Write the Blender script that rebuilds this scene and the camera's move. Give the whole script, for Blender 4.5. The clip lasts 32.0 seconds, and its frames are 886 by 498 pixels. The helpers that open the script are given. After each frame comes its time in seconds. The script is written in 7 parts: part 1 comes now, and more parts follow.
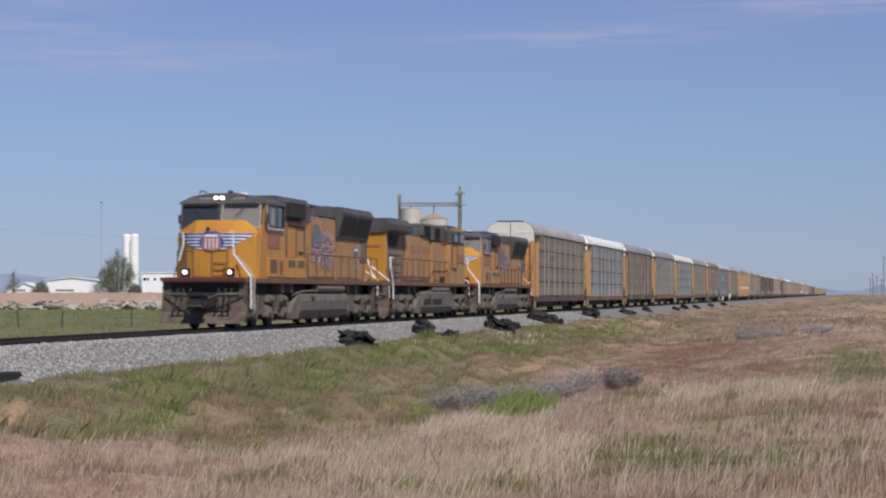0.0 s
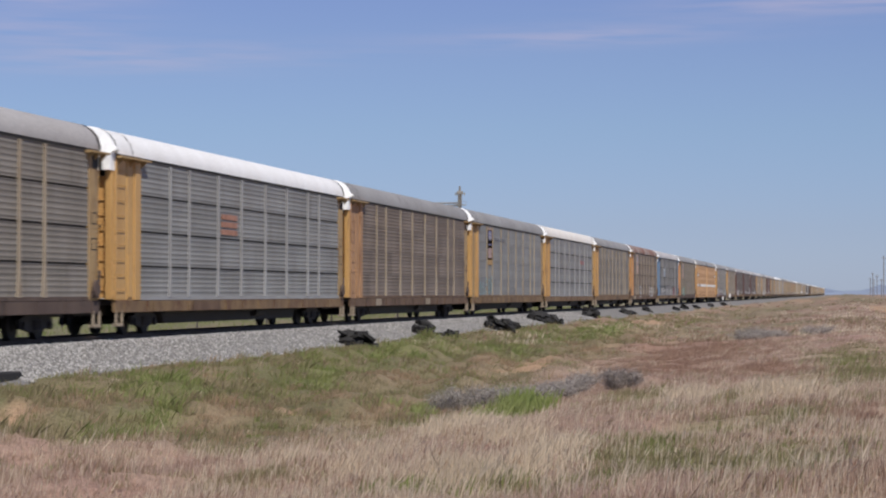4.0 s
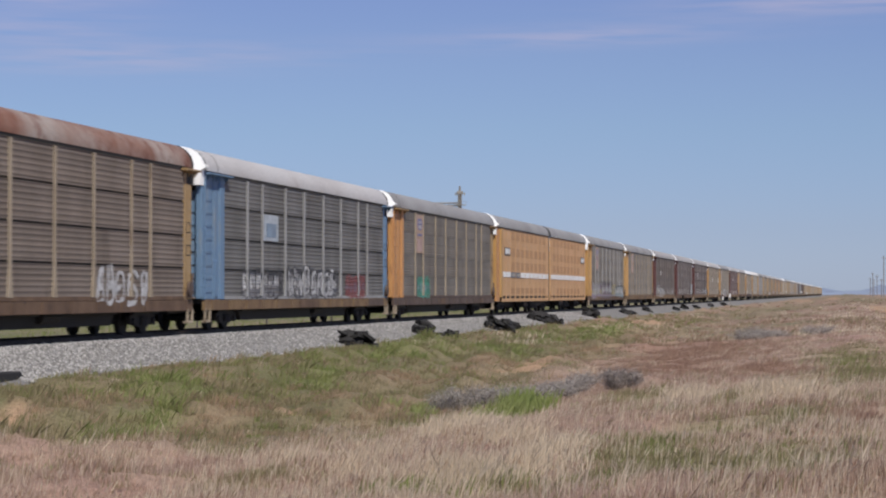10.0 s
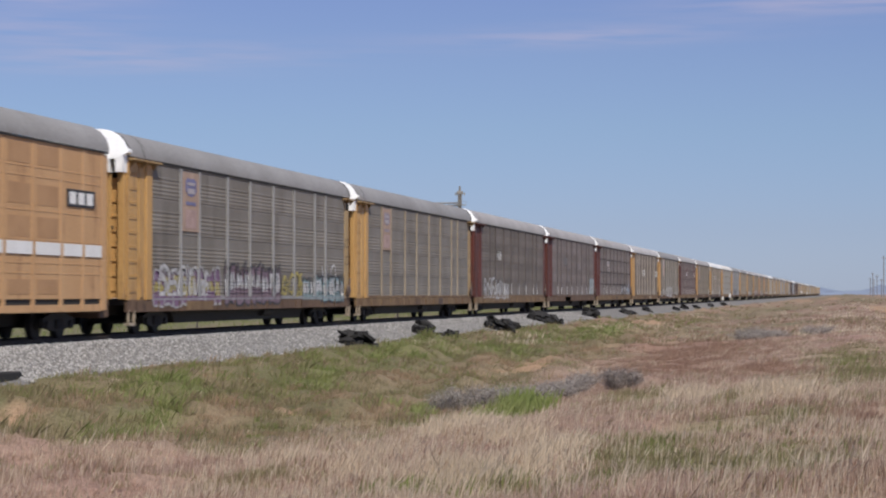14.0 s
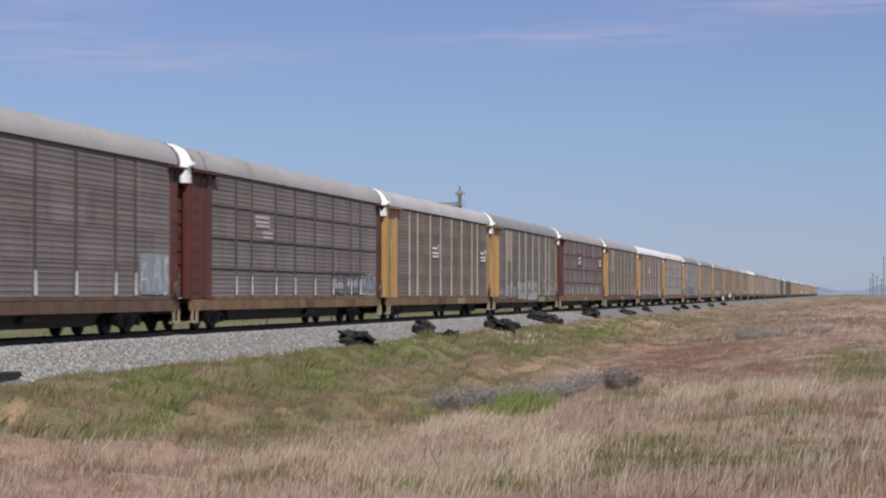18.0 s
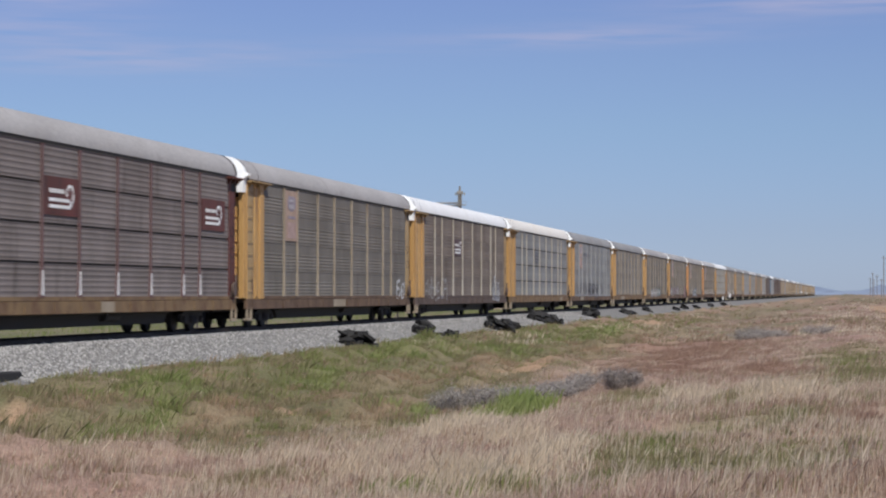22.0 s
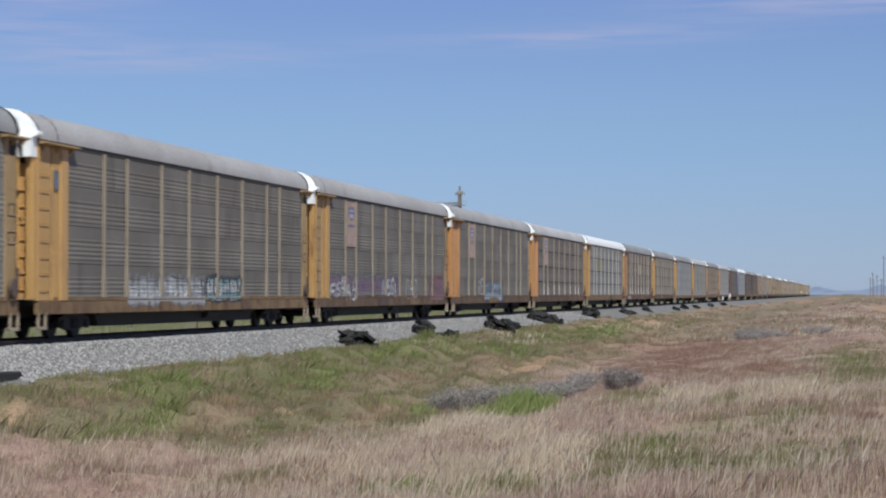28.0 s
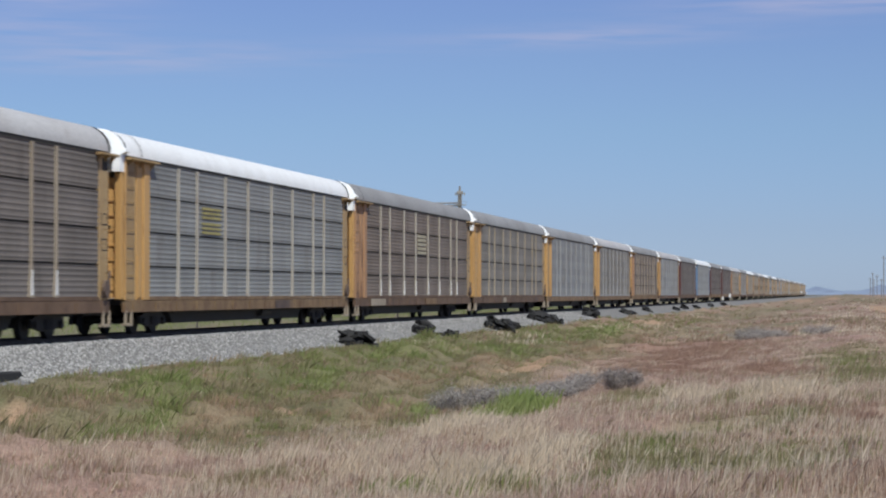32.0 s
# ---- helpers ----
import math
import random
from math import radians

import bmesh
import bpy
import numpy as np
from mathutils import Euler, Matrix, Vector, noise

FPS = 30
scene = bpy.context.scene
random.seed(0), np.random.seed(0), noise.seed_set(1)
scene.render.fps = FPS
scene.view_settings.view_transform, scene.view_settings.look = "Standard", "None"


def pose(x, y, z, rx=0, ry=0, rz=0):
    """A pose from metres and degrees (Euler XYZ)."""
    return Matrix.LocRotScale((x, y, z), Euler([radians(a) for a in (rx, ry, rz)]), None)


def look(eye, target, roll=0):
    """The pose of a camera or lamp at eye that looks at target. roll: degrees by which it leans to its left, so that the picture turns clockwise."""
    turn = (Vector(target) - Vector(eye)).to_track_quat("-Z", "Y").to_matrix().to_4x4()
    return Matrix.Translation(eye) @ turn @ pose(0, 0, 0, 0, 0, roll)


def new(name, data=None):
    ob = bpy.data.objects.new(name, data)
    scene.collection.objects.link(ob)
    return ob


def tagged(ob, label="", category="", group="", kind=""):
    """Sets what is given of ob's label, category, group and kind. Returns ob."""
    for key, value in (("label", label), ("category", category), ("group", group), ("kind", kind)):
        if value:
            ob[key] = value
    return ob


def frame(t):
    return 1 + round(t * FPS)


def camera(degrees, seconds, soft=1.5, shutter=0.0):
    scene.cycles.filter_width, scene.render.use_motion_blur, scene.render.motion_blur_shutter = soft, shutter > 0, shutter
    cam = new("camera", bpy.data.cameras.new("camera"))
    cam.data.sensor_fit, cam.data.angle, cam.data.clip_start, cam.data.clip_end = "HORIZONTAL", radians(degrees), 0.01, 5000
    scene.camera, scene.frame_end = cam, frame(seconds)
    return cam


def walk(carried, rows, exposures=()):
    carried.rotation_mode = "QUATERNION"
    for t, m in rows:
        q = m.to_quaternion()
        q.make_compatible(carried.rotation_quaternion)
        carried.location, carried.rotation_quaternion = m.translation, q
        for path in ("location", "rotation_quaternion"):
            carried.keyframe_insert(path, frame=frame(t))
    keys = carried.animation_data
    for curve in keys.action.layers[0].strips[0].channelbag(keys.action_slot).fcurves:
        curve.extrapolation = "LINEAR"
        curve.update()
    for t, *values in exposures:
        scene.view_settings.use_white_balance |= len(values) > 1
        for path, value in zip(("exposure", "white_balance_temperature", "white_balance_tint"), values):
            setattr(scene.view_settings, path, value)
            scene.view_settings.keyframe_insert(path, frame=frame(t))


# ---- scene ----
cam = camera(23.43, 32.0, soft=2.1, shutter=0.25)
EYE = Vector((0.0, -21.67, 1.12))
TURN, TILT = radians(10.78), radians(1.197)
AIM = Vector((math.cos(TURN) * math.cos(TILT), math.sin(TURN) * math.cos(TILT), math.sin(TILT)))
walk(cam, [(0.0, look(EYE, EYE + AIM)), (32.0, look(EYE, EYE + AIM))],
     exposures=[(0.0, -0.06, 6500, 10), (3.0, 0.0, 6550, 10), (13.0, 0.0, 6550, 10), (17.0, 0.01, 6600, 10), (19.0, 0.02, 6600, 10), (20.0, 0.02, 6500, 9), (22.0, 0.02, 6370, 8), (23.0, 0.02, 6280, 7), (29.0, 0.03, 6150, 4), (32.0, 0.03, 6150, 4)])

# ---- light ----
SUN_AZ, SUN_EL = radians(217), radians(52)
sun_way = Vector((math.cos(SUN_AZ) * math.cos(SUN_EL), math.sin(SUN_AZ) * math.cos(SUN_EL), math.sin(SUN_EL)))
sun = new("sun", bpy.data.lights.new("sun", "SUN"))
sun.data.energy, sun.data.angle, sun.data.color = 4.2, radians(0.53), (1.0, 0.95, 0.87)
sun.matrix_world = look((0, 0, 60), Vector((0, 0, 60)) - sun_way)


def make_world():
    w = bpy.data.worlds.new("sky")
    scene.world = w
    w.use_nodes = True
    nt = w.node_tree
    nt.nodes.clear()
    n = nt.nodes.new
    link = nt.links.new
    sky = n("ShaderNodeTexSky")
    sky.sky_type, sky.sun_disc = "NISHITA", False
    sky.sun_elevation, sky.sun_rotation = SUN_EL, radians(90) - SUN_AZ
    sky.air_density, sky.dust_density, sky.ozone_density, sky.altitude = 1.0, 0.3, 3.0, 900
    tint = n("ShaderNodeMix")
    tint.data_type, tint.blend_type = "RGBA", "MULTIPLY"
    tint.inputs["Factor"].default_value = 1.0
    tint.inputs["B"].default_value = (0.93, 0.86, 0.93, 1)
    link(sky.outputs[0], tint.inputs["A"])
    co = n("ShaderNodeTexCoord")
    sep = n("ShaderNodeSeparateXYZ")
    link(co.outputs["Generated"], sep.inputs[0])
    grade = n("ShaderNodeValToRGB")
    els = grade.color_ramp.elements
    els[0].position, els[0].color = 0.0, (0.5, 0.65, 1.0, 1)
    els[1].position, els[1].color = 1.0, (0.85, 0.85, 0.93, 1)
    for z, c in ((0.03, (0.545, 0.645, 0.9, 1)), (0.077, (0.65, 0.735, 0.88, 1)), (0.108, (0.715, 0.755, 0.895, 1)), (0.14, (0.75, 0.76, 0.93, 1))):
        k = els.new(z)
        k.color = c
    link(sep.outputs["Z"], grade.inputs[0])
    graded = n("ShaderNodeMix")
    graded.data_type, graded.blend_type = "RGBA", "MULTIPLY"
    graded.inputs["Factor"].default_value = 1.0
    link(tint.outputs["Result"], graded.inputs["A"])
    link(grade.outputs[0], graded.inputs["B"])

    def math_node(op, x, y=None, z=None):
        q = n("ShaderNodeMath")
        q.operation = op
        for i, v in enumerate((x, y, z)):
            if v is None:
                continue
            if isinstance(v, (int, float)):
                q.inputs[i].default_value = v
            else:
                link(v, q.inputs[i])
        return q.outputs[0]
    side = n("ShaderNodeVectorMath")
    side.operation = "DOT_PRODUCT"
    side.inputs[1].default_value = (math.sin(TURN), -math.cos(TURN), 0)
    link(co.outputs["Generated"], side.inputs[0])
    mp = n("ShaderNodeMapping")
    mp.inputs["Rotation"].default_value = (0, 0, -TURN)
    mp.inputs["Scale"].default_value = (8.0, 16.0, 230.0)
    link(co.outputs["Generated"], mp.inputs[0])
    nz = n("ShaderNodeTexNoise")
    nz.inputs["Scale"].default_value, nz.inputs["Detail"].default_value = 1.3, 6.0
    link(mp.outputs[0], nz.inputs["Vector"])
    wisp = n("ShaderNodeMapRange")
    wisp.inputs["From Min"].default_value, wisp.inputs["From Max"].default_value = 0.3, 0.62
    link(nz.outputs["Fac"], wisp.inputs["Value"])
    # thin high streaks of cirrus: bearing, half width, height, thickness, weight
    total = 0.0
    for at, half, up, thick, weight in ((0.065, 0.07, 0.1195, 0.0045, 0.42), (-0.14, 0.075, 0.109, 0.0065, 0.4), (0.18, 0.07, 0.134, 0.006, 0.5), (-0.18, 0.04, 0.1355, 0.004, 0.4), (-0.19, 0.05, 0.122, 0.008, 0.3),
                                         (-0.6, 0.3, 0.2, 0.02, 0.4), (0.7, 0.3, 0.17, 0.02, 0.4)):
        dx = math_node("DIVIDE", math_node("SUBTRACT", side.outputs["Value"], at), half)
        rise = math_node("MULTIPLY_ADD", side.outputs["Value"], 0.025, up - 0.025 * at)
        dz = math_node("DIVIDE", math_node("SUBTRACT", sep.outputs["Z"], rise), thick)
        r2 = math_node("ADD", math_node("MULTIPLY", dx, dx), math_node("MULTIPLY", dz, dz))
        g = math_node("MULTIPLY", math_node("EXPONENT", math_node("MULTIPLY", r2, -1.0)), weight)
        total = math_node("ADD", total, g)
    m1 = math_node("MULTIPLY", total, wisp.outputs[0])
    cl = n("ShaderNodeMix")
    cl.data_type = "RGBA"
    cl.inputs["B"].default_value = (4.9, 4.6, 6.2, 1)
    link(m1, cl.inputs["Factor"])
    link(graded.outputs["Result"], cl.inputs["A"])
    bg = n("ShaderNodeBackground")
    bg.inputs["Strength"].default_value = 0.1
    link(cl.outputs["Result"], bg.inputs["Color"])
    out = n("ShaderNodeOutputWorld")
    link(bg.outputs[0], out.inputs[0])


make_world()

# ---- materials ----
MATS = {}


def mat(name, a, b=None, rough=0.6, metal=0.0, scale=1.5, grain=30.0, bump=0.15, streak=1.0, dirt=None, dirt_at=0.6, spread=0.15, island=0.0, screen=False, leaf=0.0):
    """A painted, dusty or mineral surface: two tones in large patches, fine grain, optional stains that run down."""
    if name in MATS:
        return MATS[name]
    m = bpy.data.materials.new(name)
    m.use_nodes = True
    nt = m.node_tree
    n, link = nt.nodes.new, nt.links.new
    bs = nt.nodes["Principled BSDF"]
    bs.inputs["Metallic"].default_value = metal
    co, oi = n("ShaderNodeTexCoord"), n("ShaderNodeObjectInfo")
    add = n("ShaderNodeVectorMath")
    add.operation = "MULTIPLY_ADD"
    add.inputs[1].default_value = (1, 1, 1)
    sc = n("ShaderNodeVectorMath")
    sc.operation = "SCALE"
    sc.inputs[0].default_value = (37, 11, 53)
    link(oi.outputs["Random"], sc.inputs["Scale"])
    link(co.outputs["Object"], add.inputs[0])
    link(sc.outputs[0], add.inputs[2])
    mp = n("ShaderNodeMapping")
    mp.inputs["Scale"].default_value = (1, 1, streak)
    link(add.outputs[0], mp.inputs[0])
    big = n("ShaderNodeTexNoise")
    big.inputs["Scale"].default_value, big.inputs["Detail"].default_value = scale, 5
    link(mp.outputs[0], big.inputs["Vector"])
    fine = n("ShaderNodeTexNoise")
    fine.inputs["Scale"].default_value, fine.inputs["Detail"].default_value = grain, 3
    link(add.outputs[0], fine.inputs["Vector"])
    b = b or tuple(c * 0.75 for c in a)
    mx = n("ShaderNodeMix")
    mx.data_type = "RGBA"
    mx.inputs["A"].default_value, mx.inputs["B"].default_value = (*a, 1), (*b, 1)
    mr = n("ShaderNodeMapRange")
    mr.inputs["From Min"].default_value, mr.inputs["From Max"].default_value = 0.5 - spread, 0.5 + spread
    link(big.outputs["Fac"], mr.inputs["Value"])
    link(mr.outputs[0], mx.inputs["Factor"])
    col = mx.outputs["Result"]
    if dirt:
        dz = n("ShaderNodeTexNoise")
        dz.inputs["Scale"].default_value, dz.inputs["Detail"].default_value = scale * 2.3, 7
        dz.inputs["Roughness"].default_value = 0.65
        link(mp.outputs[0], dz.inputs["Vector"])
        dr = n("ShaderNodeMapRange")
        dr.inputs["From Min"].default_value, dr.inputs["From Max"].default_value = dirt_at - 0.06, dirt_at + 0.1
        link(dz.outputs["Fac"], dr.inputs["Value"])
        dm = n("ShaderNodeMix")
        dm.data_type = "RGBA"
        dm.inputs["B"].default_value = (*dirt, 1)
        link(dr.outputs[0], dm.inputs["Factor"])
        link(col, dm.inputs["A"])
        col = dm.outputs["Result"]
    if screen:
        # perforated strip of each deck: fine punched holes darken it
        zs = n("ShaderNodeSeparateXYZ")
        link(co.outputs["Object"], zs.inputs[0])
        fr = n("ShaderNodeMath")
        fr.operation = "MULTIPLY_ADD"
        fr.inputs[1].default_value, fr.inputs[2].default_value = 1 / 0.985, -0.98 / 0.985
        link(zs.outputs["Z"], fr.inputs[0])
        fc = n("ShaderNodeMath")
        fc.operation = "FRACT"
        link(fr.outputs[0], fc.inputs[0])
        band = n("ShaderNodeValToRGB")
        band.color_ramp.elements[0].position, band.color_ramp.elements[0].color = 0.0, (0.93, 0.93, 0.93, 1)
        band.color_ramp.elements[1].position, band.color_ramp.elements[1].color = 1.0, (1, 1, 1, 1)
        for p, v in ((0.5, 1.03), (0.56, 0.87), (0.95, 0.85), (0.985, 1.0)):
            e = band.color_ramp.elements.new(p)
            e.color = (v, v, v, 1)
        link(fc.outputs[0], band.inputs[0])
        bm_ = n("ShaderNodeMix")
        bm_.data_type, bm_.blend_type = "RGBA", "MULTIPLY"
        bm_.inputs["Factor"].default_value = 1.0
        link(col, bm_.inputs["A"])
        link(band.outputs[0], bm_.inputs["B"])
        col = bm_.outputs["Result"]
    gr = n("ShaderNodeMapRange")
    gr.inputs["To Min"].default_value, gr.inputs["To Max"].default_value = 0.72, 1.25
    link(fine.outputs["Fac"], gr.inputs["Value"])
    mul = n("ShaderNodeVectorMath")
    mul.operation = "SCALE"
    link(col, mul.inputs[0])
    link(gr.outputs[0], mul.inputs["Scale"])
    last = mul.outputs[0]
    if island:
        ge = n("ShaderNodeNewGeometry")
        ir = n("ShaderNodeMapRange")
        ir.inputs["To Min"].default_value, ir.inputs["To Max"].default_value = 1 - island, 1 + island
        link(ge.outputs["Random Per Island"], ir.inputs["Value"])
        m2 = n("ShaderNodeVectorMath")
        m2.operation = "SCALE"
        link(last, m2.inputs[0])
        link(ir.outputs[0], m2.inputs["Scale"])
        last = m2.outputs[0]
    link(last, bs.inputs["Base Color"])
    rr = n("ShaderNodeMapRange")
    rr.inputs["To Min"].default_value, rr.inputs["To Max"].default_value = max(0.05, rough - 0.12), min(1, rough + 0.12)
    link(big.outputs["Fac"], rr.inputs["Value"])
    link(rr.outputs[0], bs.inputs["Roughness"])
    if bump:
        bp = n("ShaderNodeBump")
        bp.inputs["Strength"].default_value, bp.inputs["Distance"].default_value = bump, 0.02
        link(fine.outputs["Fac"], bp.inputs["Height"])
        link(bp.outputs[0], bs.inputs["Normal"])
    if leaf:
        # thin blades let part of the light through
        tr, ms = n("ShaderNodeBsdfTranslucent"), n("ShaderNodeMixShader")
        ms.inputs[0].default_value = leaf
        link(last, tr.inputs["Color"])
        link(bs.outputs[0], ms.inputs[1])
        link(tr.outputs[0], ms.inputs[2])
        link(ms.outputs[0], nt.nodes["Material Output"].inputs["Surface"])
    MATS[name] = m
    return m


def glow(name, col, strength):
    m = bpy.data.materials.new(name)
    m.use_nodes = True
    bs = m.node_tree.nodes["Principled BSDF"]
    bs.inputs["Base Color"].default_value = (*col, 1)
    bs.inputs["Emission Color"].default_value = (*col, 1)
    bs.inputs["Emission Strength"].default_value = strength
    MATS[name] = m
    return m


def pane(name, col, rough=0.08):
    m = bpy.data.materials.new(name)
    m.use_nodes = True
    bs = m.node_tree.nodes["Principled BSDF"]
    bs.inputs["Base Color"].default_value = (*col, 1)
    bs.inputs["Roughness"].default_value = rough
    bs.inputs["Specular IOR Level"].default_value = 0.8
    MATS[name] = m
    return m


RUST = (0.122, 0.057, 0.0304)
ORANGE_END = mat("weathered_orange_paint", (0.6, 0.305, 0.115), (0.5, 0.25, 0.095), 0.55, 0, 0.8, 25, 0.08, 0.25, (0.25, 0.115, 0.055), 0.62)
YELLOW = mat("weathered_yellow_paint", (0.56, 0.335, 0.125), (0.475, 0.272, 0.095), 0.55, 0, 0.8, 25, 0.08, 0.25, (0.24, 0.135, 0.065), 0.62)
TAN = mat("rusty_tan_paint", (0.44, 0.25, 0.125), (0.355, 0.2, 0.108), 0.65, 0, 0.8, 25, 0.08, 0.25, RUST, 0.6)
OXIDE = mat("oxide_red_paint", (0.129, 0.0342, 0.0243), (0.0912, 0.0304, 0.0228), 0.6, 0, 0.9, 25, 0.08, 0.3, (0.0532, 0.0266, 0.0228), 0.6)
BLUE = mat("faded_blue_paint", (0.152, 0.251, 0.38), (0.122, 0.205, 0.319), 0.6, 0, 0.9, 25, 0.08, 0.3, (0.228, 0.266, 0.304), 0.6)
WHITE = mat("white_paint", (0.86, 0.855, 0.84), (0.8, 0.79, 0.77), 0.45, 0, 1.0, 20, 0.05, 0.4)
CAP_WHITE = mat("bright_white_cap", (0.95, 0.95, 0.94), (0.92, 0.92, 0.91), 0.5, 0, 1.0, 3, 0.02, 0.4)
CREAM = mat("cream_paint", (0.79, 0.755, 0.69), (0.73, 0.68, 0.61), 0.5, 0, 1.0, 20, 0.05, 0.4)
ROOF_GREY = mat("galvanised_roof", (0.304, 0.296, 0.289), (0.243, 0.236, 0.228), 0.6, 0.0, 0.25, 9, 0.05, 1, (0.19, 0.175, 0.16), 0.66)
ROOF_LIGHT = mat("bright_galvanised_roof", (0.5, 0.485, 0.475), (0.43, 0.41, 0.4), 0.55, 0.0, 0.25, 9, 0.05, 1, (0.33, 0.29, 0.27), 0.64)
ROOF_MID = mat("dusty_galvanised_roof", (0.4, 0.382, 0.372), (0.33, 0.312, 0.302), 0.6, 0.0, 0.25, 9, 0.05, 1, (0.25, 0.225, 0.205), 0.66)
ROOF_RUST = mat("rusted_roof", (0.319, 0.266, 0.236), (0.198, 0.0912, 0.0608), 0.75, 0, 0.5, 9, 0.1, 1, (0.152, 0.0608, 0.038), 0.56)
PAN_GREY = mat("galvanised_panel", (0.258, 0.232, 0.2), (0.208, 0.185, 0.156), 0.6, 0.0, 0.5, 14, 0.06, 0.15, (0.135, 0.112, 0.09), 0.64, screen=True)
PAN_LIGHT = mat("bright_galvanised_panel", (0.28, 0.278, 0.27), (0.235, 0.232, 0.222), 0.55, 0.0, 0.5, 14, 0.06, 0.15, (0.17, 0.155, 0.138), 0.64, screen=True)
PAN_BROWN = mat("dusty_brown_panel", (0.225, 0.182, 0.15), (0.175, 0.138, 0.112), 0.7, 0, 0.5, 14, 0.06, 0.15, (0.11, 0.08, 0.062), 0.63, screen=True)
PAN_SLATE = mat("slate_grey_panel", (0.18, 0.175, 0.168), (0.142, 0.136, 0.128), 0.65, 0.0, 0.5, 14, 0.06, 0.15, (0.09, 0.083, 0.076), 0.63, screen=True)
PAN_MAUVE = mat("mauve_grey_panel", (0.235, 0.2, 0.186), (0.185, 0.155, 0.142), 0.68, 0.0, 0.5, 14, 0.06, 0.15, (0.115, 0.09, 0.08), 0.63, screen=True)
PAN_TAUPE = mat("dusty_taupe_panel", (0.21, 0.187, 0.16), (0.165, 0.145, 0.122), 0.65, 0.0, 0.5, 14, 0.06, 0.15, (0.105, 0.085, 0.068), 0.63, screen=True)
PAN_DARK = mat("dark_sooty_panel", (0.205, 0.176, 0.155), (0.16, 0.136, 0.118), 0.7, 0, 0.5, 14, 0.06, 0.15, (0.092, 0.072, 0.06), 0.64, screen=True)
DARK = mat("black_grimy_steel", (0.0228, 0.0205, 0.019), (0.038, 0.0319, 0.0274), 0.75, 0, 2, 30, 0.2)
# near-black infill: shade in gaps and slots put into the colour
INNER = mat("dark_shade_infill", (0.0266, 0.0251, 0.0228), (0.038, 0.0342, 0.0304), 0.8, 0, 2, 30, 0.1)
POST_TAN = mat("tan_post_paint", (0.37, 0.305, 0.225), (0.31, 0.25, 0.18), 0.65, 0, 1, 20, 0.06, 0.3, (0.17, 0.11, 0.07), 0.64)
POST_CREAM = mat("cream_post_paint", (0.46, 0.42, 0.36), (0.4, 0.35, 0.28), 0.65, 0, 1, 20, 0.06, 0.3, (0.2, 0.13, 0.08), 0.65)
FADED = mat("faded_yellow_paint", (0.42, 0.29, 0.14), (0.34, 0.22, 0.1), 0.6, 0, 0.8, 25, 0.08, 0.25, (0.16, 0.09, 0.045), 0.58)
POST_GREY = mat("grey_post_paint", (0.342, 0.342, 0.342), (0.289, 0.281, 0.274), 0.6, 0, 1, 20, 0.06, 0.3)
POST_MAROON = mat("maroon_post_paint", (0.15, 0.082, 0.078), (0.12, 0.07, 0.066), 0.65, 0, 1, 20, 0.06, 0.3)
POST_DARK = mat("dark_post_paint", (0.076, 0.0646, 0.0608), (0.106, 0.0836, 0.076), 0.65, 0, 1, 20, 0.06, 0.3)
SILL_RUST = mat("rusty_sill", (0.165, 0.1, 0.06), (0.112, 0.067, 0.042), 0.75, 0, 1.2, 22, 0.1, 0.6, (0.076, 0.0456, 0.0304), 0.58)
SILL_YEL = mat("dirty_yellow_sill", (0.235, 0.152, 0.073), (0.165, 0.102, 0.055), 0.7, 0, 1.2, 22, 0.1, 0.6, RUST, 0.56)
SILL_BROWN = mat("brown_sill", (0.122, 0.0836, 0.0646), (0.0912, 0.0608, 0.0494), 0.75, 0, 1.2, 22, 0.1, 0.6, (0.0532, 0.038, 0.0304), 0.6)
PLATE = mat("pink_tan_plate", (0.44, 0.31, 0.235), (0.37, 0.26, 0.195), 0.6, 0, 2, 20, 0.03)
SHIELD = mat("blue_shield_paint", (0.0684, 0.076, 0.274), (0.0988, 0.106, 0.304), 0.5, 0, 3, 20, 0.02)
RED = mat("red_paint", (0.38, 0.0608, 0.038), (0.319, 0.0532, 0.038), 0.5, 0, 3, 20, 0.02)
ORANGE = mat("orange_car_paint", (0.6, 0.365, 0.185), (0.53, 0.312, 0.152), 0.6, 0, 0.6, 20, 0.06, 0.25, (0.31, 0.16, 0.07), 0.66)
BELLOWS = mat("sooty_brown_rubber", (0.105, 0.08, 0.065), (0.085, 0.064, 0.052), 0.8, 0, 2, 30, 0.1)
ORANGE_DK = mat("perforated_orange_screen", (0.47, 0.275, 0.14), (0.41, 0.235, 0.118), 0.7, 0, 1, 60, 0.2)
LOCO = mat("locomotive_yellow", (0.55, 0.256, 0.036), (0.48, 0.22, 0.036), 0.45, 0, 0.9, 20, 0.04, 0.3, (0.3, 0.16, 0.06), 0.62)
LOCO_DIRTY = mat("sooty_locomotive_yellow", (0.47, 0.252, 0.098), (0.38, 0.206, 0.094), 0.6, 0, 0.7, 20, 0.06, 0.3, (0.25, 0.155, 0.095), 0.6)
DUSTY_SIDE = mat("dusty_brown_hood_side", (0.25, 0.185, 0.13), (0.19, 0.145, 0.108), 0.75, 0, 0.9, 20, 0.06, 0.3, (0.12, 0.09, 0.07), 0.6)
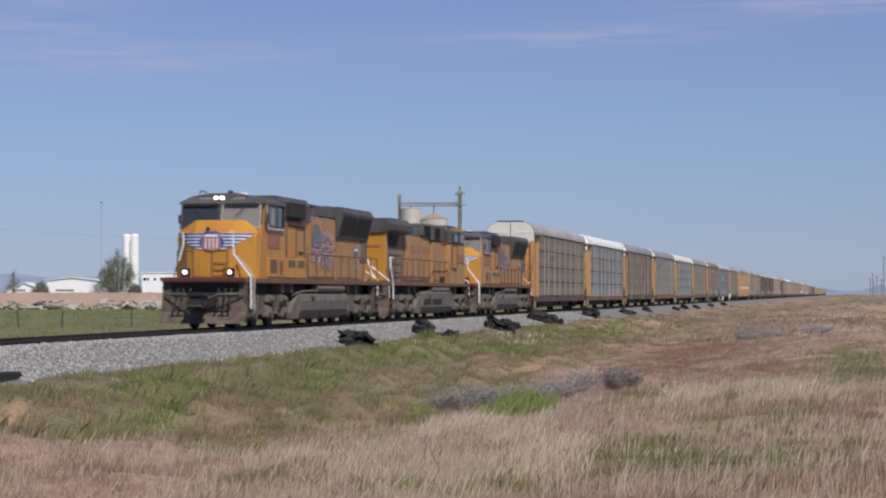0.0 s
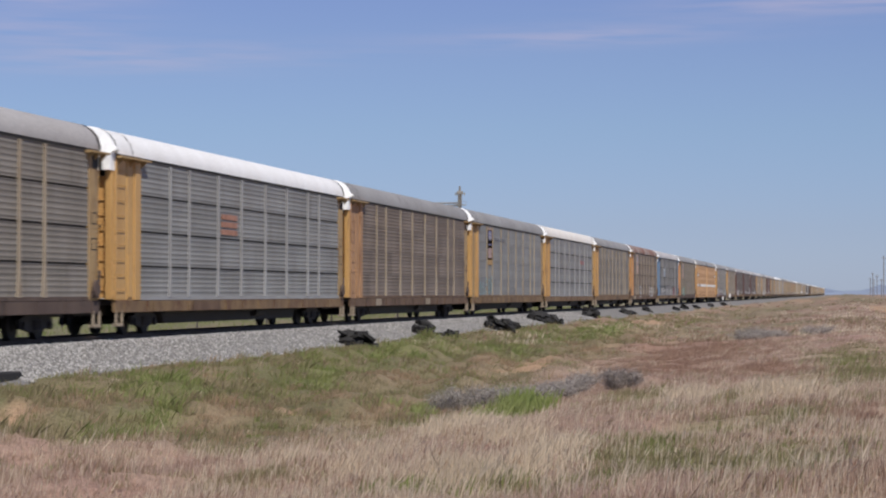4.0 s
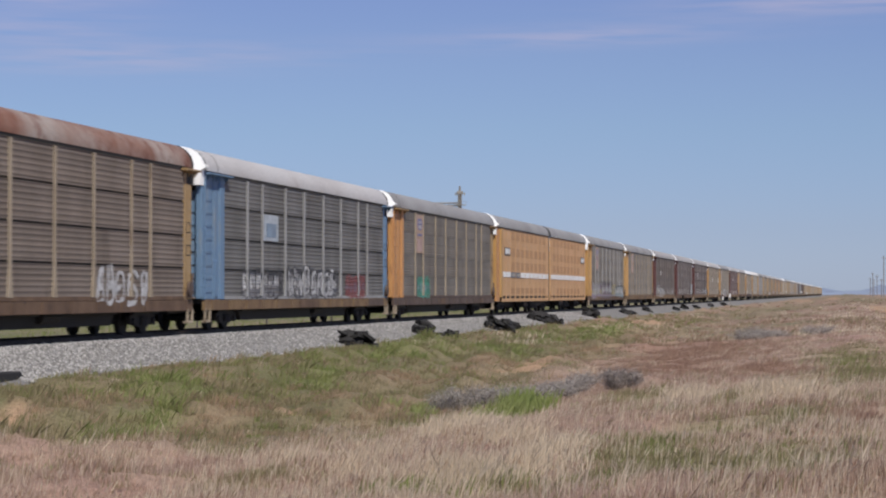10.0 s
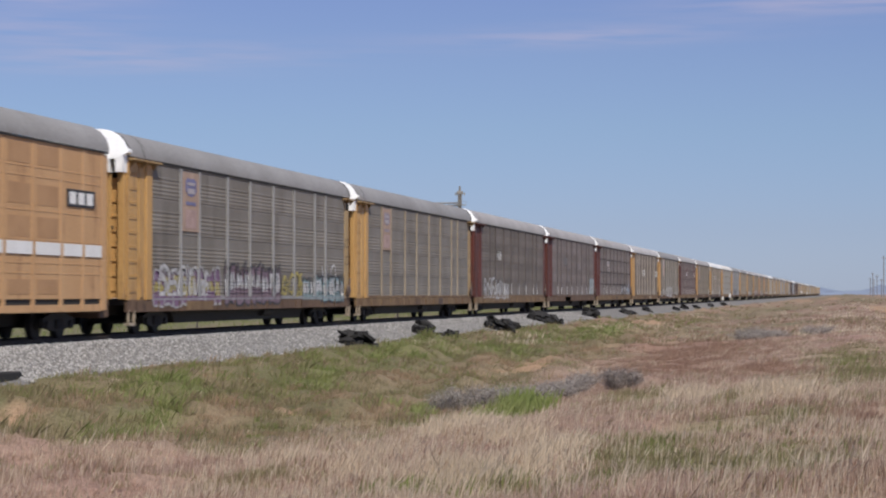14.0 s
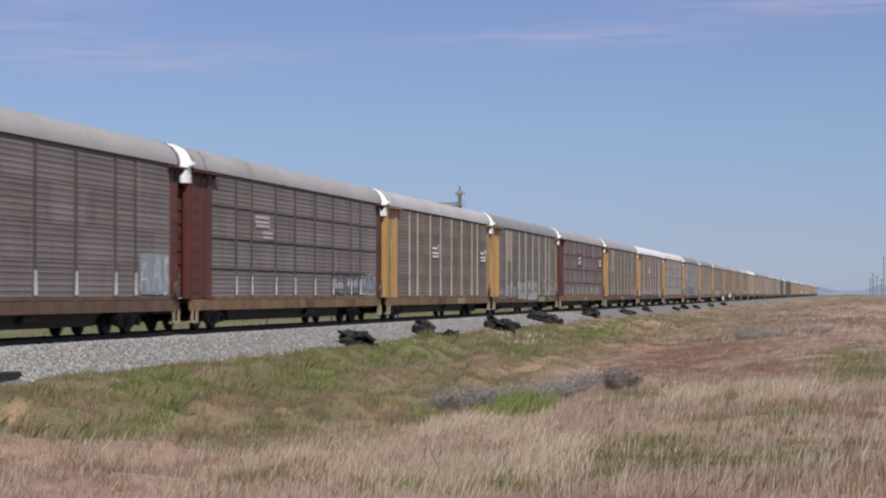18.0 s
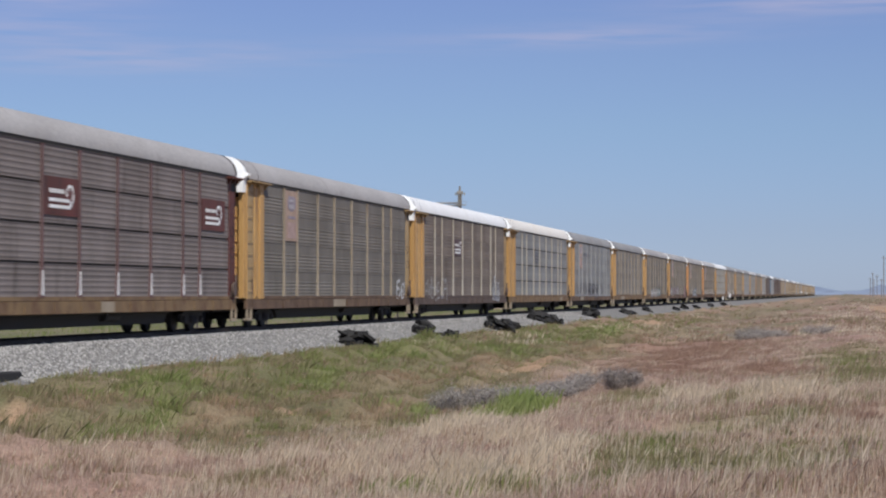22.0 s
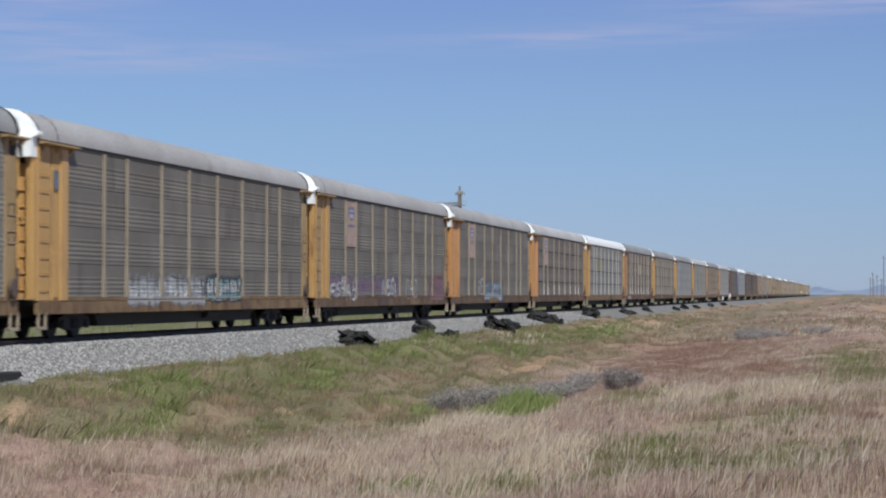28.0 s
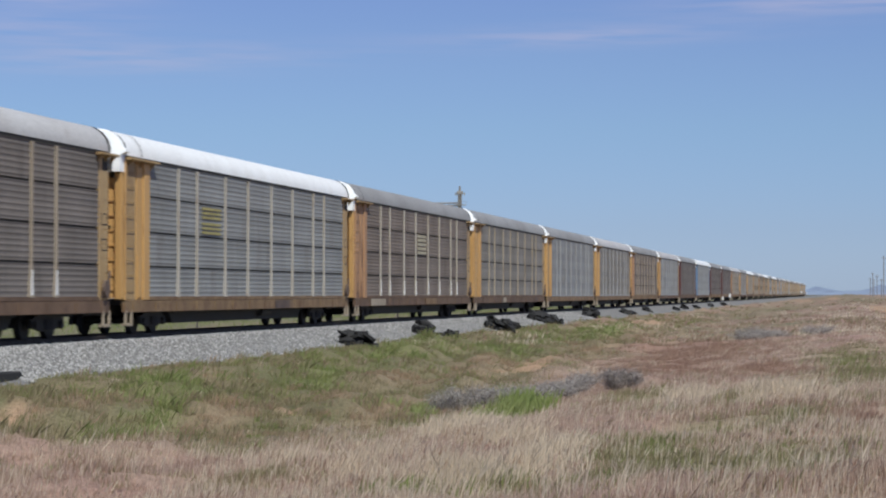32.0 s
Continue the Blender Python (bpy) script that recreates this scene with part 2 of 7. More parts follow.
WALKWAY = mat("rusty_walkway_edge", (0.2, 0.1, 0.062), (0.145, 0.08, 0.056), 0.75, 0, 1.2, 22, 0.1, 0.5, (0.09, 0.056, 0.042), 0.58)
RAIL_PAINT = mat("dull_brown_handrail", (0.15, 0.095, 0.05), (0.11, 0.07, 0.04), 0.7, 0, 1.2, 22, 0.05)
LOCO_GREY = mat("locomotive_grey", (0.1, 0.098, 0.096), (0.07, 0.066, 0.063), 0.6, 0, 1.0, 20, 0.05, 0.4, (0.04, 0.035, 0.033), 0.58)
LOCO_BLACK = mat("radiator_black", (0.016, 0.015, 0.014), (0.026, 0.023, 0.021), 0.75, 0, 1.5, 30, 0.15)
FRAME_GREY = mat("dusty_truck_grey", (0.175, 0.15, 0.13), (0.13, 0.11, 0.096), 0.8, 0, 1.5, 25, 0.15, 1, (0.09, 0.073, 0.065), 0.6)
TRUCK_GREY = mat("grimy_truck_casting", (0.19, 0.155, 0.128), (0.13, 0.106, 0.088), 0.85, 0, 1.5, 25, 0.15, 1, (0.05, 0.042, 0.036), 0.6)
PILOT = mat("dusty_brown_pilot", (0.14, 0.104, 0.08), (0.095, 0.072, 0.057), 0.85, 0, 1.8, 25, 0.15, 1, (0.035, 0.03, 0.027), 0.56)
RAIL_TOP = mat("rail_steel", (0.076, 0.0494, 0.038), (0.0532, 0.038, 0.0304), 0.6, 0.3, 2, 30, 0.1)
TIE = mat("creosoted_tie", (0.0532, 0.0418, 0.0342), (0.038, 0.0304, 0.0251), 0.9, 0, 3, 30, 0.3)
GLASS = pane("dusty_window_glass", (0.038, 0.0418, 0.0456), 0.12)
# pale copy of the glass, with sunlight put into its base colour
GLASS_PALE = pane("pale_sunlit_windshield", (0.228, 0.22, 0.198), 0.25)
LAMP = glow("headlight_lens", (0.76, 0.722, 0.623), 4.0)
BALLAST = mat("ballast_bed", (0.17, 0.163, 0.157), (0.22, 0.212, 0.205), 0.95, 0, 6, 22, 0.8, 1, (0.1, 0.095, 0.09), 0.58)
STONE = mat("ballast_stone", (0.35, 0.338, 0.327), (0.28, 0.27, 0.26), 0.95, 0, 3, 40, 0.2, island=0.5)
TARP = mat("black_rubber", (0.0137, 0.0129, 0.0129), (0.0228, 0.0213, 0.0205), 0.8, 0, 3, 25, 0.3)
SOIL = mat("dusty_pink_soil", (0.38, 0.274, 0.205), (0.319, 0.228, 0.167), 0.95, 0, 0.12, 3, 0.4, 1, (0.456, 0.365, 0.289), 0.6)
RUBBLE = mat("broken_concrete", (0.418, 0.38, 0.334), (0.35, 0.312, 0.274), 0.9, 0, 0.5, 6, 0.3)
CONCRETE = mat("white_rendered_wall", (0.93, 0.93, 0.92), (0.9, 0.9, 0.89), 0.8, 0, 0.1, 3, 0.02, 0.3)
WOOD = mat("weathered_post_wood", (0.122, 0.106, 0.0912), (0.0836, 0.0722, 0.0608), 0.9, 0, 3, 20, 0.3, 0.2)
STEELWORK = mat("galvanised_steelwork", (0.33, 0.305, 0.27), (0.25, 0.225, 0.2), 0.6, 0.2, 0.6, 5, 0.05)
TANK = mat("pale_tank_sheet", (0.66, 0.62, 0.56), (0.55, 0.5, 0.44), 0.5, 0.1, 0.4, 4, 0.05, 0.2, (0.45, 0.32, 0.25), 0.64)
# hill tone includes the blue of the air in between
HILL = mat("haze_blue_hill", (0.255, 0.305, 0.4), (0.24, 0.29, 0.38), 1.0, 0, 0.002, 0.02, 0.0)
# wood of far poles and limbs, distance haze mixed into its tone
PALE_WOOD = mat("haze_pale_wood", (0.27, 0.255, 0.245), (0.21, 0.2, 0.19), 0.9, 0, 1, 10, 0.1, 0.2)
LEAF = mat("grey_green_leaf", (0.4, 0.4, 0.29), (0.32, 0.33, 0.22), 0.8, 0, 0.5, 3, 0, island=0.25, leaf=0.55)
SAGE = mat("grey_sage_leaf", (0.45, 0.41, 0.375), (0.37, 0.34, 0.305), 0.9, 0, 2, 20, 0, island=0.15, leaf=0.4)
SAGE_DARK = mat("brown_sage_leaf", (0.36, 0.32, 0.29), (0.3, 0.265, 0.24), 0.9, 0, 2, 20, 0, island=0.15, leaf=0.4)
TALL_GREEN = mat("lush_green_grass", (0.27, 0.33, 0.1), (0.32, 0.35, 0.14), 0.8, 0, 0.4, 6, 0, island=0.15, leaf=0.45)
GRASS_MATS = [mat("olive_grass", (0.245, 0.222, 0.112), (0.305, 0.248, 0.15), 0.8, 0, 0.4, 6, 0, island=0.15, leaf=0.45),
              mat("mauve_cheatgrass", (0.475, 0.342, 0.283), (0.505, 0.386, 0.302), 0.8, 0, 0.25, 6, 0, island=0.15, leaf=0.45),
              mat("straw_grass", (0.7, 0.6, 0.455), (0.61, 0.51, 0.385), 0.8, 0, 0.4, 6, 0, island=0.15, leaf=0.45),
              mat("bright_green_grass", (0.215, 0.255, 0.08), (0.245, 0.262, 0.095), 0.8, 0, 0.4, 6, 0, island=0.15, leaf=0.45),
              mat("russet_grass", (0.34, 0.215, 0.16), (0.37, 0.25, 0.18), 0.8, 0, 0.4, 6, 0, island=0.15, leaf=0.45),
              mat("brown_dead_grass", (0.35, 0.255, 0.165), (0.41, 0.29, 0.19), 0.8, 0, 0.4, 6, 0, island=0.15, leaf=0.45)]


# ---- mesh helpers ----
def mesh_of(name, bm, material, smooth=False):
    me = bpy.data.meshes.new(name)
    bmesh.ops.recalc_face_normals(bm, faces=bm.faces)
    bm.to_mesh(me)
    bm.free()
    for m in (material if isinstance(material, (list, tuple)) else [material]):
        me.materials.append(m)
    if smooth:
        for p in me.polygons:
            p.use_smooth = True
    return me


def part(name, bm, material, parent=None, label="", at=None, smooth=False):
    ob = new(name, mesh_of(name, bm, material, smooth))
    if parent:
        ob.parent = parent
    if at:
        ob.location = at
    if label:
        ob["label"] = label
    return ob


SHARED = {}


def piece(name, key, build, material, parent, at=(0, 0, 0), label="", smooth=False, turn=0):
    """An object on a mesh shared between alike pieces."""
    mats = material if isinstance(material, (list, tuple)) else [material]
    k = (key, tuple(m.name for m in mats))
    if k not in SHARED:
        SHARED[k] = mesh_of(name, build(), mats, smooth)
    ob = new(name, SHARED[k])
    ob.parent, ob.location = parent, at
    if turn:
        ob.rotation_euler = (0, 0, turn)
    if label:
        ob["label"] = label
    return ob


def box(bm, x0, x1, y0, y1, z0, z1, bevel=0.0, mi=0):
    r = bmesh.ops.create_cube(bm, size=1.0)
    for v in r["verts"]:
        v.co = Vector(((x0 + x1) / 2 + v.co.x * (x1 - x0), (y0 + y1) / 2 + v.co.y * (y1 - y0), (z0 + z1) / 2 + v.co.z * (z1 - z0)))
    fs = {f for v in r["verts"] for f in v.link_faces}
    for f in fs:
        f.material_index = mi
    if bevel:
        es = list({e for v in r["verts"] for e in v.link_edges})
        bmesh.ops.bevel(bm, geom=es, offset=bevel, segments=1, affect="EDGES")
    return bm


def rod(bm, a, b, r, seg=8):
    a, b = Vector(a), Vector(b)
    d = b - a
    m = Matrix.Translation((a + b) / 2) @ d.to_track_quat("Z", "Y").to_matrix().to_4x4()
    bmesh.ops.create_cone(bm, cap_ends=True, segments=seg, radius1=r, radius2=r, depth=d.length, matrix=m)
    return bm


def prism(bm, pts, x0, x1, axis="x", mi=0):
    """A closed outline pulled along an axis; the outline is (y, z) for x, (x, z) for y."""
    def at(p, q):
        return (q, p[0], p[1]) if axis == "x" else (p[0], q, p[1])
    a = [bm.verts.new(at(p, x0)) for p in pts]
    b = [bm.verts.new(at(p, x1)) for p in pts]
    fs = [bm.faces.new(a), bm.faces.new(b[::-1])]
    for i in range(len(pts)):
        j = (i + 1) % len(pts)
        fs.append(bm.faces.new((a[i], b[i], b[j], a[j])))
    for f in fs:
        f.material_index = mi
    return bm


def B():
    return bmesh.new()


def thing(name, label, category, group="", at=(0, 0, 0)):
    ob = new(name)
    ob.location = at
    ob.empty_display_size = 0.3
    return tagged(ob, label, category, group)


# ---- ground ----
def smoothstep(e0, e1, x):
    t = np.clip((x - e0) / (e1 - e0), 0, 1)
    return t * t * (3 - 2 * t)


def lump(x, y, s, seed):
    """Smooth pseudo-random heights from a few crossed waves, about -1 to 1."""
    r = np.random.RandomState(seed)
    z = 0
    for k in range(6):
        a, ph, f = r.uniform(0, 6.28), r.uniform(0, 6.28), r.uniform(0.6, 1.6) / s
        z = z + np.sin((x * np.cos(a) + y * np.sin(a)) * f * 6.28 + ph)
    return z / 3.2


def ground_z(x, y):
    z = np.interp(y, [-60, -30, -22, -17, -13.5, -10, -6.5, -3.6, -3.0, 3.0, 5, 9, 30], [-0.9, -0.7, -0.62, -1.0, -1.45, -1.5, -1.15, -0.74, -0.8, -0.8, -0.85, -1.0, -1.0])
    rough = smoothstep(-3.5, -5.5, y) * (0.1 + 0.16 * smoothstep(-15, -11, y)) + smoothstep(8, 20, y) * 0.05
    far = smoothstep(70, 200, x) * smoothstep(-5.5, -14, y)
    z = z + 0.14 * np.exp(-((x - 36.6) / 1.6) ** 2 - ((y + 20.7) / 1.1) ** 2)
    z = z + 1.15 * np.exp(-((x - 705) / 90) ** 2 - ((y + 20.5) / 11) ** 2)
    z = z + rough * lump(x, y, 7.0, 3) + rough * 0.75 * lump(x, y, 2.2, 5) + rough * 0.35 * lump(x, y, 0.9, 6) + far * (0.35 * lump(x, y, 45, 8) + 0.12 * lump(x, y, 14, 9) + 0.1)
    return z


def green_edge(x):
    """Where the green bank gives way to dry grass, as a distance from the track."""
    return np.interp(x, [20, 31, 32.6, 35.9, 41.6, 47, 60, 70, 98, 130, 300], [-5.0, -8.7, -10.8, -12.6, -13.6, -13.4, -12.8, -12.4, -12.0, -11.5, -11.0])


BARE = [(71.5, -11.2, 4.0, 0.8), (42.2, -10.6, 1.0, 0.3), (42.6, -11.2, 0.8, 0.3), (36.5, -6.7, 0.9, 0.25), (79, -10.2, 2.5, 0.5), (160, -7.0, 12, 1.0),
        (610, -16.5, 60, 2.6), (225, -24.6, 36, 1.5), (205, -25.6, 16, 1.0), (620, -9, 40, 3), (300, -30, 20, 2.5), (150, -25, 7, 1.2)]


def bare_soil(x, y):
    """Bald spots where the pinkish soil shows."""
    z = np.zeros_like(x)
    for a, b, rx, ry in BARE:
        z = np.maximum(z, smoothstep(1.3, 0.4, np.hypot((x - a) / rx, (y - b) / ry) + 0.4 * lump(x, y, ry * 1.6, 17)))
    return z


def drift(x, y, spots):
    """Weight of the drifts of one kind of growth: place and size along and across."""
    w = np.zeros_like(x)
    for px, py, rx, ry in spots:
        w = np.maximum(w, np.exp(-((x - px) / rx) ** 2 - ((y - py) / ry) ** 2))
    return w


FRESH = ((45.2, -7.4, 1.1, 0.4), (38.1, -9.0, 1.0, 0.4), (43.9, -13.0, 2.2, 0.4), (124, -7.4, 18, 1.4), (105, -7.6, 9, 1.2), (87.4, -8.1, 8, 0.7), (82, -4.9, 5, 0.6), (45.3, -6.2, 2.6, 0.4), (54.8, -8.0, 2.6, 0.5), (40.1, -5.8, 2.4, 0.4), (60, -7.0, 3.5, 0.8), (75, -6.0, 7, 1.0))
BROWN = ((42.5, -12.4, 4.0, 0.6), (36.3, -7.0, 2.0, 0.5), (64.6, -10.4, 7, 0.8), (40.7, -9.6, 2.0, 0.5), (91.2, -10.9, 9, 1.1), (58.6, -9.2, 4.5, 0.6), (38.6, -7.3, 2.0, 0.5), (118, -10.3, 9, 1.3), (74, -9.4, 6, 1.1), (50, -9.5, 3, 0.5))
PALE = ((36.8, -20.3, 2.2, 0.7), (36.4, -21.1, 1.8, 0.6), (33.0, -15.6, 1.6, 0.7), (28.0, -15.4, 2.0, 0.7), (31.1, -16.7, 1.5, 0.7), (40.7, -18.6, 2.0, 0.5), (23.2, -17.6, 1.2, 0.5), (26.2, -18.0, 2.0, 0.5), (30, -13.6, 1.6, 0.8), (36.5, -14.9, 1.6, 0.6))
LUSH = ((46.4, -21.9, 8, 1.2), (58, -21.8, 11, 1.1), (25.4, -19.3, 2.2, 0.8), (41.8, -17.6, 1.8, 0.6), (32.2, -20.7, 1.2, 0.7), (22.7, -18.0, 0.8, 0.6), (23.1, -19.9, 2.2, 0.9), (27.0, -14.1, 0.9, 0.4), (21.7, -21.4, 2.0, 0.5), (31.0, -19.6, 1.6, 0.6), (27.8, -18.5, 1.4, 0.6), (28.5, -20.6, 1.4, 0.6), (34.5, -18.6, 1.4, 0.6), (21.3, -19.0, 1.6, 0.8), (22.0, -17.2, 0.7, 0.6), (24.0, -20.9, 2.0, 0.5), (36.0, -19.6, 1.4, 0.4), (29.5, -21.4, 1.2, 0.4))
RUST_GRASS = ((79.3, -16.0, 14, 2.4), (52.6, -19.7, 4, 0.9), (31.6, -21.8, 1.6, 0.4), (62, -17.0, 7, 1.4), (97, -14, 14, 2.0))


def make_ground():
    xs = np.unique(np.concatenate([np.linspace(-1500, -60, 12), np.linspace(-60, 10, 15), np.linspace(10, 150, 281), np.linspace(150, 400, 120), np.linspace(400, 800, 80), np.linspace(800, 4800, 50)]))
    ys = np.unique(np.concatenate([np.linspace(-2500, -60, 24), np.linspace(-60, -26, 24), np.linspace(-26, -2, 73), np.linspace(-2, 30, 22), np.linspace(30, 4500, 60)]))
    X, Y = np.meshgrid(xs, ys, indexing="ij")
    Z = ground_z(X, Y)
    nx, ny = len(xs), len(ys)
    me = bpy.data.meshes.new("ground")
    i = np.arange(nx * ny).reshape(nx, ny)
    q = np.stack([i[:-1, :-1], i[1:, :-1], i[1:, 1:], i[:-1, 1:]], -1).reshape(-1, 4)
    me.from_pydata(np.stack([X, Y, Z], -1).reshape(-1, 3).tolist(), [], q.tolist())
    for p in me.polygons:
        p.use_smooth = True
    g = smoothstep(-1.6, 1.6, Y - green_edge(X) + 1.4 * lump(X, Y, 9, 11) + 0.6 * lump(X, Y, 3, 12))
    g = np.maximum(g * (1 - 0.7 * smoothstep(90, 160, X)), smoothstep(60, 120, X) * smoothstep(0.25, 0.6, lump(X, Y * 5, 70, 14)) * 0.8)
    for gx, gy, rx, ry in ((320, -12, 150, 5.5), (705, -19.5, 150, 12), (200, -11, 60, 3), (480, -24, 160, 6), (1100, -10, 260, 30)):
        g = np.maximum(g, 0.85 * np.exp(-((X - gx) / rx) ** 2 - ((Y - gy) / ry) ** 2))
    at = me.attributes.new("green", "FLOAT", "POINT")
    at.data.foreach_set("value", g.reshape(-1).astype(np.float32))
    m = bpy.data.materials.new("prairie_soil_and_thatch")
    m.use_nodes = True
    nt = m.node_tree
    n, link = nt.nodes.new, nt.links.new
    bs = nt.nodes["Principled BSDF"]
    bs.inputs["Roughness"].default_value = 0.95
    co = n("ShaderNodeTexCoord")

    def tone(scale, a, b, lo=0.4, hi=0.6, detail=6):
        z = n("ShaderNodeTexNoise")
        z.inputs["Scale"].default_value, z.inputs["Detail"].default_value = scale, detail
        link(co.outputs["Object"], z.inputs["Vector"])
        r = n("ShaderNodeValToRGB")
        r.color_ramp.elements[0].position, r.color_ramp.elements[1].position = lo, hi
        r.color_ramp.elements[0].color, r.color_ramp.elements[1].color = (*a, 1), (*b, 1)
        link(z.outputs["Fac"], r.inputs[0])
        return r.outputs[0]

    def mix(f, a, b, mode="MIX"):
        x = n("ShaderNodeMix")
        x.data_type, x.blend_type = "RGBA", mode
        if isinstance(f, float):
            x.inputs["Factor"].default_value = f
        else:
            link(f, x.inputs["Factor"])
        link(a, x.inputs["A"])
        link(b, x.inputs["B"])
        return x.outputs["Result"]
    lush = me.attributes.new("lush", "FLOAT", "POINT")
    lush.data.foreach_set("value", (smoothstep(15, 24, Y + 2.0 * lump(X, Y, 9, 19)) * 0.95).reshape(-1).astype(np.float32))
    bare = me.attributes.new("bare", "FLOAT", "POINT")
    bare.data.foreach_set("value", bare_soil(X, Y).reshape(-1).astype(np.float32))
    dry = tone(0.35, (0.3, 0.19, 0.15), (0.35, 0.25, 0.185))
    green = tone(0.5, (0.135, 0.128, 0.06), (0.2, 0.16, 0.092), 0.42, 0.62)
    a = n("ShaderNodeAttribute")
    a.attribute_name = "green"
    c = mix(a.outputs["Fac"], dry, green)
    patch = tone(0.13, (0, 0, 0), (0.7, 0.7, 0.7), 0.64, 0.72)
    pale = tone(2.0, (0.334, 0.251, 0.16), (0.274, 0.205, 0.152))
    c = mix(patch, c, pale)
    lu = n("ShaderNodeAttribute")
    lu.attribute_name = "lush"
    c = mix(lu.outputs["Fac"], c, tone(0.12, (0.13, 0.14, 0.058), (0.175, 0.16, 0.078), 0.42, 0.6))
    for nm, spots, t0, t1 in (("fresh", FRESH, (0.17, 0.2, 0.062), (0.2, 0.2, 0.08)), ("brown", BROWN, (0.25, 0.178, 0.112), (0.29, 0.21, 0.135)), ("pale", PALE, (0.42, 0.32, 0.23), (0.36, 0.27, 0.19)),
                              ("lush", LUSH, (0.2, 0.195, 0.085), (0.24, 0.21, 0.11)), ("rust", RUST_GRASS, (0.29, 0.18, 0.13), (0.27, 0.175, 0.122))):
        at = me.attributes.new(nm + "_drift", "FLOAT", "POINT")
        at.data.foreach_set("value", (0.85 * drift(X, Y, spots)).reshape(-1).astype(np.float32))
        an = n("ShaderNodeAttribute")
        an.attribute_name = nm + "_drift"
        c = mix(an.outputs["Fac"], c, tone(1.3, t0, t1))
    ba = n("ShaderNodeAttribute")
    ba.attribute_name = "bare"
    c = mix(ba.outputs["Fac"], c, tone(3.0, (0.42, 0.27, 0.165), (0.35, 0.235, 0.15)))
    c = mix(1.0, c, tone(14, (0.7, 0.7, 0.7), (1.25, 1.25, 1.25), 0.3, 0.7), "MULTIPLY")
    link(c, bs.inputs["Base Color"])
    bz = n("ShaderNodeTexNoise")
    bz.inputs["Scale"].default_value, bz.inputs["Detail"].default_value = 9, 8
    link(co.outputs["Object"], bz.inputs["Vector"])
    bp = n("ShaderNodeBump")
    bp.inputs["Strength"].default_value, bp.inputs["Distance"].default_value = 0.8, 0.1
    link(bz.outputs["Fac"], bp.inputs["Height"])
    link(bp.outputs[0], bs.inputs["Normal"])
    me.materials.append(m)
    return tagged(new("ground", me), "dry prairie soil with thatch, green along the track bank", "ground", kind="structure")


make_ground()


# ---- track ----
RAIL_Z = -0.08


def make_track():
    bed = B()
    prism(bed, [(-4.2, -0.9), (-4.1, -0.81), (-1.95, -0.24), (-1.6, -0.21), (1.6, -0.21), (1.95, -0.24), (3.4, -0.74), (3.45, -0.78)], -300, 2600)
    bed_ob = part("track_bed", bed, BALLAST)
    tagged(bed_ob, "grey crushed-stone ballast bed of the railway", "track bed", kind="structure")
    for y in (-0.755, 0.755):
        r = B()
        prism(r, [(y - 0.07, -0.18), (y + 0.07, -0.18), (y + 0.07, -0.165), (y + 0.012, -0.14), (y + 0.012, -0.045), (y + 0.037, -0.035), (y + 0.037, 0),
                  (y - 0.037, 0), (y - 0.037, -0.035), (y - 0.012, -0.045), (y - 0.012, -0.14), (y - 0.07, -0.165)], -300, 2600)
        for v in r.verts:
            v.co.z += RAIL_Z
        tagged(part("rail", r, RAIL_TOP), "rusty steel running rail on dark ties", "rail", "rails of the track", "structure")
    rnd = random.Random(4)
    for k in range(150):
        x = 38 + k * 0.52
        t = piece("railroad_tie", "tie", lambda: box(B(), -0.115, 0.115, -1.3, 1.3, -0.38, -0.2, 0.01), TIE, None, (x + rnd.uniform(-0.02, 0.02), 0, 0))
        tagged(t, "dark creosoted wooden tie set in ballast", "railroad tie", "ties of the track")


make_track()


def make_stones():
    """Loose stones over the near shoulder and top of the ballast."""
    r = np.random.RandomState(2)
    n = 30000
    x = 44 + 110 * r.rand(n) ** 1.7
    y = -0.85 - 3.3 * r.rand(n) ** 1.05
    z = np.interp(y, [-4.15, -4.1, -1.95, -1.6, 0], [-0.82, -0.81, -0.24, -0.21, -0.21]) + 0.008
    base = np.array([[1, 0, 0], [-1, 0, 0], [0, 1, 0], [0, -1, 0], [0, 0, 1], [0, 0, -0.6]], float)
    s = r.uniform(0.018, 0.042, (n, 1, 1)) * r.uniform(0.65, 1.2, (n, 1, 3))
    v = base[None] * s * (1 + 0.35 * r.randn(n, 6, 1) * 0.6)
    a = r.uniform(0, 6.28, n)
    c, d = np.cos(a)[:, None], np.sin(a)[:, None]
    v = np.stack([v[..., 0] * c - v[..., 1] * d, v[..., 0] * d + v[..., 1] * c, v[..., 2]], -1) + np.stack([x, y, z], -1)[:, None]
    f = np.array([[0, 2, 4], [2, 1, 4], [1, 3, 4], [3, 0, 4], [2, 0, 5], [1, 2, 5], [3, 1, 5], [0, 3, 5]])
    F = (np.arange(n) * 6)[:, None, None] + f[None]
    me = bpy.data.meshes.new("ballast_stones")
    me.from_pydata(v.reshape(-1, 3).tolist(), [], F.reshape(-1, 3).tolist())
    me.materials.append(STONE)
    tagged(new("ballast_stones", me), "loose pale grey crushed stones on the track shoulder", "ballast", kind="stuff")


make_stones()


# ---- railcars ----
PITCH = 28.65
SHIFT = 3.83
FIRST = 141.2
POSTS = [-8.85, -6.95, -3.85, -1.15, 1.85, 4.75, 7.85, 9.55]
EDGES = [-11.62] + POSTS + [12.75]
ZS, ZE = 0.94, 4.96
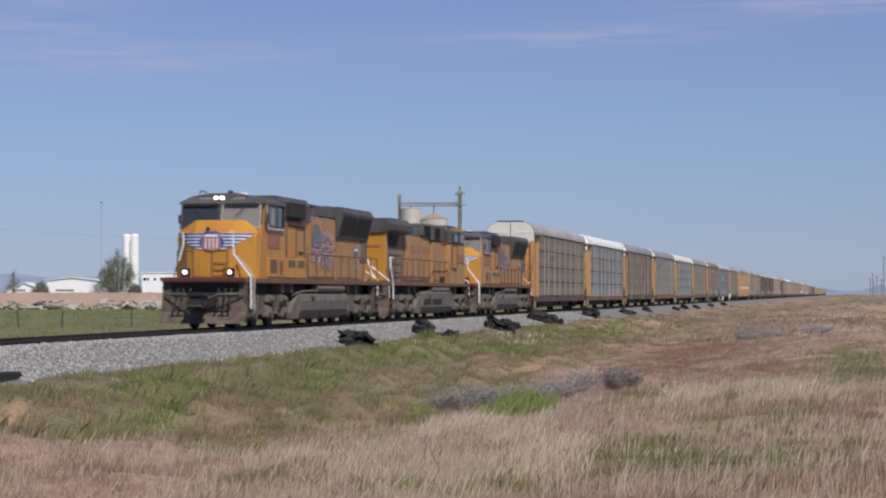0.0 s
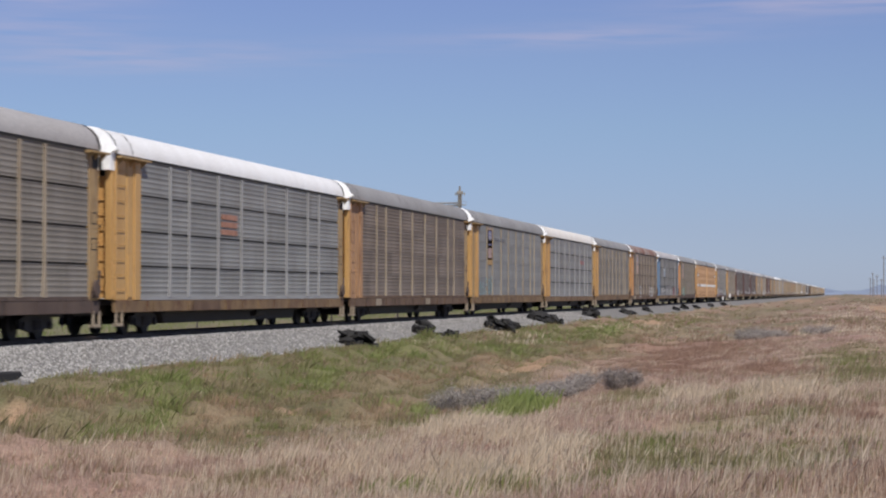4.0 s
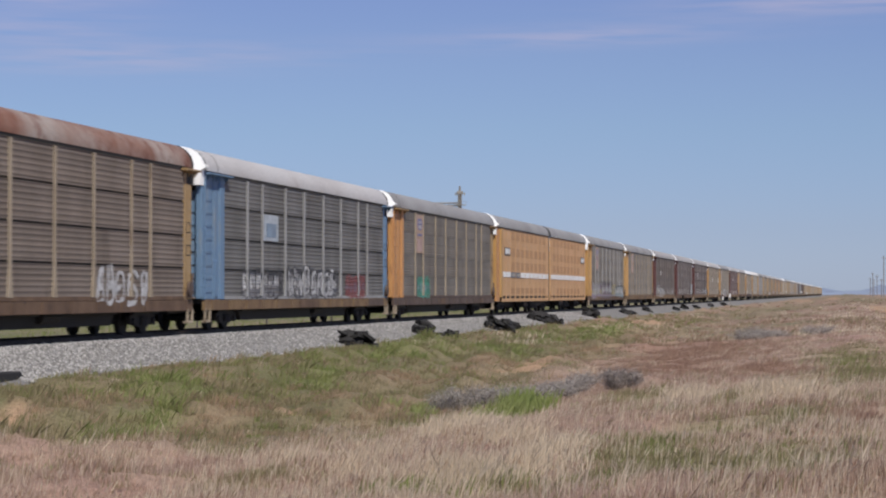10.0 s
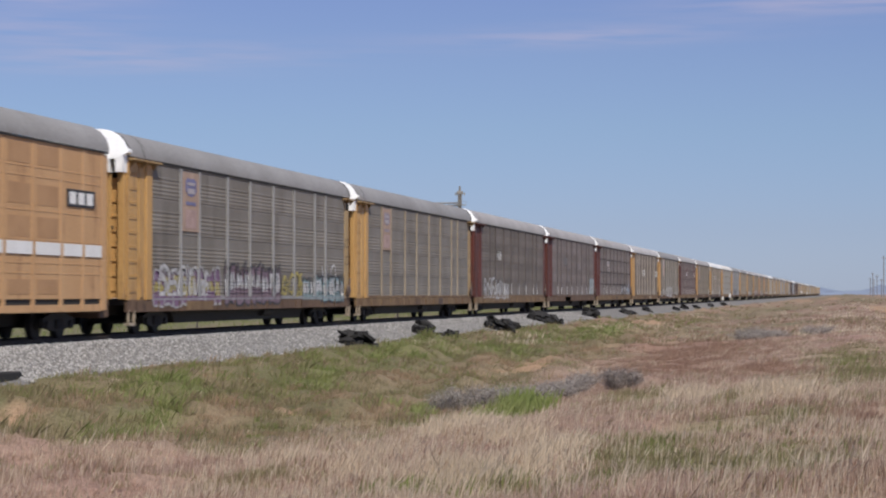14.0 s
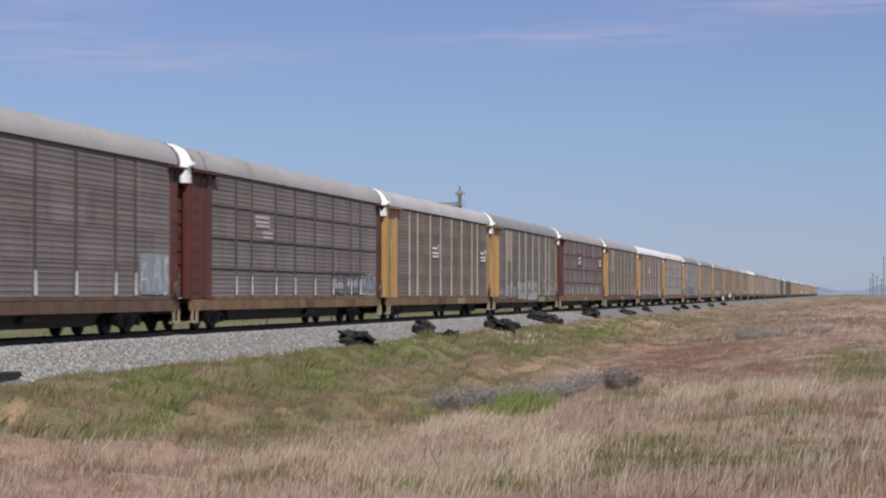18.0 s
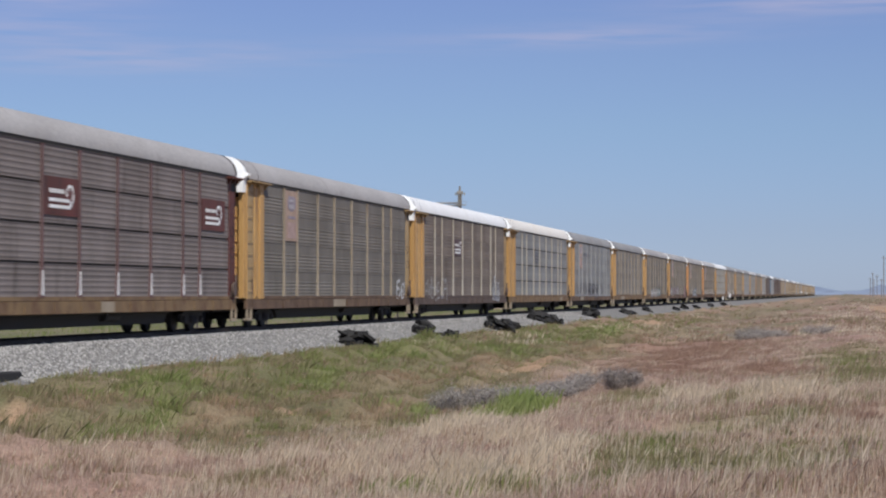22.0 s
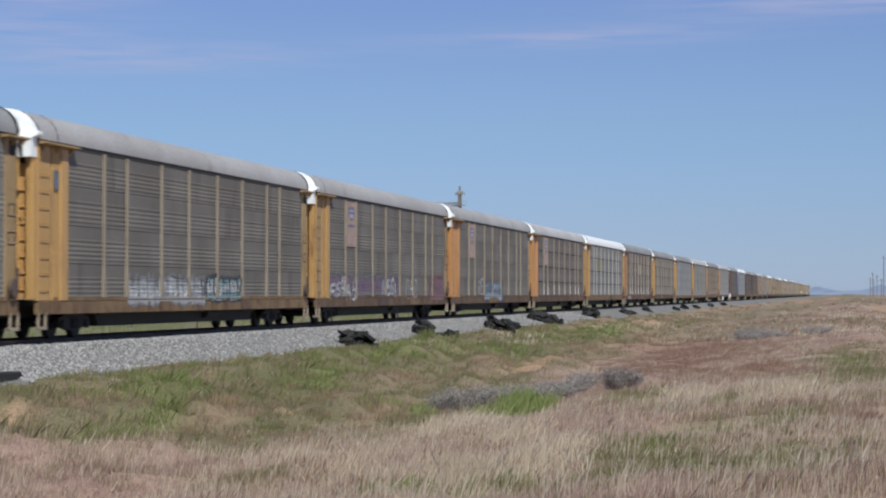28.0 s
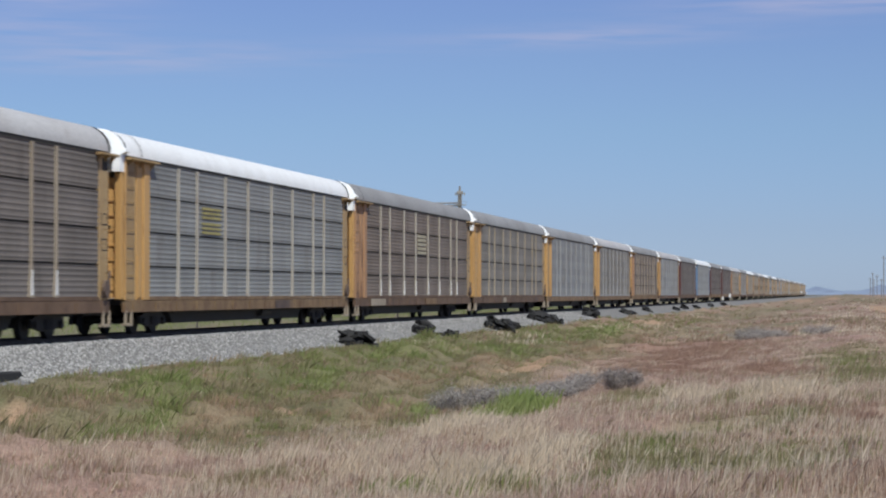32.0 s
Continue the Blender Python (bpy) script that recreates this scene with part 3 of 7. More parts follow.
ROOF = [(1.55, 5.04), (1.55, 5.16), (1.47, 5.4), (1.3, 5.6), (1.05, 5.74), (0.8, 5.79), (0, 5.83)]


TIERS = [(ZS, 1.945), (1.945, 2.945), (2.945, 3.99), (3.99, ZE)]


def panel_mesh(w, za, zb, top_gap, even):
    """A folded steel side panel of one deck: a plain perforated strip above a group of ribs."""
    def build():
        bm = B()
        z1 = zb - top_gap
        h = z1 - za
        prof = [(za, 0.0, 1)]
        for k in range(6 if even else 5):
            z = za + h * (0.05 + (0.155 if even else 0.122) * k)
            prof += [(z, 0.0, 1), (z + 0.035, -0.011, 0), (z + 0.07, -0.011, 0), (z + 0.085, 0.0, 0)]
        prof += [(za + h * 0.97, 0.0, 0), (za + h * 0.98, -0.012, 0), (z1, -0.012, 0), (z1, 0.03, 0)]
        prev = None
        for z, y, mi in prof:
            cur = (bm.verts.new((0, y, z)), bm.verts.new((w, y, z)))
            if prev:
                bm.faces.new((prev[0], prev[1], cur[1], cur[0]))
            prev = cur
        return bm
    return build


def post_mesh():
    bm = B()
    pts = [(-0.1, 4.95), (0.1, 4.95), (0.062, 4.8), (0.062, 1.85), (0.15, 1.02), (-0.15, 1.02), (-0.062, 1.85), (-0.062, 4.8)]
    return prism(bm, pts, -0.06, 0.0, "y")


def tip_mesh():
    return prism(B(), [(-0.035, 1.72), (0.035, 1.72), (0.085, 1.08), (-0.085, 1.08)], -0.068, -0.061, "y")


def roof_mesh(x0, x1):
    def build():
        bm = B()
        full = [(-y, z) for y, z in ROOF] + [(y, z) for y, z in ROOF[-2::-1]]
        n = 18
        prev = None
        for k in range(n + 1):
            x = x0 + (x1 - x0) * k / n
            for e, out in (((0.0, 0.0), (0.05, 0.0025)) if 0 < k < n else ((0.0, 0.0),)):
                cur = [bm.verts.new((x + e, y * (1 + out * 0.6), z + out)) for y, z in full]
                if prev:
                    for i in range(len(cur) - 1):
                        bm.faces.new((prev[i], prev[i + 1], cur[i + 1], cur[i]))
                prev = cur
        return bm
    return build


def door_leaf(side, z0, z1):
    def build():
        bm = B()
        pts = [(0.02, z0), (1.5, z0)] + [(y, z) for y, z in [(1.53, 5.15), (1.45, 5.39), (1.28, 5.59), (1.04, 5.725), (0.8, 5.775), (0.02, 5.81)] if z1 > 5]
        if z1 < 5:
            pts += [(1.5, z1), (0.02, z1)]
        pts = [(side * y, z) for y, z in pts]
        return prism(bm, pts, -0.04, 0.04)
    return build


def door_column(side):
    """Upright stiffeners of an end door: a broad outer column, a narrower inner one and a ladder between."""
    def build():
        bm = box(B(), -0.16, -0.04, *sorted((side * 1.3, side * 1.5)), 0.95, 4.56, 0.02)
        box(bm, -0.12, -0.04, *sorted((side * 0.95, side * 1.1)), 0.95, 4.56, 0.02)
        for k in range(8):
            z = 1.2 + k * 0.42
            box(bm, -0.08, -0.05, *sorted((side * 1.1, side * 1.3)), z, z + 0.03)
        return bm
    return build


def door_cap(side):
    """White hood over an end door: it follows the roof's curve, with two legs down the columns and a hooked outer lip."""
    def build():
        pts = [(0.02, 4.94), (0.97, 4.94), (0.97, 4.56), (1.12, 4.56), (1.12, 4.94), (1.29, 4.94), (1.29, 4.56), (1.51, 4.56), (1.52, 5.04), (1.66, 5.12), (1.66, 5.2), (1.54, 5.24),
               (1.46, 5.42), (1.29, 5.62), (1.05, 5.755), (0.8, 5.805), (0.02, 5.84)]
        bm = prism(B(), [(side * y, z) for y, z in pts], -0.34, 0.06)
        for v in bm.verts:
            if v.co.x < 0:
                v.co.x += 0.36 * min(1, max(0, (v.co.z - 4.96) / 0.85))
        return bm
    return build


def rail_run_thin(bm, pts, r=0.01):
    for a, b in zip(pts, pts[1:]):
        rod(bm, a, b, r, 5)
    return bm


def wheel_mesh(r, w=0.13):
    def build():
        bm = B()
        for rr, y0, y1 in ((r, 0.0, w), (r + 0.025, w, w + 0.03), (r * 0.36, -0.03, 0.0)):
            bmesh.ops.create_cone(bm, cap_ends=True, segments=20, radius1=rr, radius2=rr, depth=y1 - y0, matrix=Matrix.Translation((0, (y0 + y1) / 2, 0)) @ pose(0, 0, 0, 90))
        return bm
    return build


def side_frame(half, r):
    """A cast truck side frame: arched bar with boxes over the axles and a spring nest between."""
    def build():
        bm = B()
        pts = [(-half - 0.25, r + 0.16), (-half - 0.2, r - 0.08), (-half + 0.22, r - 0.08), (-half + 0.45, 0.22), (half - 0.45, 0.22), (half - 0.22, r - 0.08),
               (half + 0.2, r - 0.08), (half + 0.25, r + 0.16), (half - 0.3, r + 0.3), (-half + 0.3, r + 0.3)]
        prism(bm, pts, -0.06, 0.06, "y")
        for k in (-0.17, 0.0, 0.17):
            rod(bm, (k, -0.09, 0.27), (k, -0.09, 0.52), 0.065, 8)
        for k in (-half, half):
            rod(bm, (k, -0.13, r), (k, 0.0, r), 0.11, 10)
        return bm
    return build


def truck(car, x, axles, r=0.40, gap=0.89, y=1.05, material=DARK):
    """One wheel truck under a car: side frames, bolster and wheels as parts."""
    t = piece("truck", ("bolster", r), lambda: box(B(), -0.2, 0.2, -1.0, 1.0, 0.3, 0.66, 0.03), material, car, (x, 0, RAIL_Z))
    half = max(axles)
    for s in (-1, 1):
        piece("side_frame", ("frame", half, r, s), side_frame(half, r), material, t, (0, s * y, 0), turn=0 if s < 0 else math.pi)
    for a in axles:
        piece("axle", ("axle",), lambda: rod(B(), (0, -0.75, 0), (0, 0.75, 0), 0.08), DARK, t, (a, 0, r))
        for s in (-1, 1):
            piece("wheel", ("wheel", r), wheel_mesh(r), FRAME_GREY if material is not DARK else DARK, t, (a, s * 0.82, r), turn=0 if s < 0 else math.pi)
    return t


GRAF = {}


def paint(name, col):
    if name not in GRAF:
        GRAF[name] = mat("spray_paint_" + name, tuple(c * 0.76 for c in col), tuple(c * 0.58 for c in col), 0.5, 0, 3, 25, 0.02)
    return GRAF[name]


SPRAY = dict(white=(0.8, 0.79, 0.79), chalk=(0.58, 0.57, 0.57), blue=(0.4, 0.52, 0.66), green=(0.1, 0.42, 0.3), red=(0.35, 0.1, 0.09), purple=(0.28, 0.15, 0.27), black=(0.04, 0.04, 0.045),
             teal=(0.36, 0.5, 0.52), yellow=(0.6, 0.5, 0.15), pink=(0.55, 0.4, 0.48), smog=(0.3, 0.29, 0.3), plum=(0.3, 0.2, 0.25), navy=(0.12, 0.17, 0.26), ice=(0.56, 0.66, 0.74), wine=(0.36, 0.17, 0.2))


GLYPHS = [[(0.4, 0), (0.05, 0.25), (0.05, 0.75), (0.4, 1), (0.75, 0.75), (0.75, 0.25), (0.4, 0)], [(0, 1), (0.05, 0.1), (0.5, 0), (0.7, 0.3), (0.5, 0.55), (0.1, 0.5)],
          [(0, 0), (0.05, 0.8), (0.4, 1), (0.7, 0.75), (0.7, 0)], [(0.75, 0.85), (0.35, 1), (0.05, 0.75), (0.6, 0.4), (0.6, 0.12), (0.1, 0)], [(0, 0), (0.35, 1), (0.7, 0), (0.5, 0.4), (0.15, 0.4)],
          [(0, 0.9), (0.2, 0), (0.4, 0.65), (0.6, 0), (0.8, 1)], [(0.6, 0.95), (0.1, 0.9), (0.1, 0.5), (0.5, 0.5), (0.1, 0.45), (0.1, 0.02), (0.7, 0.08)]]


def stroke(bm, pts, th, lay):
    """A smooth flat ribbon of sprayed paint through points (x, z)."""
    pts = [Vector(p) for p in pts]
    curve = []
    for k in range(len(pts) - 1):
        a, b, c, d = pts[max(k - 1, 0)], pts[k], pts[k + 1], pts[min(k + 2, len(pts) - 1)]
        for q in range(5):
            t = q / 5
            curve.append(0.5 * ((2 * b) + (c - a) * t + (2 * a - 5 * b + 4 * c - d) * t * t + (3 * b - a - 3 * c + d) * t ** 3))
    curve.append(pts[-1])
    last = None
    for k, c in enumerate(curve):
        d = (curve[min(k + 1, len(curve) - 1)] - curve[max(k - 1, 0)]).normalized()
        w = th * (0.8 + 0.3 * math.sin(k * 0.6 + lay))
        y = -0.0004 * (k % 5) - 0.002 * (lay % 3)
        cur = (bm.verts.new((c.x - d.y * w, y, c.y + d.x * w)), bm.verts.new((c.x + d.y * w, y, c.y - d.x * w)))
        if last:
            bm.faces.new((last[0], last[1], cur[1], cur[0]))
        last = cur


def graffiti(car, x0, x1, z0, z1, col, seed, dense=1.0, thick=1.0):
    """A sprayed tag: a row of looping strokes, laid just proud of the panel ribs."""
    r = random.Random(seed)
    h = z1 - z0
    x, k = x0, 0
    while x < x1 - 0.25:
        w = min(r.uniform(0.75, 1.25), x1 - x)
        hh, lift, slant = h * r.uniform(0.7, 1.0), r.uniform(0, 0.12) * h, r.uniform(0.0, 0.25)
        bm = B()
        for _ in range(1 if dense < 0.5 else 2):
            g = r.choice(GLYPHS)
            stroke(bm, [(x + w * (p + r.uniform(-0.06, 0.06)) + slant * q, z0 + lift + hh * q + r.uniform(-0.04, 0.04)) for p, q in g], 0.06 * (0.7 + 0.4 * dense) * thick, k)
            k += 1
        part("sprayed_letter", bm, paint(col, SPRAY[col]), car, col + " sprayed letter", (0, -1.532, 0))
        x += w * r.uniform(0.8, 1.1)


def panel_fold(car):
    """Heights and depths of the folds of the lowest side panel, for paint that follows them."""
    even, za, h = car["even"], ZS, 1.945 - ZS - car["gap"]
    prof = [(0.6, -1.534), (0.979, -1.534), (0.98, -1.538), (1.05, -1.538), (1.051, -1.506)]
    for k in range(6 if even else 5):
        z = za + h * (0.05 + (0.155 if even else 0.122) * k)
        if z > 1.06:
            prof += [(z, -1.504), (z + 0.035, -1.515), (z + 0.07, -1.515), (z + 0.085, -1.504)]
    prof += [(1.93, -1.504), (1.94, -1.518), (2.03, -1.52), (2.6, -1.522)]
    return prof


def fold_sheet(car, cols, out):
    """A thin coat of paint between a lower and an upper outline, laid over the folds."""
    prof = panel_fold(car)
    pz, py = [p[0] for p in prof], [p[1] for p in prof]
    bm, prev = B(), None
    for x, lo, hi in cols:
        cur = []
        for z in [lo] + pz + [hi]:
            z = min(max(z, lo), hi)
            cur.append(bm.verts.new((x, float(np.interp(z, pz, py)) - out, z)))
        if prev:
            for q in range(len(cur) - 1):
                if abs(cur[q].co.z - cur[q + 1].co.z) > 1e-5 or abs(prev[q].co.z - prev[q + 1].co.z) > 1e-5:
                    bm.faces.new((prev[q], cur[q], cur[q + 1], prev[q + 1]))
        prev = cur
    return bm


def bomb(car, x0, x1, z0, z1, fill, outline, seed, edge=""):
    """A filled tag: fat joined letters with a lighter heart and thin strokes."""
    r = random.Random(seed)
    h = z1 - z0
    body, heart = [], []
    x = x0
    while x < x1 - 0.2:
        w = min(r.uniform(0.6, 1.15), x1 - x)
        t, l = [r.uniform(0.82, 1.0) for _ in range(3)], [r.uniform(0, 0.1) for _ in range(3)]
        notch = r.uniform(0.5, 0.72)
        for f, hi, lo in ((0.0, notch, 0.14), (0.14, t[0], l[0]), (0.5, t[1] * r.uniform(0.75, 1), l[1]), (0.86, t[2], l[2])):
            body.append((x + f * w, z0 + lo * h, z0 + hi * h))
        up, dn = r.uniform(0.55, 0.8), r.uniform(0.18, 0.4)
        for f, hi, lo in ((0.05, 0.45, 0.43), (0.24, up, dn), (0.45, up * 0.92, dn + 0.08), (0.7, up, dn), (0.95, 0.45, 0.43)):
            heart.append((x + f * w, z0 + lo * h, z0 + hi * h))
        x += w
    body.append((x, z0 + 0.15 * h, z0 + 0.6 * h))
    part("spray_fill", fold_sheet(car, body, 0.0), paint(fill, SPRAY[fill]), car, fill + " sprayed letters")
    part("spray_heart", fold_sheet(car, heart, 0.004), paint(outline, SPRAY[outline]), car, outline + " heart of the sprayed letters")
    tone = edge or ("chalk" if outline != "white" else "black")
    for k in range(0, len(body) - 1, 4):
        rim = B()
        col4 = body[k:k + 4] + [body[min(k + 4, len(body) - 1)]]
        loop = [(c[0], c[2]) for c in col4] + [(c[0], c[1]) for c in col4[::-1]] + [(col4[0][0], col4[0][2])]
        stroke(rim, loop, 0.045, k)
        mx = (col4[0][0] + col4[-1][0]) / 2
        stroke(rim, [(mx - 0.15, z0 + 0.7 * h), (mx + 0.05, z0 + 0.45 * h), (mx - 0.05, z0 + 0.2 * h)], 0.04, k + 1)
        part("letter_outline", rim, paint(tone, SPRAY[tone]), car, tone + " outline of a sprayed letter", (0, -1.534, 0))


def plate(car, x0, x1, z0, z1, material, y=-1.534, name="plate"):
    return part(name, box(B(), x0, x1, y, y + 0.02, z0, z1), material, car)


def shield_plate(car, x0=-8.85, x1=-6.9, faded=False):
    """A tall pinkish plate with a blue-rimmed shield, a bar of small lettering and a paler lower field."""
    p = plate(car, x0, x1, 3.05, 4.88, PLATE)
    c = (x0 + x1) / 2
    ink = paint("faded", (0.42, 0.35, 0.4)) if faded else paint("pale_blue", (0.25, 0.24, 0.42))
    b = prism(B(), [(c - 0.54, 4.62), (c - 0.3, 4.71), (c, 4.67), (c + 0.3, 4.71), (c + 0.54, 4.62), (c + 0.56, 4.3), (c + 0.34, 4.18), (c, 4.12), (c - 0.34, 4.18), (c - 0.56, 4.3)], -1.542, -1.536, "y")
    sh = part("shield", b, ink, p)
    w = box(B(), c - 0.36, c + 0.36, -1.548, -1.544, 4.22, 4.38)
    box(w, c - 0.36, c + 0.36, -1.548, -1.544, 4.48, 4.57)
    part("stripe", w, paint("dusty_white", (0.62, 0.56, 0.58)), sh)
    part("lettering_bar", box(B(), c - 0.5, c + 0.5, -1.542, -1.536, 3.86, 3.97), ink, p)
    part("lower_field", box(B(), c - 0.56, c + 0.56, -1.54, -1.535, 3.15, 3.72), paint("rose", (0.62, 0.42, 0.37)), p)


def bars_logo(car, x, z, back=None, wide=1.02):
    """A white mark: two long bars that run into a hooked ring, below a row of small blocks."""
    if back:
        plate(car, x - wide, x + wide, z - 0.38 * wide, z + 0.42 * wide, back, -1.54, "logo_plate")
    b = B()
    box(b, x - 0.92, x + 0.6, -1.55, -1.544, z - 0.29, z - 0.2)
    box(b, x - 0.92, x + 0.56, -1.55, -1.544, z - 0.12, z - 0.03)
    for k in range(7):
        box(b, x - 0.9 + k * 0.16, x - 0.79 + k * 0.16, -1.55, -1.544, z + 0.1, z + 0.21)
    ring = [(x + 0.58 + 0.24 * math.cos(q * 0.55), z + 0.08 + 0.24 * math.sin(q * 0.55)) for q in range(-3, 7)]
    rb = B()
    stroke(rb, [(x + 0.54, z - 0.24)] + ring[1:], 0.06, 0)
    for v in rb.verts:
        v.co.y += -1.546
    part("mark", b, WHITE, car)
    part("mark_ring", rb, WHITE, car)


def autorack(i, roof=ROOF_GREY, slots=False, panel=PAN_GREY, post=POST_TAN, end=YELLOW, sill=SILL_RUST, tips=False, words="grey", far=False, doors=None):
    car = thing("autorack_car", words, "railcar", "covered autorack cars of the train")
    even = slots or panel in (PAN_BROWN, PAN_DARK, PAN_SLATE, PAN_MAUVE)
    car["even"], car["gap"] = int(even), 0.06 if slots else 0.0
    for k in range(9):
        w = EDGES[k + 1] - EDGES[k]
        for za, zb in (TIERS if i < 42 else [(ZS, 2.945), (2.945, ZE)]):
            gap = 0.06 if slots and zb < ZE else 0.0
            piece("side_panel", ("panel", round(w, 2), za, gap, even), panel_mesh(w, za, zb, gap, even), panel, car, (EDGES[k], -1.5, 0))
    for x in POSTS:
        piece("side_post", "post", post_mesh, post, car, (x, -1.49, 0))
        if tips:
            piece("post_tip", "tip", tip_mesh, WHITE, car, (x, -1.49, 0))
    # dark sheet behind the slots, painting the unlit interior
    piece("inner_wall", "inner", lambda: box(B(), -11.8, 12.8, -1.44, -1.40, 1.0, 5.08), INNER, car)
    piece("far_side", "far", lambda: box(B(), -13.6, 13.6, 1.44, 1.52, 0.98, 5.08), panel, car)
    piece("roof", "roof", roof_mesh(-13.75, 13.58), roof, car, smooth=True)
    for xe, nm in ((-13.8, "a"), (13.4, "b"), (-12.45, "c")):
        def hoop():
            bm, prev = B(), None
            full = [(-y, z) for y, z in ROOF] + [(y, z) for y, z in ROOF[-2::-1]]
            for y, z in full:
                cur = [bm.verts.new((xe + e, y * 1.004, z + 0.012)) for e in (0, {"a": 0.1, "b": 0.2, "c": 0.06}[nm])]
                if prev:
                    bm.faces.new((prev[0], prev[1], cur[1], cur[0]))
                prev = cur
            return bm
        piece("roof_seam", ("hoop", nm), hoop, DARK, car)
    # dark strip that paints the shadow line below the roof edge
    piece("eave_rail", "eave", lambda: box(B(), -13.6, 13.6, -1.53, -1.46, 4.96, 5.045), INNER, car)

    def sill_mesh():
        bm = box(B(), -13.75, 13.6, -1.53, -1.42, 0.585, 0.928, 0.015)
        for x in range(-13, 14, 2):
            box(bm, x - 0.04, x + 0.04, -1.55, -1.53, 0.6, 0.9)
        return bm
    piece("side_sill", "sill", sill_mesh, sill, car)
    rs = random.Random(i * 7)
    for k in range(2 if i < 31 else 0):
        x, tone = rs.uniform(-13, 10.5), rs.choice((SILL_BROWN, SILL_YEL, SILL_RUST, POST_TAN))
        piece("sill_patch", ("patch", i % 3), lambda: box(B(), 0, 1.1 + 0.9 * (i % 3), -1.556, -1.553, 0.61, 0.9), tone, car, (x, 0, 0))
    piece("base_rail", "base_rail", lambda: box(B(), -11.75, 12.75, -1.535, -1.5, 0.932, 1.04), sill if post is not POST_GREY else post, car)
    # flat dark patch, painted shade below the roof bracket
    piece("recess", "recess", lambda: box(B(), 13.0, 13.46, -1.526, -1.521, 4.5, 4.86), INNER, car)

    def stencil_frame():
        bm = B()
        for z in (2.3, 3.0):
            for z0, z1, q0, q1 in ((z, z + 0.03, 12.95, 13.4), (z + 0.3, z + 0.33, 12.95, 13.4), (z, z + 0.33, 12.95, 12.98), (z, z + 0.33, 13.37, 13.4)):
                box(bm, q0, q1, -1.526, -1.522, z0, z1)
        return bm
    piece("stencil", "stencil", stencil_frame, DARK, car)

    def brake_gear():
        bm = rod(B(), (13.15, -1.56, 1.25), (13.15, -1.64, 1.25), 0.24, 14)
        box(bm, 12.9, 13.5, -1.56, -1.52, 1.0, 1.2, 0.02)
        rod(bm, (13.4, -1.56, 1.0), (13.5, -1.56, 1.75), 0.04, 6)
        return bm
    piece("hand_brake", "hand_brake", brake_gear, SILL_BROWN, car)
    piece("deck", "deck", lambda: box(B(), -13.7, 13.7, -1.42, 1.5, 0.8, 0.96), DARK, car)
    piece("centre_sill", "centre", lambda: prism(box(B(), -13.9, 13.9, -0.35, 0.35, 0.48, 0.8), [(-8.3, 0.8), (-7.7, 0.21), (7.7, 0.21), (8.3, 0.8)], -0.95, 0.4, "y"), DARK, car)

    def ladder_column():
        bm = box(B(), -13.8, -12.8, -1.5, -1.38, 0.93, 4.9, 0.02)
        for k in range(9):
            z = 1.22 + k * 0.42
            rail_run_thin(bm, [(-13.6, -1.5, z + 0.02), (-13.58, -1.54, z), (-12.96, -1.54, z), (-12.94, -1.5, z + 0.02)])
        return bm
    piece("corner_panel", "ladder_column", ladder_column, FADED if i % 3 == 1 and end in (YELLOW, TAN, ORANGE_END) else end, car)
    # gap between the columns filled near-black to paint its shade
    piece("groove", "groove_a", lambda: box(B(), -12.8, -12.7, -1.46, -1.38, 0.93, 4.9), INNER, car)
    piece("corner_panel", "door_track", lambda: box(box(B(), -12.7, -12.16, -1.5, -1.38, 0.93, 4.9, 0.02), -12.62, -12.3, -1.53, -1.5, 1.0, 2.2, 0.02), end, car)
    piece("corner_post", "corner_post", lambda: box(box(B(), -12.16, -11.64, -1.55, -1.38, 0.93, 4.9, 0.02), -13.8, -13.66, -1.54, -1.5, 0.93, 4.9, 0.01), end, car)
    if i == 24:
        piece("dash_plate", "dash_plate", lambda: box(B(), -12.64, -12.32, -1.535, -1.52, 3.8, 4.3, 0.02), paint("slate", (0.22, 0.24, 0.28)), car)

    def corner_b():
        bm = box(B(), 12.78, 13.5, -1.52, -1.38, 0.93, 4.9, 0.02)
        for k in range(9):
            z = 1.3 + k * 0.4
            for q in (12.95, 13.3):
                box(bm, q, q + 0.16, -1.528, -1.52, z, z + 0.02)
        return bm
    piece("corner_panel", "corner_b", corner_b, FADED if end in (YELLOW, TAN, ORANGE_END) else end, car)
    # added dark strip that paints the gap shadow at the car end
    piece("door_seal", "gap_shade_b", lambda: box(B(), 13.5, 13.56, -1.5, -1.4, 0.93, 4.9), INNER, car)

    def bracket(x0, x1):
        def build():
            bm = prism(B(), [(-1.46, 5.0), (-1.72, 4.98), (-1.72, 4.93), (-1.46, 4.9)], x0, x1)
            for q in (0.12, 0.5, 0.88):
                x = x0 + (x1 - x0) * q
                prism(bm, [(-1.5, 4.92), (-1.68, 4.92), (-1.5, 4.72)], x - 0.03, x + 0.03)
            return bm
        return build
    ledge = FADED if end in (YELLOW, TAN, ORANGE_END) else end
    piece("roof_bracket", "bracket_a", bracket(-13.77, -11.2), ledge, car)
    piece("roof_bracket", "bracket_b", bracket(12.5, 13.9), ledge, car)
    leaf_paint = doors or (YELLOW if end is TAN else end)
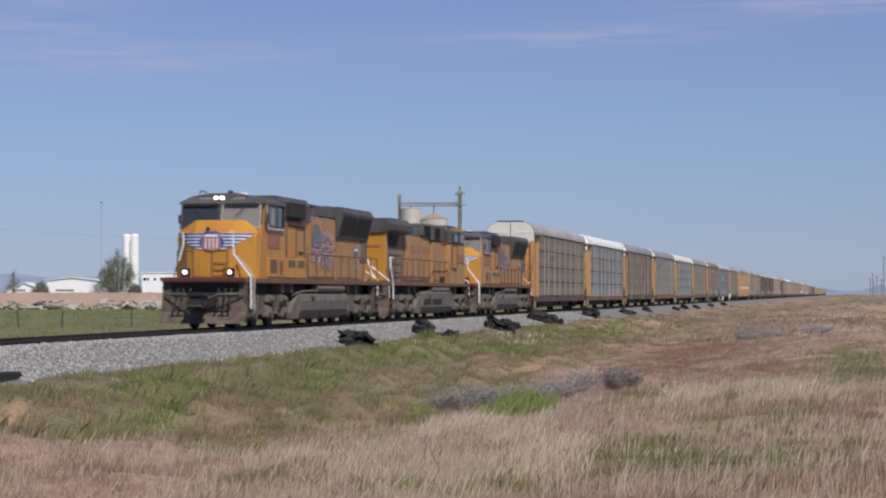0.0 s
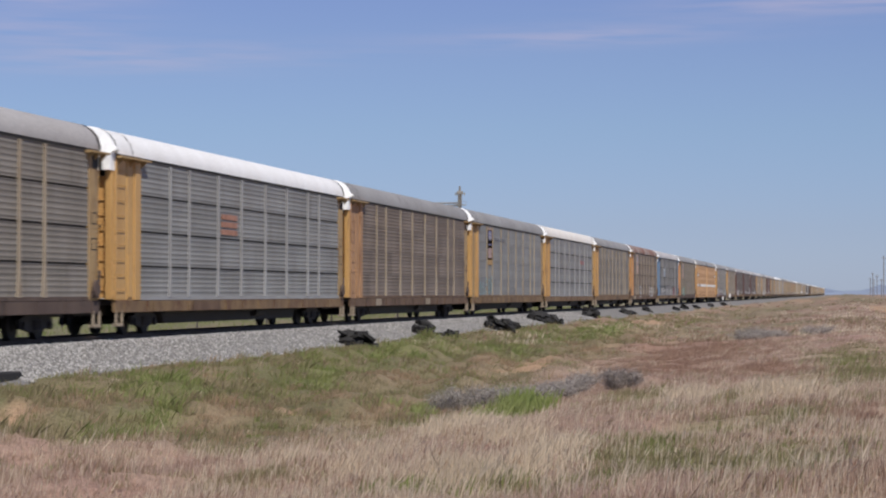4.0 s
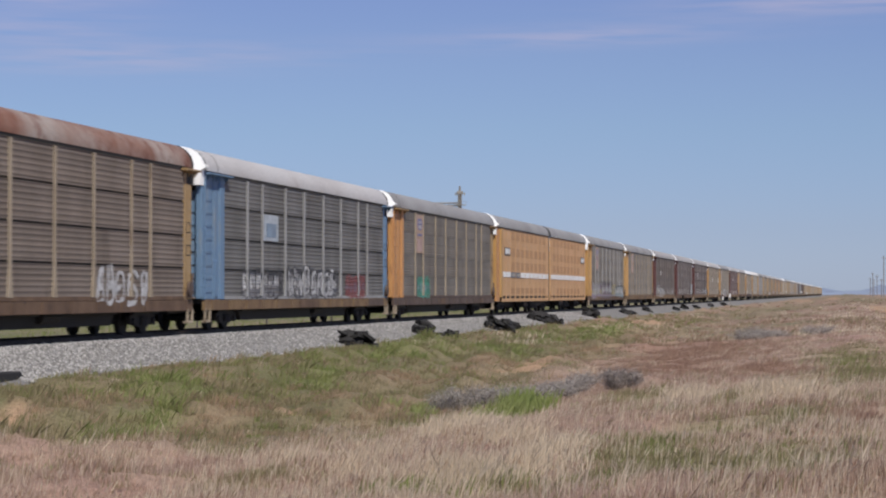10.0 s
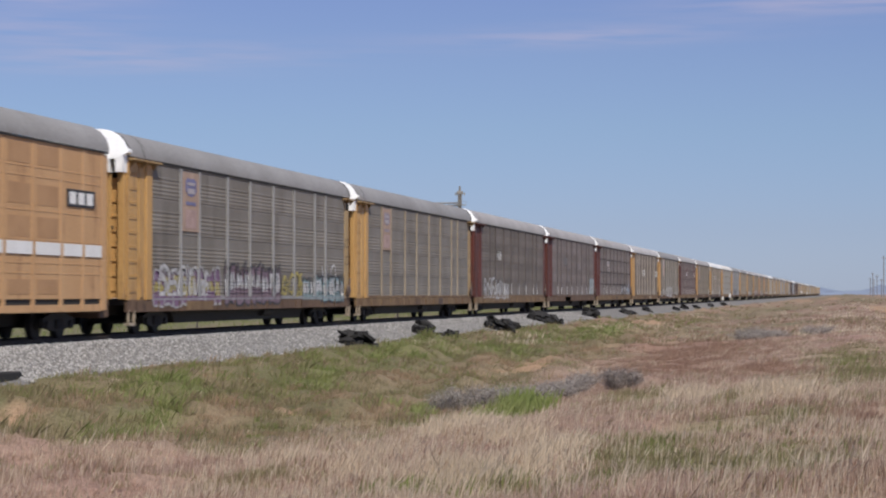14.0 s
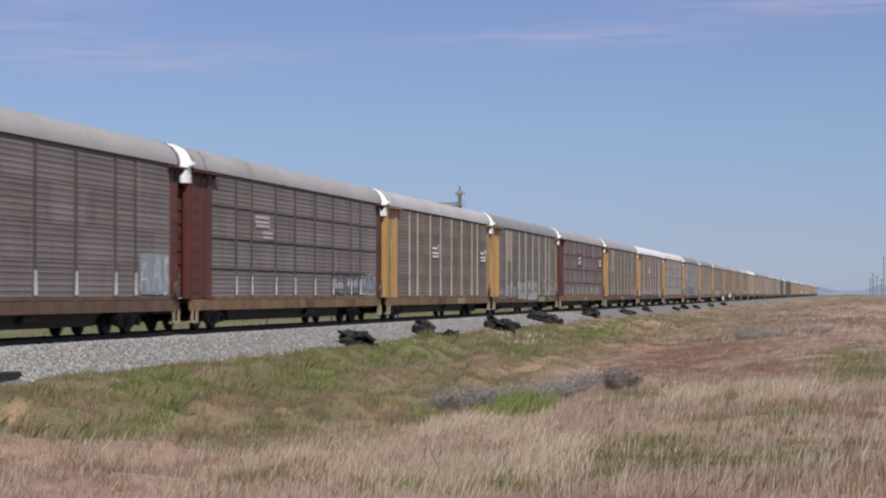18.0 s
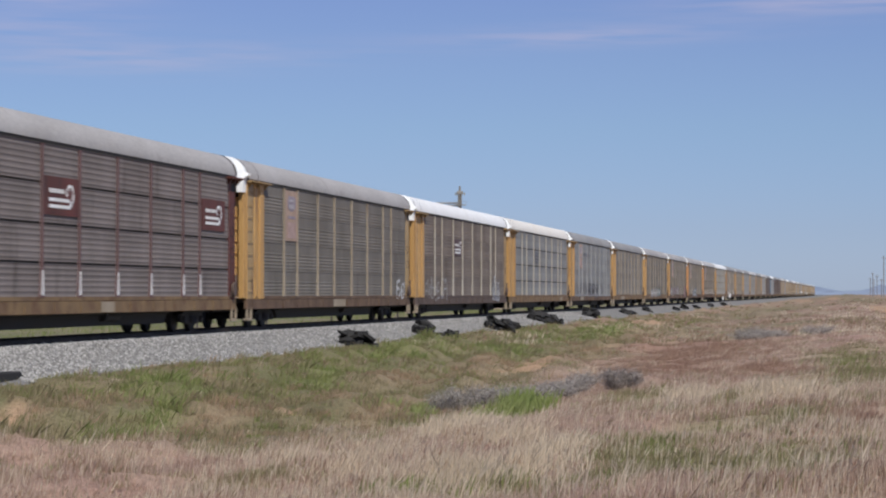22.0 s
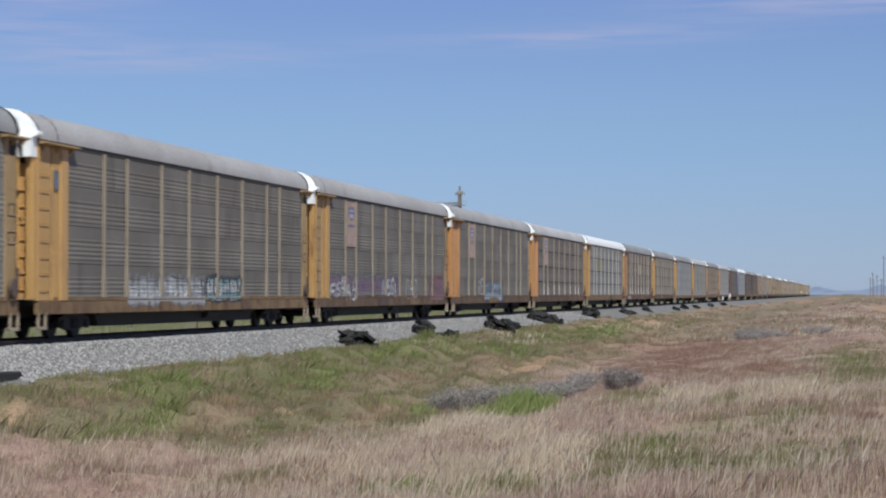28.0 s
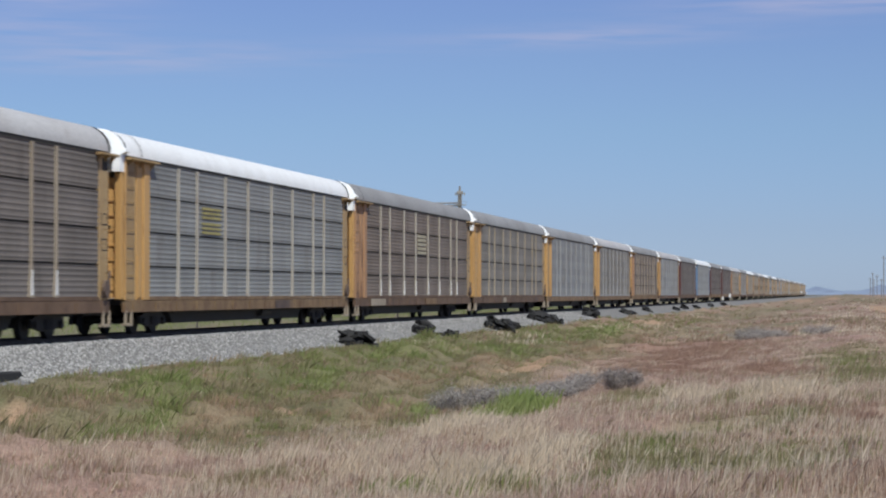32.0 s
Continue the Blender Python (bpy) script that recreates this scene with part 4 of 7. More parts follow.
    for s in (-1, 1):
        for sx in (-1, 1):
            if sx < 0 or i < 31:
                lower = piece("end_door", ("leaf", s), door_leaf(s, 1.0, 4.4), leaf_paint, car, (-13.86 if sx < 0 else 13.52, 0, 0))
            if sx < 0:
                piece("door_column", ("door_column", s), door_column(s), leaf_paint, lower, (0, 0, 0))
                if i == 1:
                    top = piece("door_top", ("leaf_top", s), door_leaf(s, 4.4, 5.8), CREAM, car, (-13.88, 0, 0), "whitewashed top of the end door")
                    for q in (0.3, 0.85):
                        part("bracket", box(B(), -0.07, -0.04, *sorted((s * q, s * (q + 0.36))), 5.08, 5.13), CAP_WHITE, top)
                    part("top_strip", box(B(), -0.06, 0.1, *sorted((0.0, s * 0.85)), 5.8, 5.86), DARK, top)
                else:
                    piece("door_cap", ("door_cap", s), door_cap(s), CAP_WHITE, car, (-13.86, 0, 0), "white-painted hood over the end door")
        piece("door_handle", ("handle", s), lambda: box(B(), -0.03, 0.0, s * 0.75 - 0.4, s * 0.75 + 0.4, 2.95, 3.05), DARK, car, (-13.91, 0, 0))

    def coupler(s):
        return lambda: box(box(B(), s * 13.7, s * 14.28, -0.14, 0.14, 0.62, 0.88, 0.03), s * 14.05, s * 14.3, -0.2, 0.2, 0.6, 0.95, 0.05)
    for s in (-1, 1):
        piece("coupler", ("coupler", s), coupler(s), DARK, car)
        piece("step_stirrup", ("stirrup", s), lambda: rod(rod(box(B(), s * 13.4 - 0.25, s * 13.4 + 0.25, -1.55, -1.38, 0.2, 0.28), (s * 13.4 - 0.24, -1.5, 0.24), (s * 13.4 - 0.24, -1.5, 0.65), 0.045), (s * 13.4 + 0.24, -1.5, 0.24), (s * 13.4 + 0.24, -1.5, 0.65), 0.045), POST_TAN, car)
        truck(car, s * 10.05, (-0.89, 0.89), 0.38)
    piece("brake_pipe", "pipe", lambda: rod(rod(B(), (-8, -1.05, 0.55), (8, -1.05, 0.55), 0.03), (2.0, -1.0, 0.5), (3.2, -1.0, 0.5), 0.17, 12), DARK, car)
    car["u"] = FIRST + PITCH * (i - 1) + (15.45 if i > 10 else 0) + 13.85 - SHIFT
    return car


def double_car(i):
    """The long orange two-unit articulated car with perforated squares in four rows."""
    car = thing("autorack_car", "long orange articulated autorack car with square perforated screens", "railcar", "covered autorack cars of the train")
    L = 43.15
    half = L / 2
    mid, gap = 0.6, 0.56
    first = (0.97, 1.95, 1.87, 1.93, 1.85, 2.0, 1.88, 1.92, 1.95, 1.6, 1.5)  # bay lengths from the joint outwards
    for s in (-1, 1):
        x = mid + s * gap
        bounds = []
        for k, w in enumerate(first):
            bounds.append((k, min(x, x + s * w), w))
            x += s * w
        tip = x
        x0, x1 = (-half, mid - gap) if s < 0 else (mid + gap, half - 0.6)
        for k, bx, w in bounds:
            piece("side_panel", ("bay", w), lambda: box(box(B(), 0.0, w, -1.5, -1.44, 0.98, 4.98), 0.0, w, -1.5, -1.42, 0.64, 0.83), ORANGE, car, (bx, 0, 0))
            # slot backed in near-black, its inner shade given by colour
            piece("floor_slot", ("floor_slot", w), lambda: box(B(), 0.0, w, -1.46, -1.44, 0.83, 0.98), INNER, car, (bx, 0, 0))
            piece("side_post", "bay_post", lambda: box(B(), -0.09, 0.09, -1.514, -1.44, 0.66, 4.98), ORANGE, car, (bx if s > 0 else bx + w, 0, 0))
            if k == 10:
                piece("side_post", "bay_post", None, ORANGE, car, (bx if s < 0 else bx + w, 0, 0))
            for z, h in ((1.1, 0.38), (2.54, 0.52), (3.36, 0.52), (4.38, 0.5)):
                if 0 < k < 9 and (k > 1 or z > 1.2 or s < 0):
                    piece("screen", ("screen", w, h), lambda: box(B(), 0.24, w - 0.24, -1.506, -1.5, 0, h), ORANGE_DK, car, (bx, 0, z))
            if s < 0 and k in (7, 8):
                tag = piece("number_plate", ("tag", w), lambda: box(B(), 0.16, w - 0.16, -1.53, -1.514, 2.1, 2.42), paint("slate", (0.22, 0.24, 0.28)), car, (bx, 0, 0))
                piece("number_bar", ("bar", w), lambda: box(B(), 0.6, w - 0.45, -1.536, -1.53, 2.18, 2.34), POST_CREAM, tag, (0, 0, 0))
            else:
                piece("reflective_square", ("square", w), lambda: box(B(), 0.12, w - 0.12, -1.53, -1.514, 2.11, 2.43), WHITE, car, (bx, 0, 0))
        for z in (1.62, 1.88, 2.06, 2.47, 3.2, 4.06, 4.3):
            part("stiffener", box(B(), min(mid + s * gap, tip) + 0.02, max(mid + s * gap, tip) - 0.02, -1.508, -1.5, z, z + 0.03), ORANGE, car)
        if s < 0:
            cb = box(B(), x0, x0 + 1.22, -1.5, -1.38, 0.66, 4.96, 0.02)
            for q in range(9):
                rail_run_thin(cb, [(x0 + 0.2, -1.5, 1.22 + q * 0.42), (x0 + 0.22, -1.54, 1.2 + q * 0.42), (x0 + 0.95, -1.54, 1.2 + q * 0.42), (x0 + 0.97, -1.5, 1.22 + q * 0.42)])
            part("corner_panel", cb, ORANGE_END, car, "orange corner panel with a ladder")
            # near-black fill paints the shade between panel and post
            part("groove", box(B(), x0 + 1.22, x0 + 1.3, -1.46, -1.38, 0.66, 4.96), INNER, car)
            part("corner_post", box(B(), x0 + 1.3, tip - 0.09, -1.56, -1.38, 0.9, 4.96, 0.03), YELLOW, car, "brighter yellow corner post")
        else:
            part("corner_panel", box(B(), tip + 0.09, x1, -1.49, -1.38, 0.66, 4.96, 0.01), ORANGE, car)
            part("corner_post", box(B(), x1 + 0.06, x1 + 0.3, -1.4, -1.2, 0.9, 4.9, 0.02), TAN, car)
            part("buffer_block", box(B(), x1 - 0.2, half - 0.05, -1.35, 1.35, 0.45, 0.95, 0.03), SILL_RUST, car)
        part("roof", roof_mesh(x0, x1)(), ROOF_GREY, car, smooth=True)
        part("far_side", box(B(), x0, x1, 1.4, 1.5, 0.7, 5.08), ORANGE, car)
        part("deck", box(B(), x0, x1, -1.4, 1.4, 0.62, 0.8), DARK, car)
        # shadow line under the eave, painted as a dark strip
        part("eave_rail", box(B(), x0, x1, -1.54, -1.45, 4.98, 5.04), INNER, car)
        part("centre_sill", box(B(), x0, x1, -0.4, 0.4, 0.27, 0.62), DARK, car)
        for sy in (-1, 1):
            e = x0 if s < 0 else x1
            piece("end_door", ("leaf", sy), door_leaf(sy, 1.0, 4.4), YELLOW, car, (e, 0, 0))
            if s < 0:
                piece("door_cap", ("door_cap", sy), door_cap(sy), CAP_WHITE, car, (e, 0, 0))
        px = tip + 0.75 if s < 0 else tip - 2.75
        p = plate(car, px, px + 2.1, 3.42, 3.88, paint("black", SPRAY["black"]), -1.53)
        m = B()
        for q in range(3):
            box(m, px + 0.16 + q * 0.64, px + 0.62 + q * 0.64, -1.54, -1.532, 3.49, 3.81)
        part("mark", m, WHITE, p)
    part("bellows", box(B(), mid - gap, mid + gap, -1.42, 1.36, 0.66, 5.1, 0.05), BELLOWS, car, "dark brown bellows between the two units")
    part("bellows_roof", roof_mesh(mid - gap, mid + gap)(), INNER, car, smooth=True)
    part("air_tank", rod(B(), (mid - 4.2, -0.95, 0.5), (mid - 1.6, -0.95, 0.5), 0.2, 12), DARK, car)
    part("bracket", box(B(), 8.6, 11.0, -1.1, -0.5, 0.3, 0.62), DARK, car)
    part("bracket", box(B(), -8.4, -6.6, -1.1, -0.6, 0.3, 0.62), DARK, car)
    for x in (-17.8, -4.4, 0.15, 12.5, 18.3):
        truck(car, x, (-0.86, 0.86), 0.38)
    for s in (-1, 1):
        part("coupler", box(B(), s * half, s * (half + 0.5), -0.16, 0.16, 0.6, 0.9, 0.04), DARK, car)
    car["u"] = FIRST + PITCH * (i - 1) + half - SHIFT
    return car


def train_cars():
    cars = []
    Y, N, T = YELLOW, OXIDE, TAN
    W = "{} ribbed autorack, {} end posts, {} roof"

    def rack(i, roof, slots, panel, post, end, sill, tips=False):
        words = W.format({PAN_GREY: "grey", PAN_TAUPE: "taupe grey", PAN_SLATE: "slate grey", PAN_MAUVE: "mauve grey", PAN_LIGHT: "pale silver", PAN_BROWN: "dusty brown", PAN_DARK: "dark sooty"}[panel],
                         {YELLOW: "yellow", ORANGE_END: "orange", OXIDE: "oxide red", TAN: "rusty tan", BLUE: "faded blue"}[end],
                         {ROOF_GREY: "grey", ROOF_MID: "dusty grey", ROOF_LIGHT: "pale grey", ROOF_RUST: "rusted", WHITE: "white", CREAM: "cream"}[roof])
        c = autorack(i, roof, slots, panel, post, end, sill, tips, words)
        cars.append(c)
        return c
    G, Lr, Mi, O = ROOF_GREY, ROOF_LIGHT, ROOF_MID, ORANGE_END
    c = rack(1, Mi, True, PAN_GREY, POST_TAN, O, SILL_BROWN)
    plate(c, -6.8, -4.0, 2.98, 3.93, paint("drab", (0.4, 0.33, 0.24)))
    for x, w in ((-6.4, 0.55), (-5.7, 0.55), (-5.0, 0.5)):
        plate(c, x, x + w, 3.3, 3.75, paint("soot_brown", (0.14, 0.12, 0.1)), -1.54, "mark")
    plate(c, -6.4, -4.5, 3.08, 3.18, paint("soot_brown", (0.14, 0.12, 0.1)), -1.54, "mark")
    c = rack(2, WHITE, True, PAN_LIGHT, POST_GREY, Y, SILL_YEL)
    for z in (3.05, 3.3, 3.55):
        plate(c, -3.5, -1.7, z, z + 0.17, paint("orange", (0.55, 0.26, 0.16)), name="mark")
    c = rack(3, G, False, PAN_BROWN, POST_TAN, T, SILL_RUST)
    c = rack(4, G, False, PAN_LIGHT, POST_TAN, Y, SILL_YEL)
    p = plate(c, -8.8, -7.0, 2.75, 4.75, paint("amber", (0.6, 0.36, 0.12)))
    shield_plate(c, -8.7, -7.1)
    for k, (x, w) in enumerate(((-6.2, 1.5), (-4.2, 1.6))):
        plate(c, x, x + w, 4.2, 4.34, paint("smoke", (0.2, 0.2, 0.21)), -1.536, "number_bar")
    graffiti(c, -11.5, -7, 1.1, 2.0, "teal", 41, 0.6)
    graffiti(c, -3, 2.5, 1.1, 1.5, "smog", 42, 0.4, 0.5)
    c = rack(5, CREAM, True, PAN_LIGHT, POST_GREY, Y, SILL_YEL)
    plate(c, 5.1, 7.3, 3.35, 3.62, paint("dull_red", (0.46, 0.2, 0.18)), -1.536, "mark")
    c = rack(6, G, False, PAN_GREY, POST_TAN, Y, SILL_YEL)
    c = rack(7, ROOF_RUST, True, PAN_BROWN, POST_TAN, O, SILL_RUST)
    shield_plate(c)
    graffiti(c, -5.4, -3.6, 0.75, 2.0, "white", 71, 0.9, 1.4)
    graffiti(c, 5.0, 9.2, 0.8, 1.8, "white", 72, 0.9, 1.1)
    c = rack(8, Lr, True, PAN_SLATE, POST_GREY, BLUE, SILL_YEL)
    plate(c, -6.8, -4.9, 2.98, 3.9, paint("powder", (0.62, 0.68, 0.74)))
    plate(c, -6.5, -5.2, 3.1, 3.6, paint("steel_blue", (0.3, 0.4, 0.52)), -1.54, "mark")
    bomb(c, -9.5, -4.4, 0.95, 2.05, "smog", "white", 81)
    bomb(c, -3.6, 4.0, 0.95, 2.15, "smog", "white", 83)
    graffiti(c, -3.4, 3.8, 1.0, 2.1, "white", 84, 0.8)
    bomb(c, 5.6, 9.2, 0.95, 1.9, "red", "plum", 82, "red")
    c = rack(9, G, False, PAN_TAUPE, POST_TAN, O, SILL_BROWN)
    shield_plate(c)
    bomb(c, -8.4, -5.4, 0.9, 2.0, "green", "teal", 91, "green")
    cars.append(double_car(10))
    c = rack(11, G, False, PAN_GREY, POST_GREY, Y, SILL_RUST)
    shield_plate(c)
    bomb(c, -11.5, -4.6, 0.7, 2.0, "purple", "yellow", 111)
    graffiti(c, -11.0, -6.0, 1.0, 2.0, "white", 112, 0.8)
    bomb(c, -4.2, 3.0, 0.7, 2.25, "plum", "white", 113)
    graffiti(c, 3.0, 6.0, 1.0, 1.9, "yellow", 114, 0.7)
    bomb(c, 6.0, 12.6, 0.75, 1.9, "teal", "white", 115)
    graffiti(c, 9.0, 11.5, 1.5, 2.3, "white", 116, 0.4)
    c = rack(12, G, False, PAN_GREY, POST_TAN, Y, SILL_YEL)
    shield_plate(c, faded=True)
    c = rack(13, Mi, False, PAN_DARK, POST_DARK, N, SILL_YEL, True)
    b = B()
    for x in (-6.2, -5.5):
        box(b, x, x + 0.14, -1.54, -1.536, 3.1, 3.6)
        box(b, x + 0.3, x + 0.44, -1.54, -1.536, 3.1, 3.6)
        box(b, x, x + 0.44, -1.54, -1.536, 3.48, 3.6)
    part("mark", b, WHITE, c)
    graffiti(c, -11.0, -2.0, 0.8, 2.0, "white", 131, 0.9)
    c = rack(14, Mi, False, PAN_MAUVE, POST_DARK, N, SILL_RUST, True)
    plate(c, -5.4, -3.6, 3.2, 3.7, paint("soot", (0.17, 0.152, 0.14)), -1.536, "mark")
    plate(c, 10.0, 12.6, 1.1, 2.3, paint("pale_teal", (0.38, 0.45, 0.46)), -1.534, "painted_patch")
    graffiti(c, 10.0, 12.6, 1.1, 2.3, "white", 141, 0.7)
    c = rack(15, Mi, True, PAN_MAUVE, POST_DARK, N, SILL_YEL, True)
    for x, z, w in ((-6.5, 3.72, 1.8), (-6.5, 3.56, 1.8), (-6.4, 3.42, 1.7), (-5.6, 3.2, 1.3), (-5.5, 3.04, 1.2)):
        plate(c, x, x + w, z, z + 0.1, paint("rosy_white", (0.75, 0.66, 0.64)), -1.538, "mark")
    bomb(c, 4.6, 6.8, 1.05, 2.0, "smog", "white", 151)
    bomb(c, 7.2, 9.4, 1.05, 2.0, "smog", "white", 153)
    bomb(c, 9.8, 12.4, 1.05, 2.0, "smog", "blue", 152)
    c = rack(16, Lr, False, PAN_BROWN, POST_CREAM, Y, SILL_YEL)
    bars_logo(c, -2.5, 3.2)
    bars_logo(c, 11.4, 3.2)
    c = rack(17, G, False, PAN_TAUPE, POST_CREAM, Y, SILL_RUST)
    shield_plate(c, faded=True)
    bomb(c, -4.5, -0.8, 0.75, 1.9, "white", "smog", 171)
    bomb(c, -0.2, 4.0, 0.7, 2.0, "white", "smog", 173)
    graffiti(c, -11.3, -5.0, 0.9, 1.6, "chalk", 174, 0.6)
    graffiti(c, 6.5, 13.0, 0.9, 2.2, "chalk", 172, 0.6)
    c = rack(18, Mi, True, PAN_MAUVE, POST_MAROON, N, SILL_YEL, True)
    bars_logo(c, -2.5, 3.62, OXIDE, 1.25)
    bars_logo(c, 11.0, 3.62, OXIDE, 1.25)
    c = rack(19, Mi, False, PAN_TAUPE, POST_TAN, Y, SILL_RUST)
    shield_plate(c, faded=True)
    graffiti(c, 10.6, 12.4, 0.9, 1.7, "white", 191, 1.2)
    c = rack(20, WHITE, False, PAN_BROWN, POST_CREAM, Y, SILL_BROWN)
    bars_logo(c, -2.55, 3.5, paint("maroon", (0.12, 0.05, 0.045)))
    graffiti(c, -11.4, -5.5, 0.8, 1.9, "chalk", 201, 0.45, 0.8)
    bomb(c, 8.4, 11.0, 0.7, 1.9, "smog", "chalk", 202)
    graffiti(c, 8.9, 9.8, 1.5, 2.1, "chalk", 203, 0.8)
    c = rack(21, CREAM, True, PAN_LIGHT, POST_CREAM, Y, SILL_YEL)
    for z, a in ((3.1, 0.0), (3.3, 0.3), (3.5, 0.0), (3.68, 0.2)):
        plate(c, -3.6 + a, -1.7 + a * 0.5, z, z + 0.13, paint("smoke", (0.2, 0.2, 0.21)), -1.534, "mark")
    c = rack(22, G, False, PAN_LIGHT, POST_GREY, Y, SILL_RUST)
    shield_plate(c, faded=True)
    plate(c, -6.2, -3.0, 4.05, 4.25, paint("smoke", (0.2, 0.2, 0.21)), -1.534, "number_bar")
    bomb(c, -3.0, 3.4, 0.8, 2.0, "smog", "black", 221, "black")
    graffiti(c, -11.3, -3.5, 0.9, 1.9, "smog", 222, 0.6)
    graffiti(c, 6.0, 9.0, 1.0, 1.9, "smog", 223, 0.4)
    c = rack(23, G, False, PAN_GREY, POST_TAN, Y, SILL_YEL)
    c = rack(24, Mi, False, PAN_TAUPE, POST_TAN, Y, SILL_YEL)
    bomb(c, -6.9, 0.5, 0.75, 1.75, "chalk", "white", 241, "smog")
    bomb(c, 0.7, 4.6, 0.85, 1.8, "teal", "white", 242)
    c = rack(25, Mi, False, PAN_TAUPE, POST_TAN, Y, SILL_RUST)
    shield_plate(c)
    bomb(c, -11.5, 1.5, 1.05, 2.0, "plum", "purple", 251, "smog")
    graffiti(c, -11.5, -6.8, 0.9, 1.7, "white", 252, 0.7)
    graffiti(c, -2.0, 1.0, 1.0, 1.8, "white", 254, 0.5)
    graffiti(c, 3.2, 5.6, 0.8, 1.8, "white", 255, 0.3)
    bomb(c, 9.0, 12.6, 0.8, 2.15, "wine", "plum", 253, "wine")
    c = rack(26, Mi, False, PAN_TAUPE, POST_TAN, O, SILL_RUST)
    shield_plate(c)
    bomb(c, -3.9, 2.3, 0.7, 1.9, "ice", "navy", 261, "navy")
    graffiti(c, -6.0, -3.9, 1.0, 1.9, "chalk", 262, 0.6)
    c = rack(27, Lr, True, PAN_DARK, POST_TAN, O, SILL_RUST, True)
    shield_plate(c)
    c = rack(28, WHITE, True, PAN_LIGHT, POST_CREAM, Y, SILL_YEL)
    for z in (3.02, 3.16, 3.3, 3.5, 3.64, 3.78):
        plate(c, -6.4, -4.4, z, z + 0.08, paint("mustard", (0.5, 0.42, 0.14)), -1.536, "mark")
    c = rack(29, G, True, PAN_BROWN, POST_CREAM, T, SILL_RUST, True)
    for z in (3.0, 3.2, 3.4, 3.6, 3.78):
        plate(c, -0.7, 1.3, z, z + 0.13, paint("straw", (0.62, 0.54, 0.36)), -1.536, "mark")
    c = rack(30, G, True, PAN_GREY, POST_TAN, Y, SILL_RUST)
    rnd = random.Random(9)
    plan = {31: (G, False, PAN_LIGHT, POST_GREY, Y), 32: (Lr, False, PAN_GREY, POST_GREY, Y), 33: (G, True, PAN_BROWN, POST_TAN, T), 34: (Lr, False, PAN_LIGHT, POST_GREY, Y),
            35: (G, False, PAN_DARK, POST_DARK, N), 36: (WHITE, False, PAN_LIGHT, POST_GREY, BLUE), 37: (G, True, PAN_DARK, POST_DARK, N), 38: (G, False, PAN_DARK, POST_DARK, N),
            41: (WHITE, False, PAN_GREY, POST_TAN, Y), 44: (WHITE, True, PAN_BROWN, POST_TAN, T), 46: (WHITE, False, PAN_GREY, POST_TAN, Y)}
    for i in range(31, 61):
        roof, sl, pa, po, en = plan.get(i) or (rnd.choice((G, G, Lr)), rnd.random() < 0.4, rnd.choice((PAN_GREY, PAN_BROWN, PAN_GREY)), rnd.choice((POST_TAN, POST_GREY)), rnd.choice((Y, Y, T)))
        rack(i, roof, sl, pa, po, en, rnd.choice((SILL_RUST, SILL_YEL)))
    return cars


CARS = train_cars()


# ---- locomotives ----
def rail_run(bm, pts, r=0.025):
    for a, b in zip(pts, pts[1:]):
        rod(bm, a, b, r, 6)
    return bm


def truck_casting(s):
    """Cast side of a three-axle truck: a stepped bar that arches over each axle."""
    pts = [(-2.85, 1.0), (-2.85, 0.74), (-2.5, 0.62), (-2.35, 0.86), (-1.75, 0.86), (-1.5, 0.5), (-0.55, 0.5), (-0.32, 0.84), (0.32, 0.84), (0.55, 0.5), (1.5, 0.5), (1.75, 0.86),
           (2.35, 0.86), (2.5, 0.62), (2.85, 0.74), (2.85, 1.0), (1.7, 1.06), (1.2, 1.18), (-1.2, 1.18), (-1.7, 1.06)]
    bm = prism(B(), pts, s * 1.12 - 0.09, s * 1.12 + 0.09, "y")
    for x in (-1.03, 1.03):
        box(bm, x - 0.34, x + 0.34, s * 1.26 - 0.1, s * 1.26 + 0.1, 0.46, 0.62, 0.03)
    return bm


